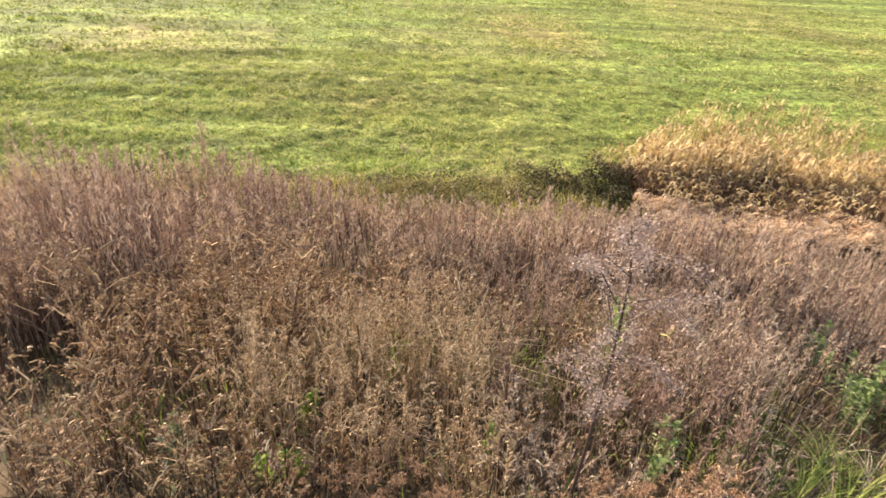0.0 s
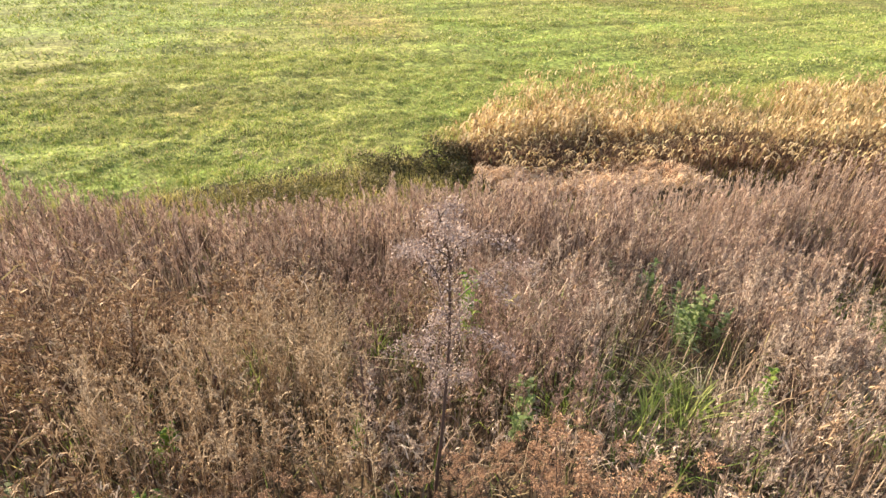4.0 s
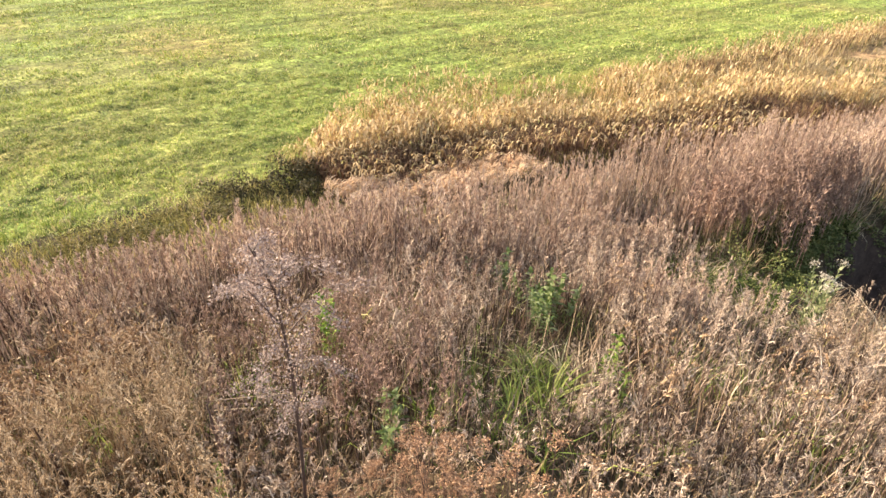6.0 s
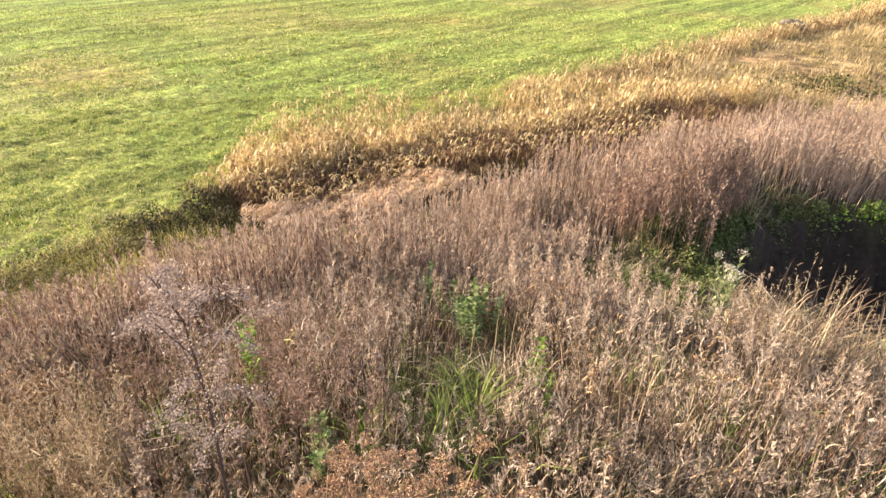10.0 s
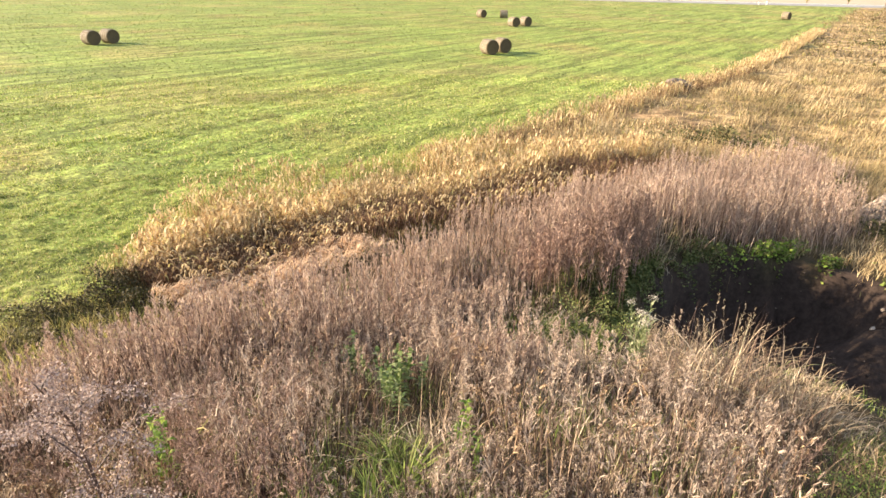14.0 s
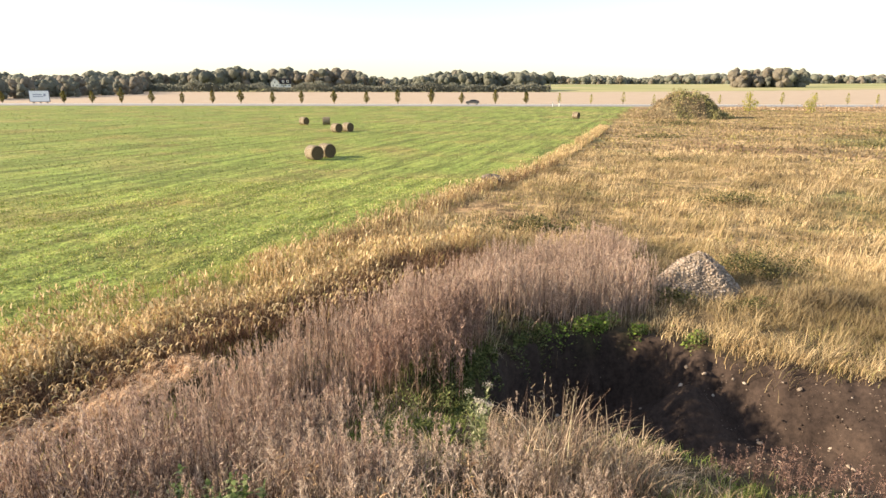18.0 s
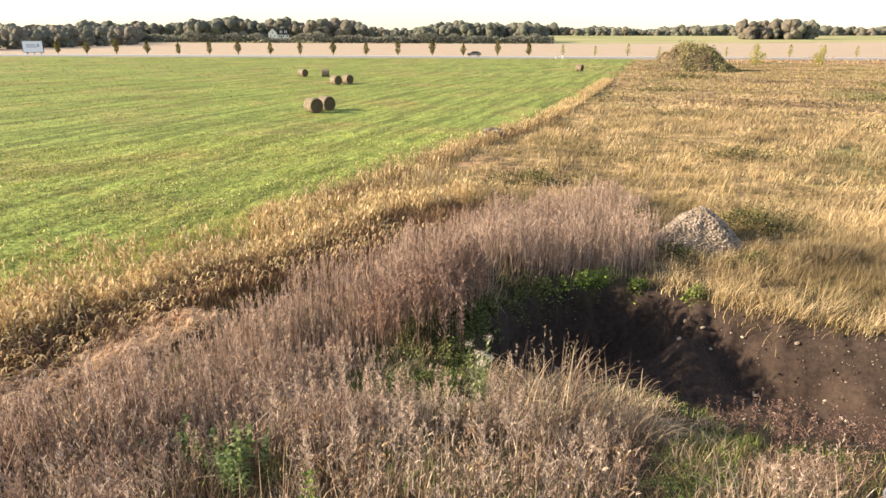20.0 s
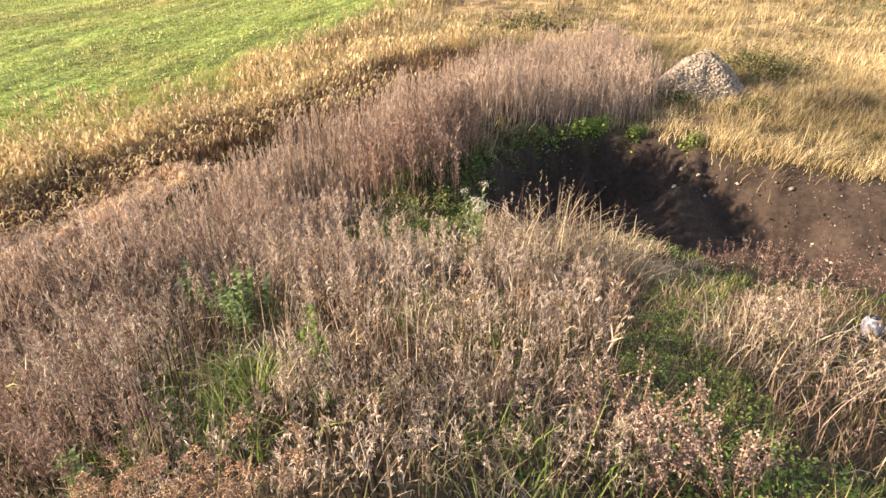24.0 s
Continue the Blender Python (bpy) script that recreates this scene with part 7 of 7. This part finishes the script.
def dock(x, y, h, seed):
    """Reddish-brown seed spikes before the path."""
    root = tagged(new("dock"), "dried dock with knobbly pink-brown seed spikes", "weed", "docks on the slope")
    root.matrix_basis = pose(x, y, float(height(x, y)) - 0.03)
    r = np.random.default_rng(seed)
    for i in range(9):
        a = r.uniform(0, 6.28)
        lx, ly, hh = 0.28 * math.cos(a) * r.uniform(0.3, 1), 0.28 * math.sin(a) * r.uniform(0.3, 1), h * r.uniform(0.65, 1.0)
        bm = bmesh.new()
        trunk_mesh(bm, [(0, 0, 0), (lx * 0.5, ly * 0.5, hh * 0.6), (lx, ly, hh)], [0.004, 0.003, 0.001], 5)
        s = part("stalk", bm, M_BROWN, root)
        n = 90
        t = r.uniform(0.45, 1.02, n)
        C = np.stack([lx * (0.5 + (t - 0.6) * 1.25), ly * (0.5 + (t - 0.6) * 1.25), hh * t], -1) + r.normal(0, 0.012, (n, 3))
        bag = Bag()
        leaves(bag, C, r.uniform(0.010, 0.020, n))
        tagged(part_of("seed_spike", bag.mesh("seed_spike", M_DOCK), s), kind="stuff")


M_DOCK = plant_material("dock_seeds", [(0, (0.15, 0.09, 0.07)), (0.5, (0.34, 0.225, 0.18)), (1, (0.54, 0.395, 0.33))], 0.25)
for i, (x, y, h) in enumerate(((0.78, 2.25, 0.5), (0.95, 2.3, 0.52), (1.03, 1.98, 0.46), (1.12, 1.88, 0.45), (1.1, 1.65, 0.36), (0.92, 1.8, 0.42))):
    dock(x, y, h, 700 + i)


def sack():
    """A crumpled white plastic sack with a dark mouth."""
    root = tagged(new("plastic_sack"), "crumpled white plastic sack lying in dry weeds", "sack")
    x, y = 4.2, 4.95
    root.matrix_basis = pose(x, y, float(height(x, y)) + 0.13, -6, 4, 25) @ Matrix.Diagonal((1.05, 1.0, 1.2, 1))
    bm = bmesh.new()
    bmesh.ops.create_icosphere(bm, subdivisions=5, radius=0.09)
    for v in bm.verts:
        q = v.co * 9
        v.co *= 1 + 0.3 * noise.noise(q) + 0.16 * noise.noise(q * 2.3) + 0.07 * abs(noise.noise(q * 5.1))
        v.co.z *= 1.25
        v.co.x = math.copysign(abs(v.co.x) ** 0.8 * 0.62, v.co.x)
        if v.co.z > 0.075:
            v.co.z = 0.075 + (v.co.z - 0.075) * 0.45 + 0.02 * noise.noise(q * 3)
    part("bag", bm, plain("dirty_white_plastic", (0.30, 0.29, 0.335), 0.5, vary=0.5, scale=14, bump=0.004), root)
    bm = bmesh.new()
    bmesh.ops.create_icosphere(bm, subdivisions=3, radius=0.036)
    for v in bm.verts:
        v.co = Vector((v.co.x * 1.3, v.co.y * 1.2, v.co.z * 0.45 + 0.088)) * (1 + 0.25 * noise.noise(v.co * 40))
    part("mouth", bm, M_BLACK, root, "dark open mouth")


sack()
